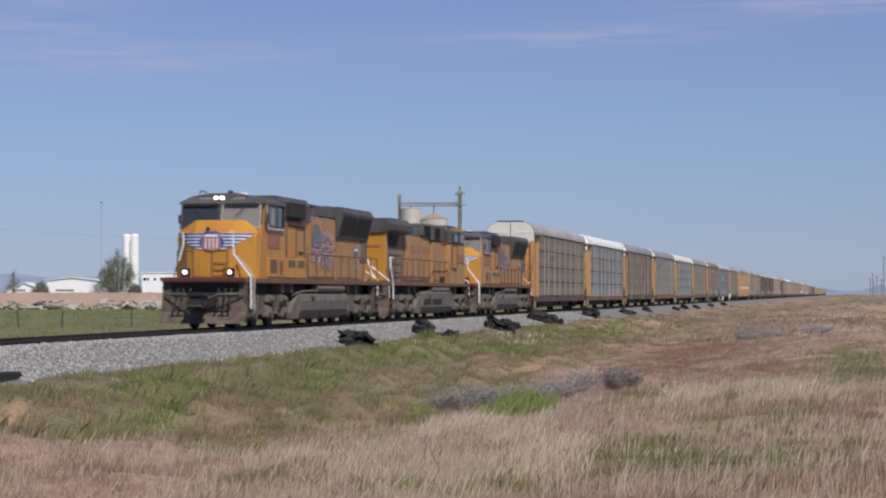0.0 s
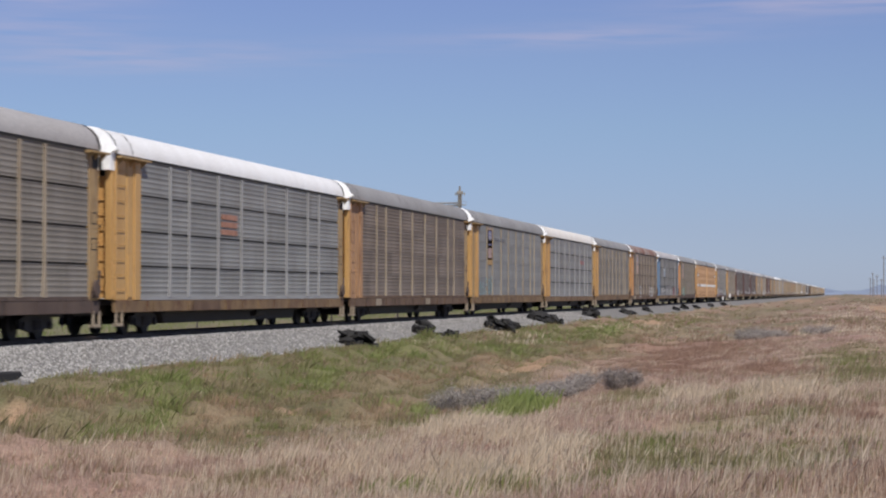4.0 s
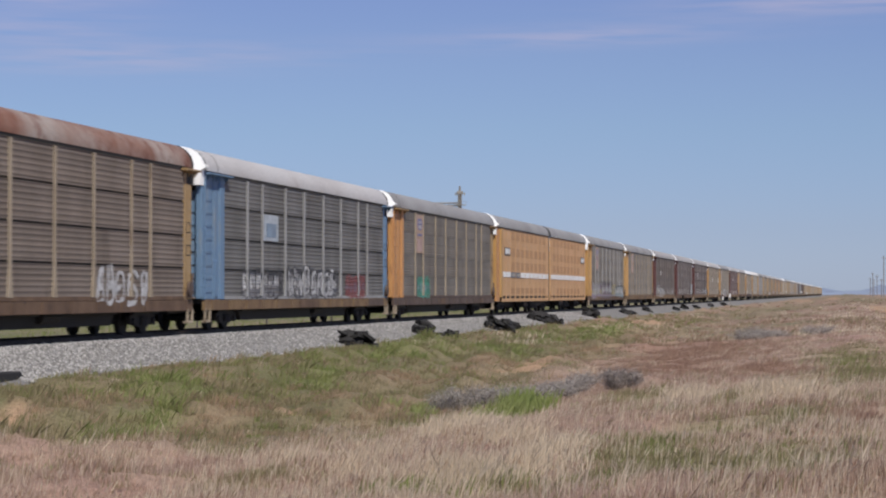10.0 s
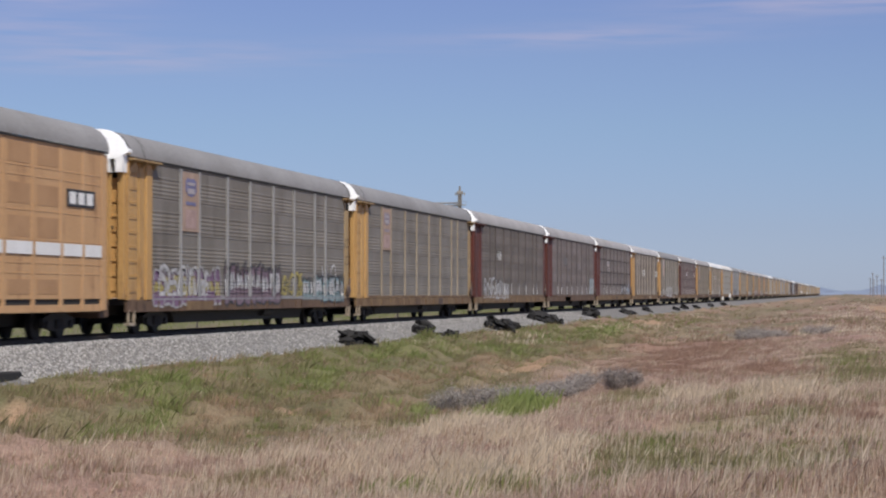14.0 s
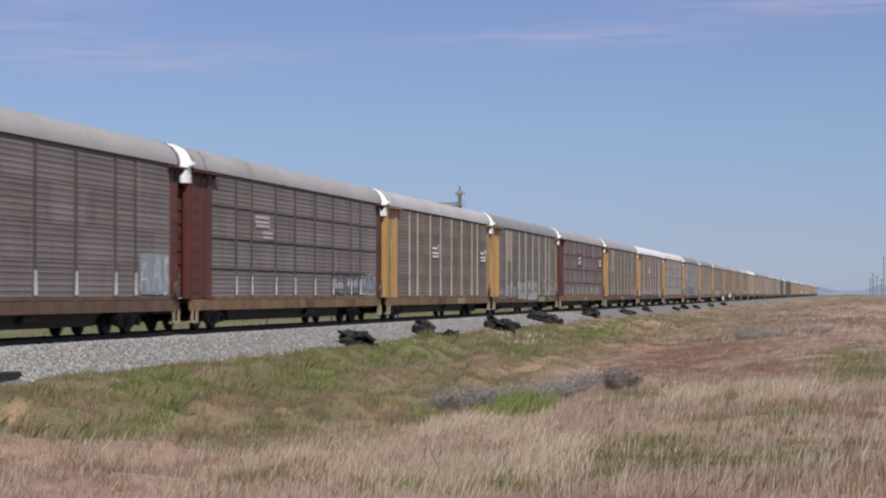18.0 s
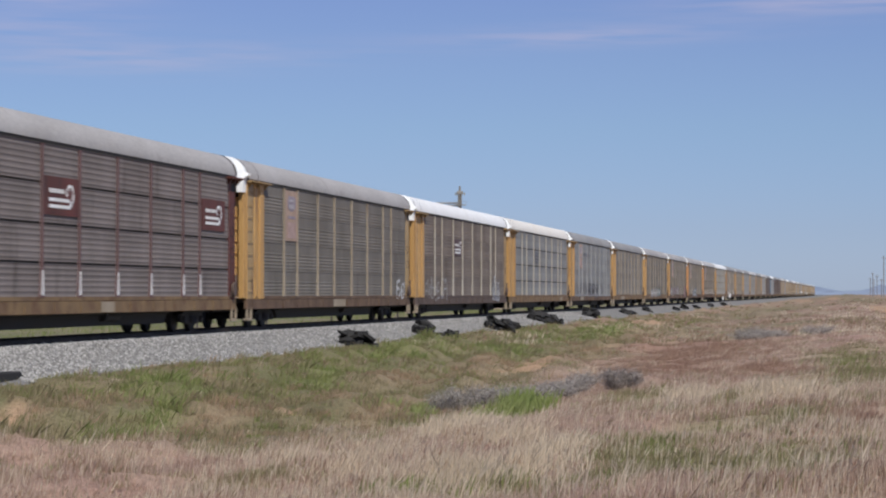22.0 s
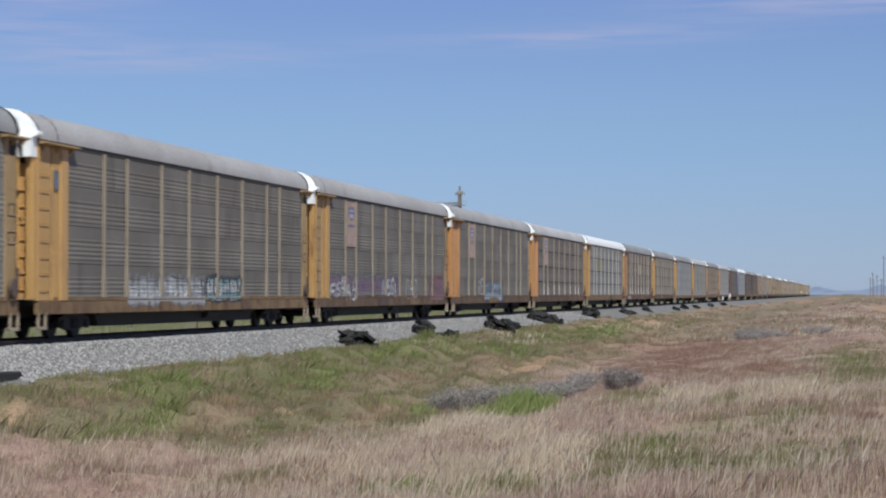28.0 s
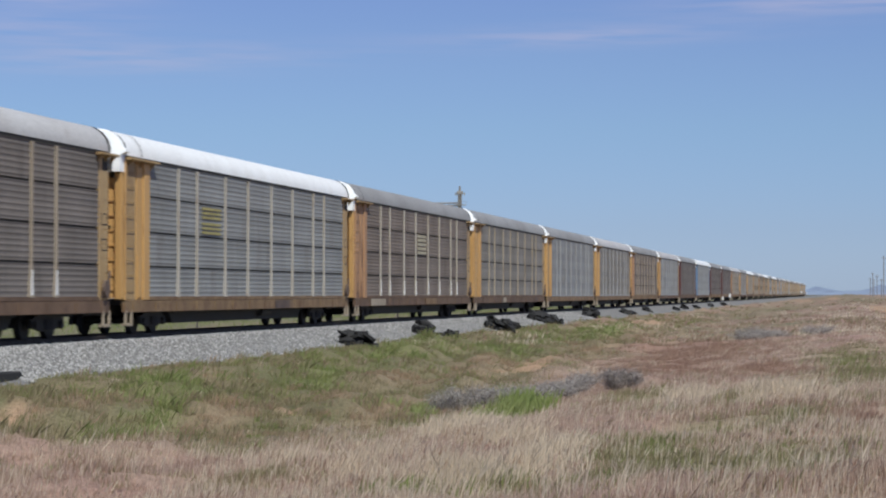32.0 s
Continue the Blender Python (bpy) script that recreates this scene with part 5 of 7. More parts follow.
def loco_truck(loco, x):
    """Three-axle truck with its cast frame, springs, journal boxes and brake gear."""
    t = part("truck", box(B(), -2.5, 2.5, -0.7, 0.7, 0.55, 0.95, 0.05), DARK, loco, at=(x, 0, RAIL_Z))
    for s in (-1, 1):
        fr = part("side_frame", truck_casting(s), TRUCK_GREY, t)
        for ax in (-2.05, 0.0, 2.05):
            b2 = box(B(), ax - 0.23, ax + 0.23, s * 1.27 - 0.14, s * 1.27 + 0.14, 0.34, 0.8, 0.06)
            rod(b2, (ax, s * 1.34, 0.55), (ax, s * 1.47, 0.55), 0.15, 12)
            rod(b2, (ax, s * 1.47, 0.55), (ax, s * 1.5, 0.55), 0.07, 8)
            part("journal_box", b2, FRAME_GREY, fr)
        for ax in (-1.32, -0.74, 0.74, 1.32):
            sp = B()
            for q in range(5):
                rod(sp, (ax, s * 1.28, 0.64 + q * 0.1), (ax, s * 1.28, 0.7 + q * 0.1), 0.13, 10)
            part("spring", rod(sp, (ax, s * 1.28, 0.6), (ax, s * 1.28, 1.16), 0.09, 8), TRUCK_GREY, fr)
        for ax in (-2.75, -0.25, 1.55):
            c = rod(B(), (ax, s * 1.38, 1.04), (ax + 0.55, s * 1.38, 0.98), 0.14, 12)
            rod(c, (ax + 0.55, s * 1.38, 0.98), (ax + 0.8, s * 1.36, 0.7), 0.05, 6)
            part("brake_cylinder", c, FRAME_GREY, fr)
        for ax in (-2.62, -1.5, 0.55, 2.62):
            part("brake_hanger", prism(B(), [(ax - 0.09, 1.0), (ax + 0.09, 1.0), (ax + 0.13, 0.4), (ax + 0.02, 0.22), (ax - 0.1, 0.4)], s * 1.3 - 0.05, s * 1.3 + 0.05, "y"), TRUCK_GREY, fr)
        for ax, k in ((-2.8, 0.14), (2.8, -0.14)):
            part("sand_pipe", rail_run(B(), [(ax, s * 1.22, 1.2), (ax + k, s * 1.1, 0.7), (ax + k * 2, s * 0.9, 0.2)], 0.035), TRUCK_GREY, fr)
    for ax in (-2.05, 0.0, 2.05):
        part("axle", rod(B(), (ax, -0.8, 0.53), (ax, 0.8, 0.53), 0.1), DARK, t)
        for s in (-1, 1):
            piece("wheel", ("wheel", 0.53), wheel_mesh(0.53), DARK, t, (ax, s * 0.82, 0.53), turn=0 if s < 0 else math.pi)
    return t


def steps(loco, x, s, f):
    """Corner stair well with treads; f is -1 at the front, 1 at the rear."""
    bm = box(B(), x - 0.36, x + 0.36, s * 1.24 - 0.03, s * 1.24 + 0.03, 0.4, 1.5)
    for q in (-0.34, 0.28):
        prism(bm, [(s * 1.24, 1.5), (s * 1.5, 1.5), (s * 1.54, 0.32), (s * 1.24, 0.32)], x + q, x + q + 0.06)
    st = part("step_well", bm, PILOT, loco)
    for k in range(4):
        piece("tread", ("tread",), lambda: box(B(), -0.3, 0.3, -0.13, 0.13, 0, 0.04), PILOT, st, (x, s * 1.42, 0.36 + k * 0.32))
    return st


def end_rails(loco, f, s, tall):
    """White grab rails down both sides of a stair; tall ones start beside the nose."""
    e = f * 10.18
    if tall:
        runs = (((e, s * 0.97, 3.15), (e, s * 1.0, 2.48), (e, s * 1.62, 1.68), (e, s * 1.62, 0.6)), ((e - f * 0.62, s * 1.0, 2.4), (e - f * 0.62, s * 1.56, 1.68), (e - f * 0.62, s * 1.56, 0.6)))
    else:
        runs = (((e, s * 0.48, 2.7), (e, s * 0.65, 2.36), (e, s * 1.48, 1.72), (e, s * 1.5, 0.95), (e, s * 1.36, 0.9)), ((e, s * 0.52, 2.62), (e, s * 0.7, 2.04), (e, s * 0.98, 1.72), (e, s * 0.98, 1.05)))
    if tall and s > 0:
        runs = (((e, 0.8, 3.2), (e, 0.78, 2.85), (e, 0.94, 2.25)), ((e + 0.6, 1.2, 2.1), (e + 0.6, 1.3, 1.7)))
    for k, r in enumerate(runs):
        part("grab_rail", rail_run(B(), r, 0.033), WHITE if k == 0 or not tall else POST_CREAM, loco, "white grab rail")


def handrail(loco, x0, x1, s, n, y=1.5, z=1.66, h=0.96):
    top = part("handrail", rod(B(), (x0, s * y, z + h), (x1, s * y, z + h), 0.024, 6), RAIL_PAINT, loco)
    for k in range(n + 1):
        x = x0 + (x1 - x0) * k / n
        piece("stanchion", ("stanchion", s, y), lambda: rod(B(), (0, s * y, z), (0, s * y, z + h), 0.024, 6), RAIL_PAINT, top, (x, 0, 0))


def frame_parts(loco, tank0, tank1, trucks, tall):
    part("underframe", box(B(), -10.25, 10.25, -1.53, 1.53, 1.48, 1.66, 0.02), WALKWAY, loco)
    part("frame_side", box(B(), -10.1, 10.1, -1.0, 1.0, 1.05, 1.48), LOCO_BLACK, loco)
    hangers = B()
    for x in (-5.2, -3.9, 5.2, 6.6):
        box(hangers, x - 0.13, x + 0.13, -1.4, 1.4, 1.16, 1.48, 0.02)
    part("frame_bracket", hangers, FRAME_GREY, loco)
    prof = [(-1.3, 1.16), (-1.46, 1.1), (-1.53, 0.86), (-1.5, 0.5), (-1.36, 0.26), (-1.1, 0.14), (1.1, 0.14), (1.36, 0.26), (1.5, 0.5), (1.53, 0.86), (1.46, 1.1), (1.3, 1.16)]
    tk = prism(B(), prof, tank0, tank1)
    tank = part("fuel_tank", tk, FRAME_GREY, loco, "dusty grey fuel tank", smooth=False)
    part("tank_apron", prism(B(), [(tank0, 1.12), (tank0 - 1.25, 0.42), (tank0 - 1.2, 0.2), (tank0, 0.2)], -1.44, 1.44, "y"), FRAME_GREY, tank)
    res = B()
    for s in (-1, 1):
        rod(res, (tank0 + 2.7, s * 1.38, 1.32), (tank1 - 0.5, s * 1.38, 1.32), 0.15, 14)
    part("air_reservoir", res, FRAME_GREY, tank)
    part("fuel_filler", box(B(), tank0 + 1.6, tank0 + 2.0, -1.56, -1.48, 0.86, 1.02, 0.02), DARK, tank)
    part("tank_pipe", rail_run(B(), [(tank0 - 0.7, -1.3, 1.05), (tank0 + 0.3, -1.45, 1.2), (tank0 + 2.5, -1.42, 1.24)], 0.035), TRUCK_GREY, tank)
    for x in trucks:
        loco_truck(loco, x)
    for s in (-1, 1):
        part("coupler", box(box(B(), s * 10.2, s * 11.1, -0.16, 0.16, 0.72, 1.0, 0.03), s * 10.85, s * 11.28, -0.26, 0.26, 0.68, 1.05, 0.07), DARK, loco)
        pl = B()
        prism(pl, [(s * 10.2, 1.0), (s * 10.3, 0.5), (s * 10.62, 0.1), (s * 10.55, 0.1), (s * 10.18, 0.52), (s * 10.1, 1.0)], -1.5, 1.5, "y")
        part("end_plate", box(B(), s * 10.14 - 0.05, s * 10.14 + 0.05, -1.25, 1.25, 0.98, 1.48), LOCO_BLACK, loco)
        pilot = part("pilot", pl, PILOT, loco, "dusty snow plough pilot")
        hs = B()
        for y in (-0.95, -0.75, -0.5, 0.5, 0.75, 0.95):
            rail_run(hs, [(s * 10.25, y, 1.3), (s * 10.42, y, 0.95), (s * 10.58, y * 1.05, 0.62), (s * 10.5, y * 0.8, 0.5)], 0.035)
        part("air_hose", hs, DARK, pilot)
        lever = rail_run(B(), [(s * 10.3, -1.4, 1.12), (s * 10.62, -0.6, 1.1), (s * 10.7, -0.2, 0.95)], 0.03)
        part("uncoupling_lever", rail_run(lever, [(s * 10.3, 1.4, 1.12), (s * 10.62, 0.6, 1.1), (s * 10.7, 0.2, 0.95)], 0.03), TRUCK_GREY, pilot)
        part("draft_pocket", box(B(), s * 10.28, s * 10.36, -0.5, 0.5, 0.55, 1.2, 0.02), LOCO_BLACK, pilot)
        for y in (-1, 1):
            steps(loco, s * 9.88, y, s)
            end_rails(loco, s, y, tall if s < 0 else False)


def grille(name, x0, x1, y, z0, z1, parent, n=9, material=None):
    g = part(name, box(B(), x0, x1, y, y + 0.03, z0, z1), material or LOCO_BLACK, parent)
    for k in range(n):
        piece("slat", ("grille", round(x1 - x0, 2)), lambda: box(B(), 0.04, x1 - x0 - 0.04, -0.025, 0, -0.012, 0.012), material or LOCO_BLACK, g, (x0, y, z0 + (z1 - z0) * (k + 0.5) / n))
    return g


def louvres(parent, x0, x1, y, z0, z1, n):
    """Short dark slots pressed into a cabinet side."""
    bm = B()
    for k in range(n):
        z = z0 + (z1 - z0) * (k + 0.5) / n
        box(bm, x0, x1, y - 0.012, y - 0.004, z - 0.02, z + 0.02)
    part("louvre", bm, paint("louvre_brown", (0.2, 0.12, 0.06)), parent)


def hood_doors(loco, x0, x1, n, y, z0, z1, material):
    for k in range(n):
        a, b = x0 + (x1 - x0) * k / n, x0 + (x1 - x0) * (k + 1) / n
        d = part("hood_door", box(B(), a + 0.015, b - 0.015, y - 0.02, y, z0, z1, 0.008), material, loco)
        part("latch", box(B(), b - 0.12, b - 0.07, y - 0.045, y - 0.02, (z0 + z1) / 2 - 0.08, (z0 + z1) / 2 + 0.08), LOCO_GREY, d)


def flag(loco, x0, x1, z0, z1, y):
    """A waving flag painted on the hood side: rippling white and red bands below a blue-grey field."""
    def wave(t):
        return 0.1 * math.sin(t * 19.0 + 0.5) + 0.05 * math.sin(t * 6.0) - 0.1 * t
    white, reds = B(), []
    bands, w = 8, x1 - x0
    for k in range(bands):
        red = B()
        reds.append(red)
        for bm, lo, hi, dy in ((white, 0.0, 1.0, 0.0), (red, 0.3, 0.7, -0.004)):
            prev = None
            start = 0.44 if k >= 5 else 0.05 * (k % 2)
            for q in range(21):
                t = start + (1 - start) * q / 20
                x = x0 + w * t + 0.05 * math.sin(k * 2.1)
                za, zb = (z0 + (z1 - z0) * (k + v) / bands + wave(t) + 0.05 * (k % 2) for v in (lo, hi))
                cur = (bm.verts.new((x, y + dy, za)), bm.verts.new((x, y + dy, zb)))
                if prev:
                    bm.faces.new((prev[0], cur[0], cur[1], prev[1]))
                prev = cur
    bmesh.ops.remove_doubles(white, verts=white.verts, dist=0.004)
    root = part("flag", white, paint("flag_white", (0.82, 0.76, 0.78)), loco, "faded waving striped flag painting")
    for red in reds:
        part("red_stripe", red, paint("flag_red", (0.42, 0.15, 0.18)), root)
    h = z1 - z0
    field = [(x0 - 0.02, z0 + h * 0.5), (x0 + 0.02, z0 + h * 0.82), (x0 + w * 0.09, z1 + 0.2), (x0 + w * 0.2, z1 + 0.26), (x0 + w * 0.33, z1 + 0.1), (x0 + w * 0.42, z1 - h * 0.1), (x0 + w * 0.47, z0 + h * 0.66), (x0 + w * 0.36, z0 + h * 0.58), (x0 + w * 0.2, z0 + h * 0.62)]
    part("blue_field", prism(B(), field, y - 0.012, y - 0.006, "y"), paint("flag_blue", (0.2, 0.25, 0.27)), root)


NOSE = [(-9.46, 0.0), (-9.46, 0.62), (-9.36, 0.92), (-8.8, 1.42), (-8.5, 1.46)]


def nose_x(y):
    """How far forward the faceted nose stands at a distance from the centreline."""
    return float(np.interp(abs(y), [0, 0.62, 0.92, 1.42], [-9.46, -9.46, -9.36, -8.8]))


def nose_sheet(outline, out, step=0.12):
    """A thin painted shape that lies on the faceted nose; the outline is (y, z0, z1) columns."""
    bm = B()
    prev = None
    for y, z0, z1 in outline:
        cur = (bm.verts.new((nose_x(y) - out, y, z0)), bm.verts.new((nose_x(y) - out, y, z1)))
        if prev:
            bm.faces.new((prev[0], cur[0], cur[1], prev[1]))
        prev = cur
    return bm


def wings(nose, z):
    """The winged shield on the nose: a striped shield between two feathered wings."""
    for s in (-1, 1):
        cols = [(s * y, z - 0.36 + 0.46 * max(0, (y - 0.55) / 0.75) ** 1.1, z + 0.2) for y in (0.3, 0.45, 0.62, 0.78, 0.92, 1.08, 1.24, 1.34)]
        w = part("wing", nose_sheet(cols, 0.008), WHITE, nose, "white and blue feathered wing emblem")
        for k, reach in enumerate((1.34, 1.2, 1.04, 0.88, 0.74)):
            top = z + 0.19 - k * 0.11
            ys = [0.3, 0.62, 0.92, reach] if reach > 0.92 else [0.3, 0.62, reach]
            part("feather", nose_sheet([(s * y, top - 0.062, top) for y in ys], 0.014), SHIELD, w)
        part("wing_root", nose_sheet([(s * 0.28, z - 0.36, z + 0.1), (s * 0.36, z - 0.3, z + 0.02), (s * 0.44, z - 0.2, z - 0.06)], 0.017), SHIELD, w)
    sh = part("shield", prism(B(), [(-0.3, z + 0.06), (0.3, z + 0.06), (0.34, z - 0.26), (0.2, z - 0.38), (0.0, z - 0.42), (-0.2, z - 0.38), (-0.34, z - 0.26)], -9.50, -9.48), paint("shield_rose", (0.66, 0.3, 0.3)), nose)
    st = B()
    for k in range(4):
        yy = -0.2 + k * 0.133
        box(st, -9.508, -9.502, yy - 0.022, yy + 0.022, z - 0.34, z + 0.02)
    part("stripe", st, WHITE, sh)
    part("shield_top", prism(B(), [(-0.26, z + 0.04), (-0.29, z + 0.2), (-0.16, z + 0.27), (0, z + 0.24), (0.16, z + 0.27), (0.29, z + 0.2), (0.26, z + 0.04)], -9.512, -9.49), SHIELD, sh)
    part("shield_band", box(B(), -9.52, -9.513, -0.24, 0.24, z + 0.06, z + 0.15), WHITE, sh)


def front_handrails(loco):
    """Dark rails and uprights across the front platform, either side of the nose door."""
    for y0, y1 in ((1.02, 0.47), (-0.2, -0.76)):
        bm = rail_run(B(), [(-10.1, y0, 1.66), (-10.1, y0, 2.58), (-10.1, y1, 2.58), (-10.1, y1, 1.66)], 0.022)
        part("front_rail", bm, RAIL_PAINT, loco)


def number_board(cab, s, x, z):
    b = part("number_board", box(B(), x - 0.06, x + 0.08, s * 0.62 - 0.26, s * 0.62 + 0.26, z - 0.1, z + 0.1, 0.01), LOCO_BLACK, cab)
    digits = B()
    for k in range(4):
        y = s * 0.62 - 0.18 + k * 0.12
        box(digits, x - 0.072, x - 0.064, y - 0.04, y + 0.04, z - 0.065, z + 0.065)
    part("number_bar", digits, paint("pale_smoke", (0.5, 0.5, 0.5)), b)


def wide_cab_loco(front, u0, lit=True):
    """Six-axle locomotive with a wide faceted nose; it faces the way that it runs."""
    loco = thing("locomotive", "yellow and grey diesel locomotive with lit headlights" if lit else "dusty yellow and grey diesel locomotive, trailing and unlit", "locomotive", "locomotives of the train")
    frame_parts(loco, -3.05, 4.5, (-7.0, 6.9), True)
    paint_side = LOCO if lit else LOCO_DIRTY
    nose = B()
    rows = []
    for z, back in ((1.66, 0.0), (3.12, 0.02), (3.36, 0.12), (3.7, 0.95)):
        ring = [(x + back * (1 if abs(y) < 1.3 else 0.45), y) for x, y in [(a, -c) for a, c in NOSE[::-1]] + NOSE[1:]]
        rows.append([nose.verts.new((min(x, -8.3), y * (1 if z < 3.6 else 0.97), z - (0.28 * (abs(y) > 1.2) if z > 3.6 else 0.12 * (abs(y) > 0.7) if z > 3.2 else 0))) for x, y in ring])
    for lo, hi in zip(rows, rows[1:]):
        for i in range(len(lo) - 1):
            nose.faces.new((lo[i], lo[i + 1], hi[i + 1], hi[i]))
    nose.faces.new(rows[-1])
    nz = part("nose", nose, LOCO, loco)
    wings(nz, 3.02)
    part("nose_door", box(B(), -9.49, -9.46, 0.1, 0.66, 1.7, 2.5, 0.008), LOCO, nz)
    part("nose_lamp", box(B(), -9.5, -9.4, 0.08, 0.2, 3.3, 3.42, 0.02), LOCO_BLACK, nz)
    for z in (1.8, 2.02, 2.25):
        part("grab_iron", rail_run(B(), [(-9.47, -0.1, z), (-9.53, -0.12, z), (-9.53, -0.52, z), (-9.47, -0.54, z)], 0.018), LOCO_DIRTY, nz)
    front_handrails(loco)
    # cab
    cab = prism(B(), [(-8.32, 3.55), (-8.75, 1.66), (-5.3, 1.66), (-5.3, 4.3), (-8.1, 4.3)], -1.48, 1.48, "y")
    for f in cab.faces:
        c = f.calc_center_median()
        if c.z > 3.7 and abs(c.y) < 1:
            f.material_index = 1
    cb = part("cab", cab, [paint_side, LOCO_GREY], loco)
    part("cab_upper", box(B(), -6.0, -5.25, -1.5, 1.5, 3.5, 4.3, 0.01), LOCO_GREY, cb)
    roof = B()
    rings = []
    for y, z in ((-1.54, 4.27), (-1.53, 4.34), (-1.1, 4.56), (-0.5, 4.66), (0.5, 4.66), (1.1, 4.56), (1.53, 4.34), (1.54, 4.27)):
        fx = -8.4 + (z - 4.1) * 0.55
        rings.append([roof.verts.new((fx, y, z)), roof.verts.new((-5.25, y, z))])
    for p, q in zip(rings, rings[1:]):
        roof.faces.new((p[0], q[0], q[1], p[1]))
    roof.faces.new([r_[0] for r_ in rings])
    roof.faces.new([r_[1] for r_ in rings][::-1])
    part("cab_roof", roof, LOCO_GREY, cb)
    for s in (-1, 1):
        wn = prism(B(), [(s * 0.08, 3.72), (s * 1.38, 3.44), (s * 1.38, 4.22), (s * 1.2, 4.27), (s * 0.08, 4.28)], -8.45, -8.38)
        for v in wn.verts:
            v.co.x += (v.co.z - 3.55) * 0.28
        part("windshield", wn, GLASS_PALE if s < 0 else GLASS, cb, "windshield pane, sunlight painted in as a pale tone" if s < 0 else "dark windshield pane")
        wf = B()
        pts = [(s * 0.04, 3.7), (s * 1.43, 3.4), (s * 1.43, 4.24), (s * 1.22, 4.29), (s * 0.04, 4.3), (s * 0.04, 3.7)]
        rail_run(wf, [(-8.46 + (z - 3.55) * 0.28, y, z) for y, z in pts], 0.03)
        part("windshield_frame", wf, POST_CREAM if s < 0 else LOCO_GREY, cb)
        part("wiper", rod(B(), (-8.42, s * 0.9, 4.16), (-8.46, s * 0.55, 3.82), 0.014, 4), DARK, cb)
        part("sun_shade", box(B(), -8.36, -8.3, s * 0.75 - 0.6, s * 0.75 + 0.6, 4.2, 4.29), LOCO_BLACK, cb)
        part("window_surround", box(B(), -7.85, -5.45, s * 1.485 - 0.015, s * 1.485 + 0.015, 3.38, 4.26), LOCO_GREY, cb)
        part("side_window", box(B(), -7.55, -5.75, s * 1.505 - 0.012, s * 1.505 + 0.012, 3.5, 4.2, 0.01), GLASS, cb)
        part("window_sash", box(B(), -7.3, -6.85, s * 1.525 - 0.008, s * 1.525 + 0.008, 3.56, 4.14), GLASS_PALE, cb)
        part("window_post", box(B(), -6.5, -6.36, s * 1.525 - 0.012, s * 1.525 + 0.012, 3.5, 4.2), LOCO_GREY, cb)
        fr = rail_run(B(), [(-7.7, s * 1.52, 3.42), (-7.85, s * 1.52, 4.26)], 0.035)
        part("window_frame", rail_run(fr, [(-7.7, s * 1.53, 3.4), (-5.5, s * 1.53, 3.4)], 0.045), POST_CREAM, cb)
        part("number_bar", box(B(), -7.6, -5.95, s * 1.49 - 0.012, s * 1.49 + 0.012, 2.74, 3.2), paint("faded_red", (0.5, 0.2, 0.1)), cb)
        number_board(cb, s, -8.14, 4.46)
        part("mirror", box(B(), -8.05, -8.0, s * 1.56, s * 1.66, 3.6, 3.9, 0.01), LOCO_GREY, cb)
        vb = part("vent_cabinet", box(B(), -7.6, -5.15, s * 1.5 - 0.03, s * 1.5 + 0.03, 1.72, 2.4, 0.01), paint_side, cb)
        if s < 0:
            louvres(vb, -7.4, -6.5, -1.53, 1.84, 2.34, 7)
            louvres(vb, -6.1, -5.75, -1.53, 1.8, 2.3, 7)
    for y in (0.0, 0.22):
        part("headlight", rod(B(), (-8.22, y, 4.48), (-8.06, y, 4.48), 0.072, 12), LAMP if lit else GLASS_PALE, cb, "lit round headlight" if lit else "")
    part("headlight_box", box(B(), -8.12, -7.9, -0.2, 0.42, 4.34, 4.6, 0.03), LOCO_BLACK, cb)
    for y in (-0.8, 0.8):
        part("ditch_light", rod(B(), (-10.02, y, 1.86), (-9.9, y, 1.86), 0.07, 12), LAMP if lit else GLASS_PALE, loco, "lit ditch light" if lit else "")
        part("ditch_light_box", box(B(), -9.95, -9.75, y - 0.13, y + 0.13, 1.66, 2.0, 0.02), LOCO_BLACK, loco)
    part("anticlimber", box(B(), -10.4, -9.4, -1.45, 1.45, 1.5, 1.68, 0.03), OXIDE, loco)
    horn = rod(rod(B(), (-6.5, 0.25, 4.78), (-6.1, 0.25, 4.78), 0.06, 8), (-6.3, 0.25, 4.6), (-6.3, 0.25, 4.78), 0.03, 6)
    part("horn", horn, LOCO_GREY, cb)
    part("antenna_dome", rod(B(), (-7.0, -0.4, 4.62), (-7.0, -0.4, 4.72), 0.2, 12), WHITE, cb)
    part("roof_rail", rail_run(B(), [(-7.9, 0.9, 4.6), (-7.85, 0.9, 4.76), (-7.2, 0.9, 4.76), (-7.2, 0.9, 4.6)], 0.02), LOCO_GREY, cb)
    # hood: electrical cabinet, engine room, radiators
    part("electrical_cabinet", box(B(), -5.28, -1.2, -1.3, 1.3, 1.66, 3.8, 0.03), LOCO_DIRTY, loco)
    part("cabinet_top", prism(B(), [(-1.3, 3.82), (-1.3, 4.46), (-1.12, 4.7), (1.12, 4.7), (1.3, 4.46), (1.3, 3.82)], -5.28, -0.75), LOCO_GREY, loco)
    part("air_conditioner", box(B(), -4.4, -2.3, -1.52, -1.28, 3.9, 4.5, 0.05), LOCO_BLACK, loco)
    part("filter_recess", box(B(), -4.5, -2.6, -1.325, -1.3, 3.78, 3.92), LOCO_BLACK, loco)
    part("red_band", box(B(), -4.1, -1.3, -1.33, -1.305, 3.72, 3.8), RED, loco)
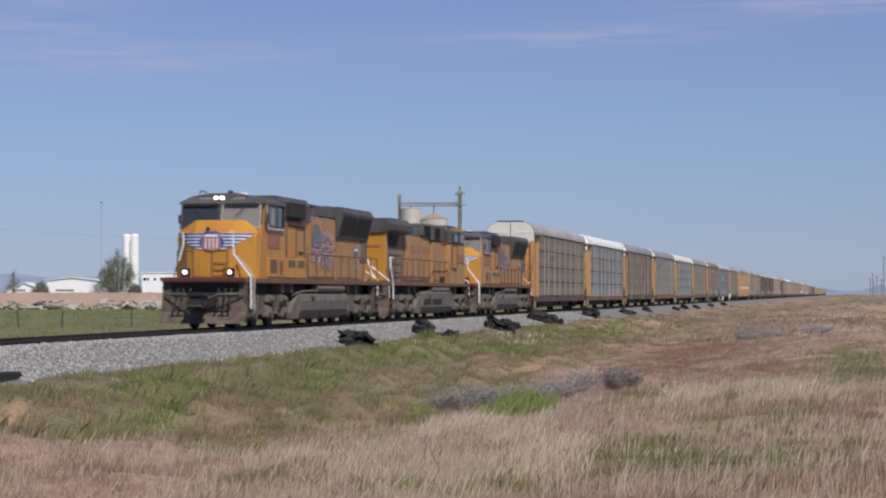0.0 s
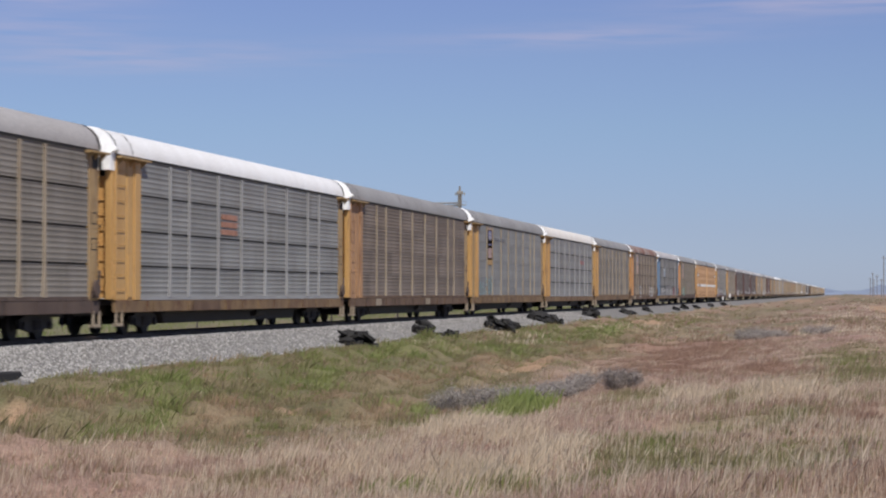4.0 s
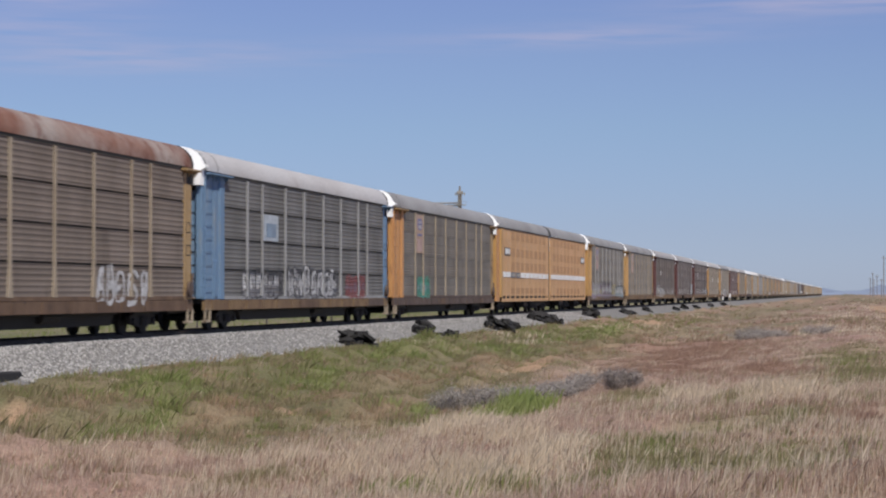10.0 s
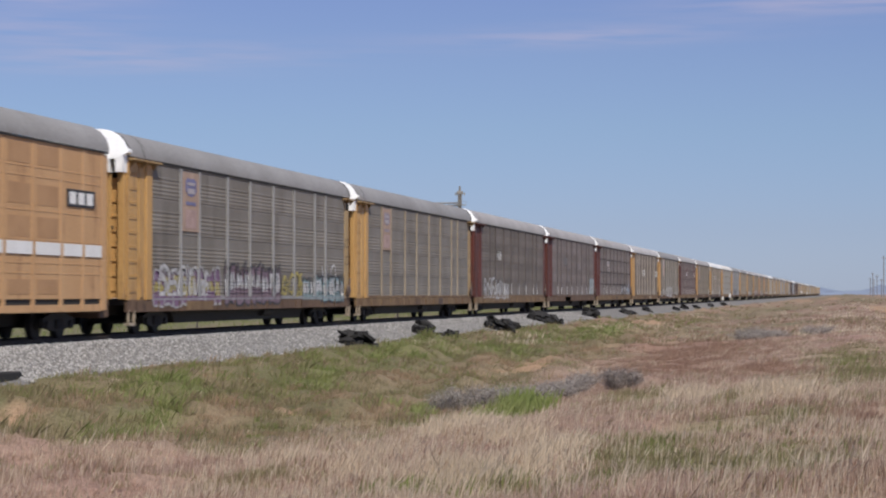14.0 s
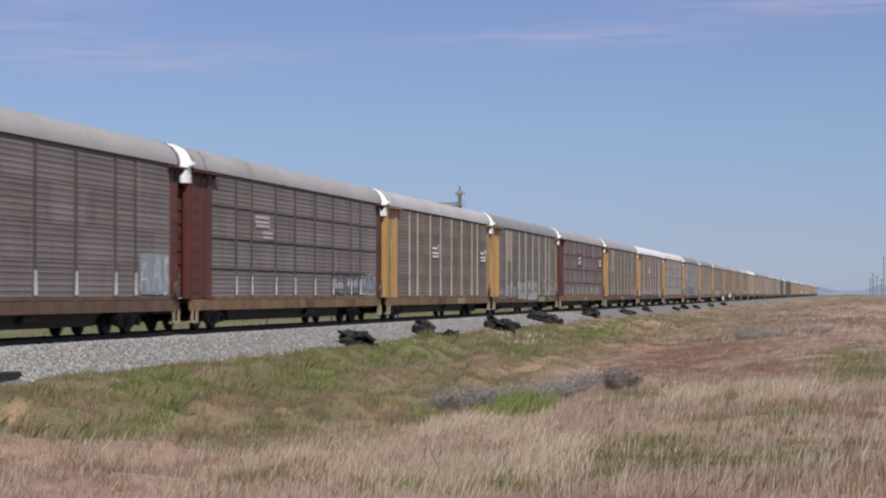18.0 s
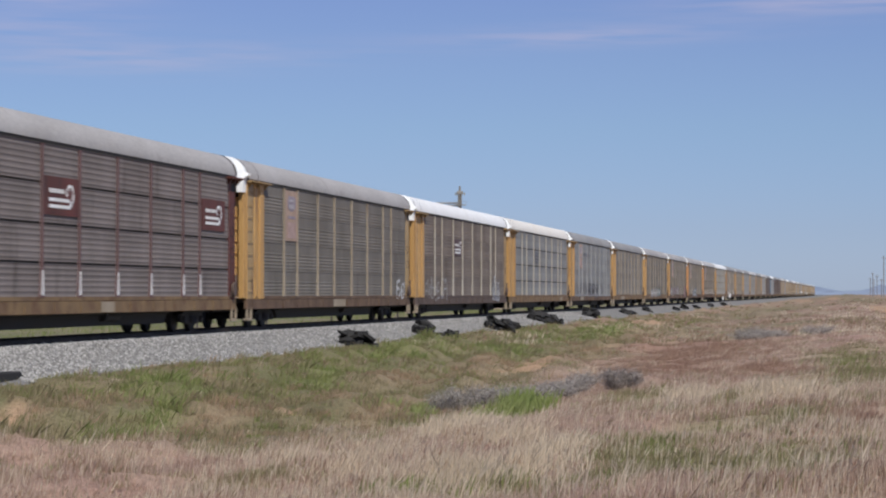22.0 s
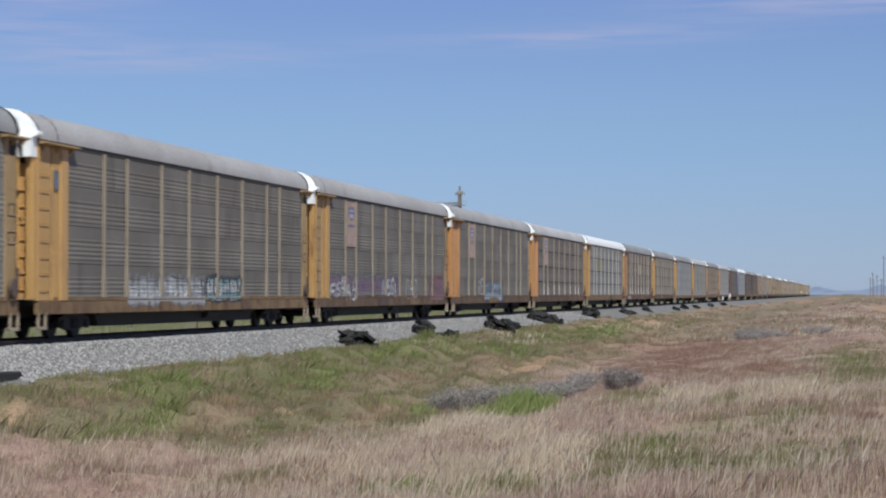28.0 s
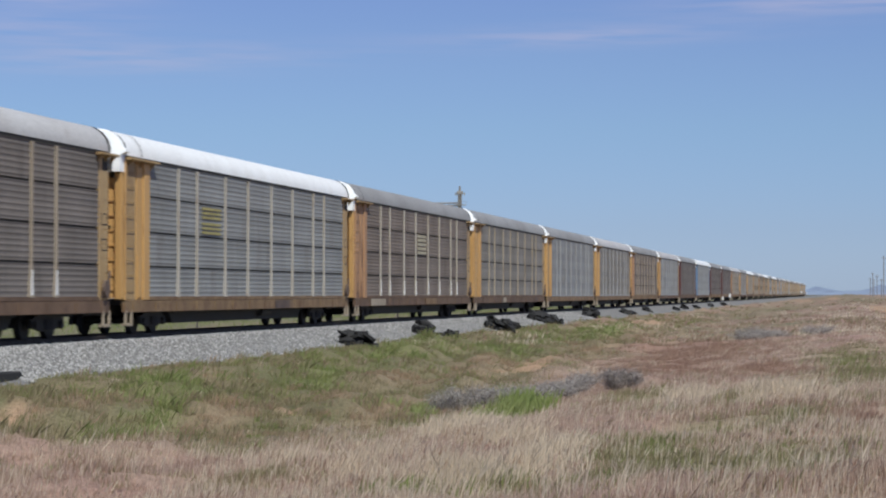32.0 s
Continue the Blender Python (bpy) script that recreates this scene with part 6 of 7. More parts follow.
    part("clean_door", box(B(), -4.35, -3.1, -1.325, -1.3, 2.46, 3.6, 0.01), LOCO, loco, "clean yellow cabinet door")
    df = rail_run(B(), [(-3.05, -1.33, 2.46), (-3.05, -1.33, 3.62), (-1.75, -1.33, 3.62), (-1.75, -1.33, 2.46)], 0.03)
    part("door_frame", rail_run(df, [(-4.4, -1.33, 2.46), (-4.4, -1.33, 3.62), (-3.05, -1.33, 3.62)], 0.03), WALKWAY, loco)
    part("door_latch", box(B(), -2.6, -2.0, -1.34, -1.3, 2.62, 2.7), LOCO_BLACK, loco)
    lb = part("battery_box", box(B(), -5.0, -2.2, -1.5, 1.5, 1.68, 2.42, 0.03), paint_side, loco)
    louvres(lb, -4.8, -3.8, -1.5, 2.08, 2.36, 4)
    louvres(lb, -3.4, -2.5, -1.5, 2.08, 2.36, 4)
    part("engine_hood", box(B(), -1.2, 4.4, -1.02, 1.02, 1.66, 4.18, 0.05), LOCO_DIRTY, loco)
    part("hood_roof", prism(B(), [(-1.03, 4.16), (-0.9, 4.46), (0.9, 4.46), (1.03, 4.16)], -0.9, 4.4), LOCO_GREY, loco)
    part("dynamic_brake_hatch", prism(B(), [(-1.06, 4.2), (-1.0, 4.58), (-0.7, 4.66), (0.7, 4.66), (1.0, 4.58), (1.06, 4.2)], 1.3, 4.5), LOCO_GREY, loco)
    part("bell_box", box(B(), -0.3, 0.7, -1.05, -0.6, 4.46, 4.6, 0.05), LOCO_BLACK, loco)
    part("exhaust_stack", box(B(), 0.4, 1.2, -0.35, 0.35, 4.4, 4.62, 0.05), LOCO_BLACK, loco)
    chips = B()
    for x, w in ((-0.4, 0.9), (1.1, 0.5), (2.4, 0.7), (3.5, 0.5)):
        box(chips, x, x + w, -1.034, -1.026, 4.1, 4.15)
    part("worn_stripe", chips, POST_CREAM, loco)
    hood_doors(loco, -1.1, 4.3, 6, -1.03, 1.78, 4.0, LOCO_DIRTY)
    flag(loco, 0.4, 3.75, 2.3, 3.62, -1.075)
    part("radiator_hood", box(B(), 4.4, 10.05, -1.02, 1.02, 1.66, 3.7, 0.04), LOCO_DIRTY, loco)
    part("radiator_flare", prism(B(), [(-1.04, 3.36), (-1.12, 3.4), (-1.4, 4.42), (-1.26, 4.66), (1.26, 4.66), (1.4, 4.42), (1.12, 3.4), (1.04, 3.36)], 4.3, 9.95), LOCO_GREY, loco)
    for x0, x1 in ((4.55, 7.0), (7.2, 9.7)):
        screen = B()
        for z, y in ((3.5, -1.152), (4.3, -1.372)):
            screen.verts.new((x0, y, z)), screen.verts.new((x1, y, z))
        screen.verts.ensure_lookup_table()
        v = screen.verts
        screen.faces.new((v[0], v[1], v[3], v[2]))
        part("radiator_screen", screen, LOCO_BLACK, loco)
    for k in range(7):
        z = 3.54 + k * 0.11
        y = -1.152 - (z - 3.5) * 0.275
        piece("radiator_slat", "slat", lambda: box(B(), 4.6, 9.65, -0.012, 0.0, 0, 0.02), LOCO_BLACK, loco, (0, y, z))
    for x in (5.2, 6.8, 8.4):
        part("radiator_fan", rod(B(), (x, 0, 4.6), (x, 0, 4.72), 0.66, 20), LOCO_GREY, loco)
    hood_doors(loco, 4.6, 8.8, 4, -1.03, 1.78, 3.25, LOCO_DIRTY)
    part("sand_box", box(B(), 8.95, 10.05, -1.07, -1.0, 2.5, 3.36, 0.01), FRAME_GREY, loco)
    rs = part("rear_shield", prism(B(), [(7.5, 3.08), (7.5, 2.84), (7.95, 2.7), (8.4, 2.84), (8.4, 3.08)], -1.075, -1.055, "y"), paint("rear_blue", (0.24, 0.26, 0.42)), loco)
    part("shield_bar", box(B(), 7.6, 8.3, -1.082, -1.077, 2.93, 3.0), WHITE, rs)
    part("shield_plate", box(B(), 7.45, 8.45, -1.068, -1.056, 2.1, 2.68), paint("dust_rose", (0.52, 0.36, 0.3)), loco)
    for s in (-1, 1):
        handrail(loco, -1.9, 10.1, s, 9)
    loco["u"] = u0 - SHIFT
    return loco


def trailing_loco(u0):
    """Six-axle locomotive running hood first: wide radiator wings lead, the cab comes last."""
    loco = thing("locomotive", "dusty yellow and grey diesel locomotive running hood first", "locomotive", "locomotives of the train")
    frame_parts(loco, -2.8, 4.9, (-6.8, 6.9), False)
    part("radiator_end", box(B(), -9.75, -9.3, -1.25, 1.25, 1.66, 3.98, 0.05), LOCO, loco)
    part("end_stripe", box(B(), -9.77, -9.74, -1.2, 1.2, 3.84, 3.9), RED, loco)
    part("number_bar", box(B(), -9.765, -9.752, -0.95, -0.2, 3.2, 3.32), paint("faded_red", (0.5, 0.2, 0.1)), loco)
    part("end_door", box(B(), -9.775, -9.75, -0.6, 0.05, 1.75, 3.1, 0.01), LOCO, loco)
    part("radiator_room", box(B(), -9.3, -5.2, -1.1, 1.1, 1.66, 3.98, 0.03), DUSTY_SIDE, loco)
    wing = prism(B(), [(-1.12, 3.86), (-1.5, 4.0), (-1.52, 4.26), (-1.25, 4.52), (1.25, 4.52), (1.52, 4.26), (1.5, 4.0), (1.12, 3.86)], -9.85, -4.95)
    part("radiator_wing", wing, LOCO_GREY, loco)
    # black sheet that paints the shadow below the radiator wing
    part("radiator_recess", prism(B(), [(-9.5, 3.84), (-6.3, 3.84), (-6.9, 3.28), (-9.3, 3.28)], -1.14, -1.1, "y"), LOCO_BLACK, loco)
    grille("radiator_screen", -9.0, -7.0, -1.17, 3.34, 3.8, loco, 6)
    louvres(loco, -9.0, -5.6, -1.11, 1.9, 3.1, 3)
    part("roof_fan", box(B(), -7.6, -5.9, -1.0, 1.0, 4.52, 4.6, 0.02), LOCO_BLACK, loco)
    part("engine_hood", box(B(), -5.2, 4.6, -1.06, 1.06, 1.66, 3.95, 0.04), LOCO_DIRTY, loco)
    part("hood_roof", prism(B(), [(-1.08, 3.92), (-1.0, 4.22), (-0.8, 4.4), (0.8, 4.4), (1.0, 4.22), (1.08, 3.92)], -5.2, 1.0), LOCO_GREY, loco)
    part("exhaust_stack", box(B(), -2.2, -1.2, -0.3, 0.3, 4.3, 4.5, 0.04), LOCO_BLACK, loco)
    part("equalizer_box", box(B(), -1.1, 1.1, -1.2, 1.2, 3.9, 4.56, 0.08), LOCO_GREY, loco)
    part("blower_box", box(B(), 1.0, 4.6, -1.28, 1.28, 3.72, 4.56, 0.08), LOCO_GREY, loco)
    grille("blower_grille", -0.6, 0.8, -1.23, 4.0, 4.45, loco, 6)
    grille("blower_grille", 1.6, 2.9, -1.31, 3.86, 4.42, loco, 7)
    hood_doors(loco, -5.0, 4.4, 9, -1.09, 1.78, 3.78, LOCO_DIRTY)
    le = B()
    for k in range(11):
        x = -3.5 + k * 0.46
        if k != 5:
            box(le, x, x + 0.28, -1.118, -1.112, 3.05, 3.42)
    part("lettering_bar", le, paint("faded_red", (0.5, 0.2, 0.1)), loco)
    part("red_stripe", box(B(), 3.4, 4.7, -1.3, -1.262, 3.66, 3.74), RED, loco)
    part("control_cabinet", box(B(), 1.2, 4.7, -1.24, 1.24, 1.66, 3.7, 0.03), LOCO_DIRTY, loco)
    hood_doors(loco, 1.3, 4.6, 3, -1.25, 1.8, 3.55, LOCO_DIRTY)
    cab = B()
    prism(cab, [(4.6, 1.66), (4.6, 4.5), (4.9, 4.64), (7.6, 4.6), (8.5, 4.44), (8.8, 3.6), (8.95, 1.66)], -1.5, 1.5, "y")
    es = [e for e in cab.edges if abs(e.verts[0].co.y - e.verts[1].co.y) < 1e-4 and min(v.co.z for v in e.verts) > 4.3]
    bmesh.ops.bevel(cab, geom=es, offset=0.16, segments=2, affect="EDGES")
    for f in cab.faces:
        if f.calc_center_median().z > 4.0:
            f.material_index = 1
    cb = part("cab", cab, [LOCO_DIRTY, LOCO_GREY], loco)
    part("cab_upper", box(B(), 4.55, 8.6, -1.53, 1.53, 3.66, 4.4, 0.05), LOCO_GREY, cb)
    for s in (-1, 1):
        part("side_window", box(B(), 5.3, 6.7, s * 1.55 - 0.015, s * 1.55 + 0.015, 3.76, 4.24, 0.06), GLASS, cb)
        part("side_window", box(B(), 7.1, 8.3, s * 1.55 - 0.015, s * 1.55 + 0.015, 3.76, 4.24, 0.02), GLASS, cb)
        part("window_sash", box(B(), 7.95, 8.2, s * 1.572 - 0.006, s * 1.572 + 0.006, 3.8, 4.2), GLASS_PALE, cb)
    part("cab_door", box(B(), 5.1, 6.4, -1.53, -1.5, 2.45, 3.62, 0.01), LOCO, cb, "clean yellow cab door")
    part("door_frame", rail_run(B(), [(5.05, -1.54, 2.42), (5.05, -1.54, 3.64), (6.45, -1.54, 3.64), (6.45, -1.54, 2.42), (5.05, -1.54, 2.42)], 0.028), WALKWAY, cb)
    part("number_bar", box(B(), 6.8, 8.5, -1.525, -1.505, 2.72, 3.16), paint("faded_red", (0.5, 0.2, 0.1)), cb)
    part("lower_vent", box(B(), 3.0, 4.4, -1.3, -1.26, 1.72, 1.98, 0.01), LOCO_BLACK, loco)
    part("nose", prism(B(), [(8.8, 1.66), (8.8, 3.4), (9.3, 3.25), (9.6, 2.9), (9.65, 1.66)], -1.36, 1.36, "y"), LOCO_DIRTY, loco)
    bx = part("equipment_box", box(B(), -2.9, 4.8, -1.56, -1.3, 0.44, 1.2, 0.04), FRAME_GREY, loco)
    for x0, x1 in ((-2.5, -0.75), (-0.4, 2.0)):
        part("vent_opening", box(B(), x0, x1, -1.575, -1.555, 0.58, 0.86, 0.02), LOCO_BLACK, bx)
    for s in (-1, 1):
        handrail(loco, -8.9, 4.4, s, 10, z=1.66, h=1.06)
        tall = rail_run(B(), [(-9.3, s * 1.5, 2.74), (-9.95, s * 1.5, 2.74), (-9.98, s * 1.52, 2.3), (-9.6, s * 1.56, 1.6), (-9.58, s * 1.56, 0.9)], 0.033)
        part("grab_rail", tall, WHITE, loco, "white grab rail")
    loco["u"] = u0 - SHIFT
    return loco


LOCOS = [wide_cab_loco(-1, 84.33, True), trailing_loco(107.1), wide_cab_loco(-1, 129.9, False)]


# ---- trackside heaps ----
def rubber_heap(x, y, n, seed, w=0.7, side=0.3):
    """A heap of thrown-down black rubber pads and tie plates."""
    r = random.Random(seed)
    z0 = max(float(np.interp(y, [-4.1, -1.95], [-0.81, -0.24])) if y > -4.1 else -9.0, float(ground_z(np.array([x * 1.0]), np.array([y]))[0]))
    heap = thing("rubber_heap", "tumbled heap of black rubber pads at the ballast edge", "heap", "heaps along the track", (x, y, z0))
    for k in range(n):
        bm = B()
        a, b, c = r.uniform(0.14, 0.32), r.uniform(0.12, 0.24), r.uniform(0.04, 0.09)
        box(bm, -a, a, -b, b, -c, c, 0.03)
        for v in bm.verts:
            v.co += Vector((r.uniform(-0.04, 0.04), r.uniform(-0.04, 0.04), r.uniform(-0.03, 0.03) + 0.1 * math.sin(v.co.x * 4)))
        u = r.uniform(-1, 1)
        top = max(0.03, 0.5 * (1 - u * u)) * min(1, n / 22)
        v = r.uniform(-side, side)
        fall = 0.26 * v if y + v > -4.1 and y > -4.0 else 0.12 * v
        m = pose(u * w, v, 0.05 + fall + r.uniform(0, top), r.uniform(-24, 24), r.uniform(-24, 24), r.uniform(0, 180))
        o = part("rubber_pad", bm, TARP, heap)
        o.matrix_local = m
    return heap


HEAPS = [(75.6, -4.15, 42, 0.72, 0.45), (90.6, -3.55, 36, 0.52, 0.3), (93.2, -4.1, 7, 0.7, 0.3), (108.8, -3.95, 44, 0.75, 0.7), (112.3, -4.65, 14, 0.7, 0.35), (129.2, -3.4, 52, 1.1, 0.8), (155, -3.15, 30, 0.8, 0.45), (179, -3.25, 14, 0.6), (183, -3.3, 6, 0.6),
         (200, -3.1, 12, 0.6), (229, -3.4, 10, 1.6), (243, -3.35, 12, 1.8), (260, -3.35, 11, 2.2), (290, -3.3, 12, 2.6), (318, -3.25, 14, 2.4)]
for k, (hx, hy, hn, hw, *hs) in enumerate(HEAPS):
    rubber_heap(hx, hy, hn, 50 + k, hw, *hs)


slab = thing("dark_timber", "old black tie lying at the ballast edge", "timber", "", (42.35, -3.82, -0.8))
tb_ = box(B(), -1.3, 1.9, -0.16, 0.16, 0.0, 0.24, 0.03)
for v_ in tb_.verts:
    v_.co.z += 0.03 * math.sin(v_.co.x * 3)
part("timber", tb_, TARP, slab)
part("split_end", box(B(), 1.75, 2.2, -0.1, 0.12, 0.03, 0.14, 0.03), TARP, slab)
slab.rotation_euler = (0, 0, 0.06)


# ---- grass ----
def blades(name, x, y, height, spread, count, width, material, seed, label, category="grass", lean=0.35, attr=None):
    """Tufts of thin bent blades, joined; each tuft stands on the ground."""
    r = np.random.RandomState(seed)
    n = len(x)
    z = ground_z(x, y)
    m = n * count
    bx = np.repeat(x, count) + r.randn(m) * spread
    by = np.repeat(y, count) + r.randn(m) * spread
    bz = np.repeat(z, count) - 0.02
    h = np.repeat(height, count) * r.uniform(0.55, 1.15, m)
    a = r.uniform(0, 6.28, m)
    ln = h * np.abs(r.randn(m)) * lean
    dx, dy = np.cos(a) * ln + 0.04 * h, np.sin(a) * ln - 0.06 * h
    w = width * r.uniform(0.6, 1.3, m)
    wa = r.uniform(-0.6, 0.6, m) - 1.38
    wx, wy = np.cos(wa) * w, np.sin(wa) * w
    v = np.empty((m, 4, 3), np.float32)
    v[:, 0] = np.stack([bx - wx, by - wy, bz], -1)
    v[:, 1] = np.stack([bx + wx, by + wy, bz], -1)
    v[:, 2] = np.stack([bx + dx * 0.5 - wx, by + dy * 0.5 - wy, bz + h * 0.58], -1)
    v[:, 3] = np.stack([bx + dx, by + dy, bz + h], -1)
    o = (np.arange(m) * 4)[:, None]
    tri = (o + np.array([[0, 1, 2, 1, 3, 2]])).reshape(-1)
    me = bpy.data.meshes.new(name)
    me.vertices.add(m * 4)
    me.vertices.foreach_set("co", v.reshape(-1))
    me.loops.add(len(tri))
    me.loops.foreach_set("vertex_index", tri.astype(np.int32))
    me.polygons.add(len(tri) // 3)
    me.polygons.foreach_set("loop_start", np.arange(0, len(tri), 3, dtype=np.int32))
    me.update(calc_edges=True)
    me.materials.append(material)
    return tagged(new(name, me), label, category, kind="stuff")


def make_grass():
    r = np.random.RandomState(12)
    f = np.array([math.cos(TURN), math.sin(TURN)])
    s = np.array([math.sin(TURN), -math.cos(TURN)])

    def field(n, d0, d1, power=2.0):
        """Points of a fan that opens from the viewpoint's lane over the near field, denser nearby."""
        d = d0 + (d1 - d0) * r.rand(n) ** power
        c = (r.rand(n) * 2 - 1) * (0.23 * d + 1.0)
        p = np.array([EYE.x, EYE.y]) + d[:, None] * f + c[:, None] * s
        return p[:, 0], p[:, 1], d

    x, y, d = field(120000, 15.5, 200, 1.75)
    ok = y < -4.22 - 0.12 * lump(x, y, 1.2, 91)
    x, y, d = x[ok], y[ok], d[ok]
    edge = y - green_edge(x) + 0.7 * lump(x, y, 9, 11) + 0.5 * lump(x, y, 3, 12)
    n = len(x)
    noise = {s: lump(x, y, s, int(10 * s)) for s in (0.8, 1.6, 5.0, 7.0, 11.0)}
    keep = r.rand(n) > bare_soil(x, y) * 0.85
    green = edge + r.randn(n) * 0.7 > 0

    fresh, brown, pale, lush, rust = (drift(x, y, spots) for spots in (FRESH, BROWN, PALE, LUSH, RUST_GRASS))
    jit = lambda s=0.45: s * r.gumbel(size=n)
    off = np.where(green, 0.0, -9.0)
    score = np.stack([
        np.where(green, 0.75 - 0.3 * noise[7.0], -0.45 + 2.1 * lush - 0.6 * pale - 0.5 * noise[7.0] + 0.4 * noise[1.6]) + jit(),
        np.where(green, -0.8, 0.95 - 0.7 * lush - 0.5 * rust - 0.4 * pale) + jit(),
        np.where(green, -1.3, -0.1 + 2.3 * pale + 0.5 * noise[11.0] + 0.4 * noise[1.6] - 0.9 * rust - 0.3 * lush) + jit(),
        np.where(green, -0.1 + 2.2 * fresh + 0.7 * noise[5.0] + 0.5 * noise[1.6] - 0.6 * brown, -1.2 + 2.3 * lush) + jit(),
        np.where(green, -0.5 + 0.5 * brown, 0.0 + 2.2 * rust + 0.5 * noise[5.0] - 0.4 * pale - 0.6 * lush) + jit(),
        np.where(green, -0.2 + 1.7 * brown + 0.4 * noise[7.0] - 0.9 * fresh, -0.9 + 0.4 * noise[7.0]) + jit()])
    kind = np.argmax(score, 0)
    tall = np.clip(1 + 0.25 * noise[5.0] + 0.3 * noise[1.6] + np.where(green, 0.8, 0.25) * noise[0.8] + 0.6 * fresh * green + 0.8 * pale * ~green, 0.3, np.where(green, 1.9, 2.6))
    hg = r.uniform(0.08, 0.18, n) * tall
    specs = [("olive_grass", 0, 0.9, 9, 0.005, "short olive green grass on the track bank"), ("mauve_cheatgrass", 1, 0.88, 9, 0.0038, "mauve-tinged dry cheatgrass over the field"),
             ("straw_grass", 2, 1.1, 10, 0.0036, "pale straw grass tufts standing in the field"), ("bright_green_grass", 3, 1.0, 9, 0.005, "fresh bright green grass clumps"),
             ("russet_grass", 4, 0.95, 13, 0.004, "low russet dead grass over bank and field"), ("brown_dead_grass", 5, 0.95, 15, 0.004, "short brown dead grass on the bank")]
    for nm, mi, k, cnt, w, words in specs:
        mask = (kind == mi) & keep
        blades(nm, x[mask], y[mask], np.clip(hg[mask] * k, 0.05, 0.42), 0.1, cnt, w * (1 + np.repeat(np.clip((d[mask] - 40) / 60, 0, 2), cnt)), GRASS_MATS[mi], 40 + mi, words, lean=0.4)
    # a fresh clump beside the sagebrush
    for q, cx, cy, sx, sy, h0, h1 in ((130, 41.2, -15.4, 0.6, 0.25, 0.2, 0.5), (90, 40.2, -15.0, 0.4, 0.3, 0.14, 0.34), (200, 43.4, -13.0, 0.9, 0.5, 0.1, 0.26)):
        ca, cb = r.randn(q) * sx, r.randn(q) * sy
        blades("tall_green_grass", cx + ca, cy + cb, r.uniform(h0, h1, q), 0.05, 9, np.full(q * 9, 0.006), TALL_GREEN, 71, "clump of tall bright green grass beside sagebrush")
    # pale seed stalks that stand above the near field
    xs, ys, ds = field(4600, 15.5, 40, 1.2)
    ok = (ys < green_edge(xs) + 0.4) & (lump(xs, ys, 2.6, 33) + 0.6 * lump(xs, ys, 0.9, 34) + 0.5 * r.randn(len(xs)) > 0.1)
    xs, ys = xs[ok], ys[ok]
    blades("seed_stalks", xs, ys, r.uniform(0.2, 0.36, len(xs)), 0.09, 5, np.full(len(xs) * 5, 0.0026), GRASS_MATS[2], 77, "thin pale seed stalks above the dry grass", lean=0.22)
    # coarse weeds over the far field and along the bank
    q = 5200
    d4 = 95 + 420 * r.rand(q) ** 1.5
    c4 = (r.rand(q) * 2 - 1) * 0.24 * d4
    p4 = np.array([EYE.x, EYE.y]) + d4[:, None] * f + c4[:, None] * s
    ok = (p4[:, 1] < -5.0) & (r.rand(q) > bare_soil(p4[:, 0], p4[:, 1]))
    x4, y4, d4 = p4[ok, 0], p4[ok, 1], d4[ok]
    tone4 = lump(x4, y4 * 4, 40, 61) + 0.5 * r.randn(len(x4)) + 1.6 * np.exp(-((x4 - 320) / 150) ** 2 - ((y4 + 12) / 5.5) ** 2)
    for nm, mask, mi, word in (("field_weeds", tone4 > 0.35, 0, "olive weeds over the far field"), ("field_thatch", tone4 < -0.2, 2, "pale dry thatch over the far field"), ("field_cheatgrass", (tone4 >= -0.2) & (tone4 <= 0.35), 4, "russet cheatgrass over the far field")):
        m4 = int(mask.sum())
        blades(nm, x4[mask], y4[mask], r.uniform(0.15, 0.4, m4), 0.35, 14, np.repeat(0.012 + d4[mask] * 0.00008, 14), GRASS_MATS[mi], 80 + mi, word, lean=0.5)
    q = 6500
    x5, y5 = 30 + 90 * r.rand(q) ** 1.4, -4.4 - 9.0 * r.rand(q) ** 1.2
    low = smoothstep(-4.4, -5.6, y5)
    clump = lump(x5, y5, 2.2, 71) + 0.6 * lump(x5, y5, 0.9, 73) + 0.3 * r.randn(q)
    ok = (clump > 0.15) & (y5 > green_edge(x5) + 0.6) & (r.rand(q) > bare_soil(x5, y5) + drift(x5, y5, BROWN))
    x5, y5, low, clump = x5[ok], y5[ok], low[ok] * smoothstep(-12.0, -8.5, y5[ok]), clump[ok]
    hi = (0.1 + 0.2 * low * np.clip(clump, 0.3, 1.3)) * r.uniform(0.7, 1.3, len(x5))
    for nm, mi, mask, word in (("bank_weeds", 0, lump(x5, y5, 3.5, 77) < 0.1, "rank olive weeds in clumps on the bank"), ("bank_herbs", 3, lump(x5, y5, 3.5, 77) >= 0.1, "rank fresh green weeds in clumps on the bank")):
        blades(nm, x5[mask], y5[mask], hi[mask], 0.12, 14, np.full(int(mask.sum()) * 14, 0.008), GRASS_MATS[mi], 90 + mi, word, lean=0.7)
    # across the track
    n = 6000
    x2, y2 = r.uniform(60, 330, n), r.uniform(10, 75, n)
    blades("verge_grass", x2, y2, r.uniform(0.12, 0.32, n), 0.25, 6, np.full(n * 6, 0.02), GRASS_MATS[3], 60, "green grass verge beyond the track")


make_grass()


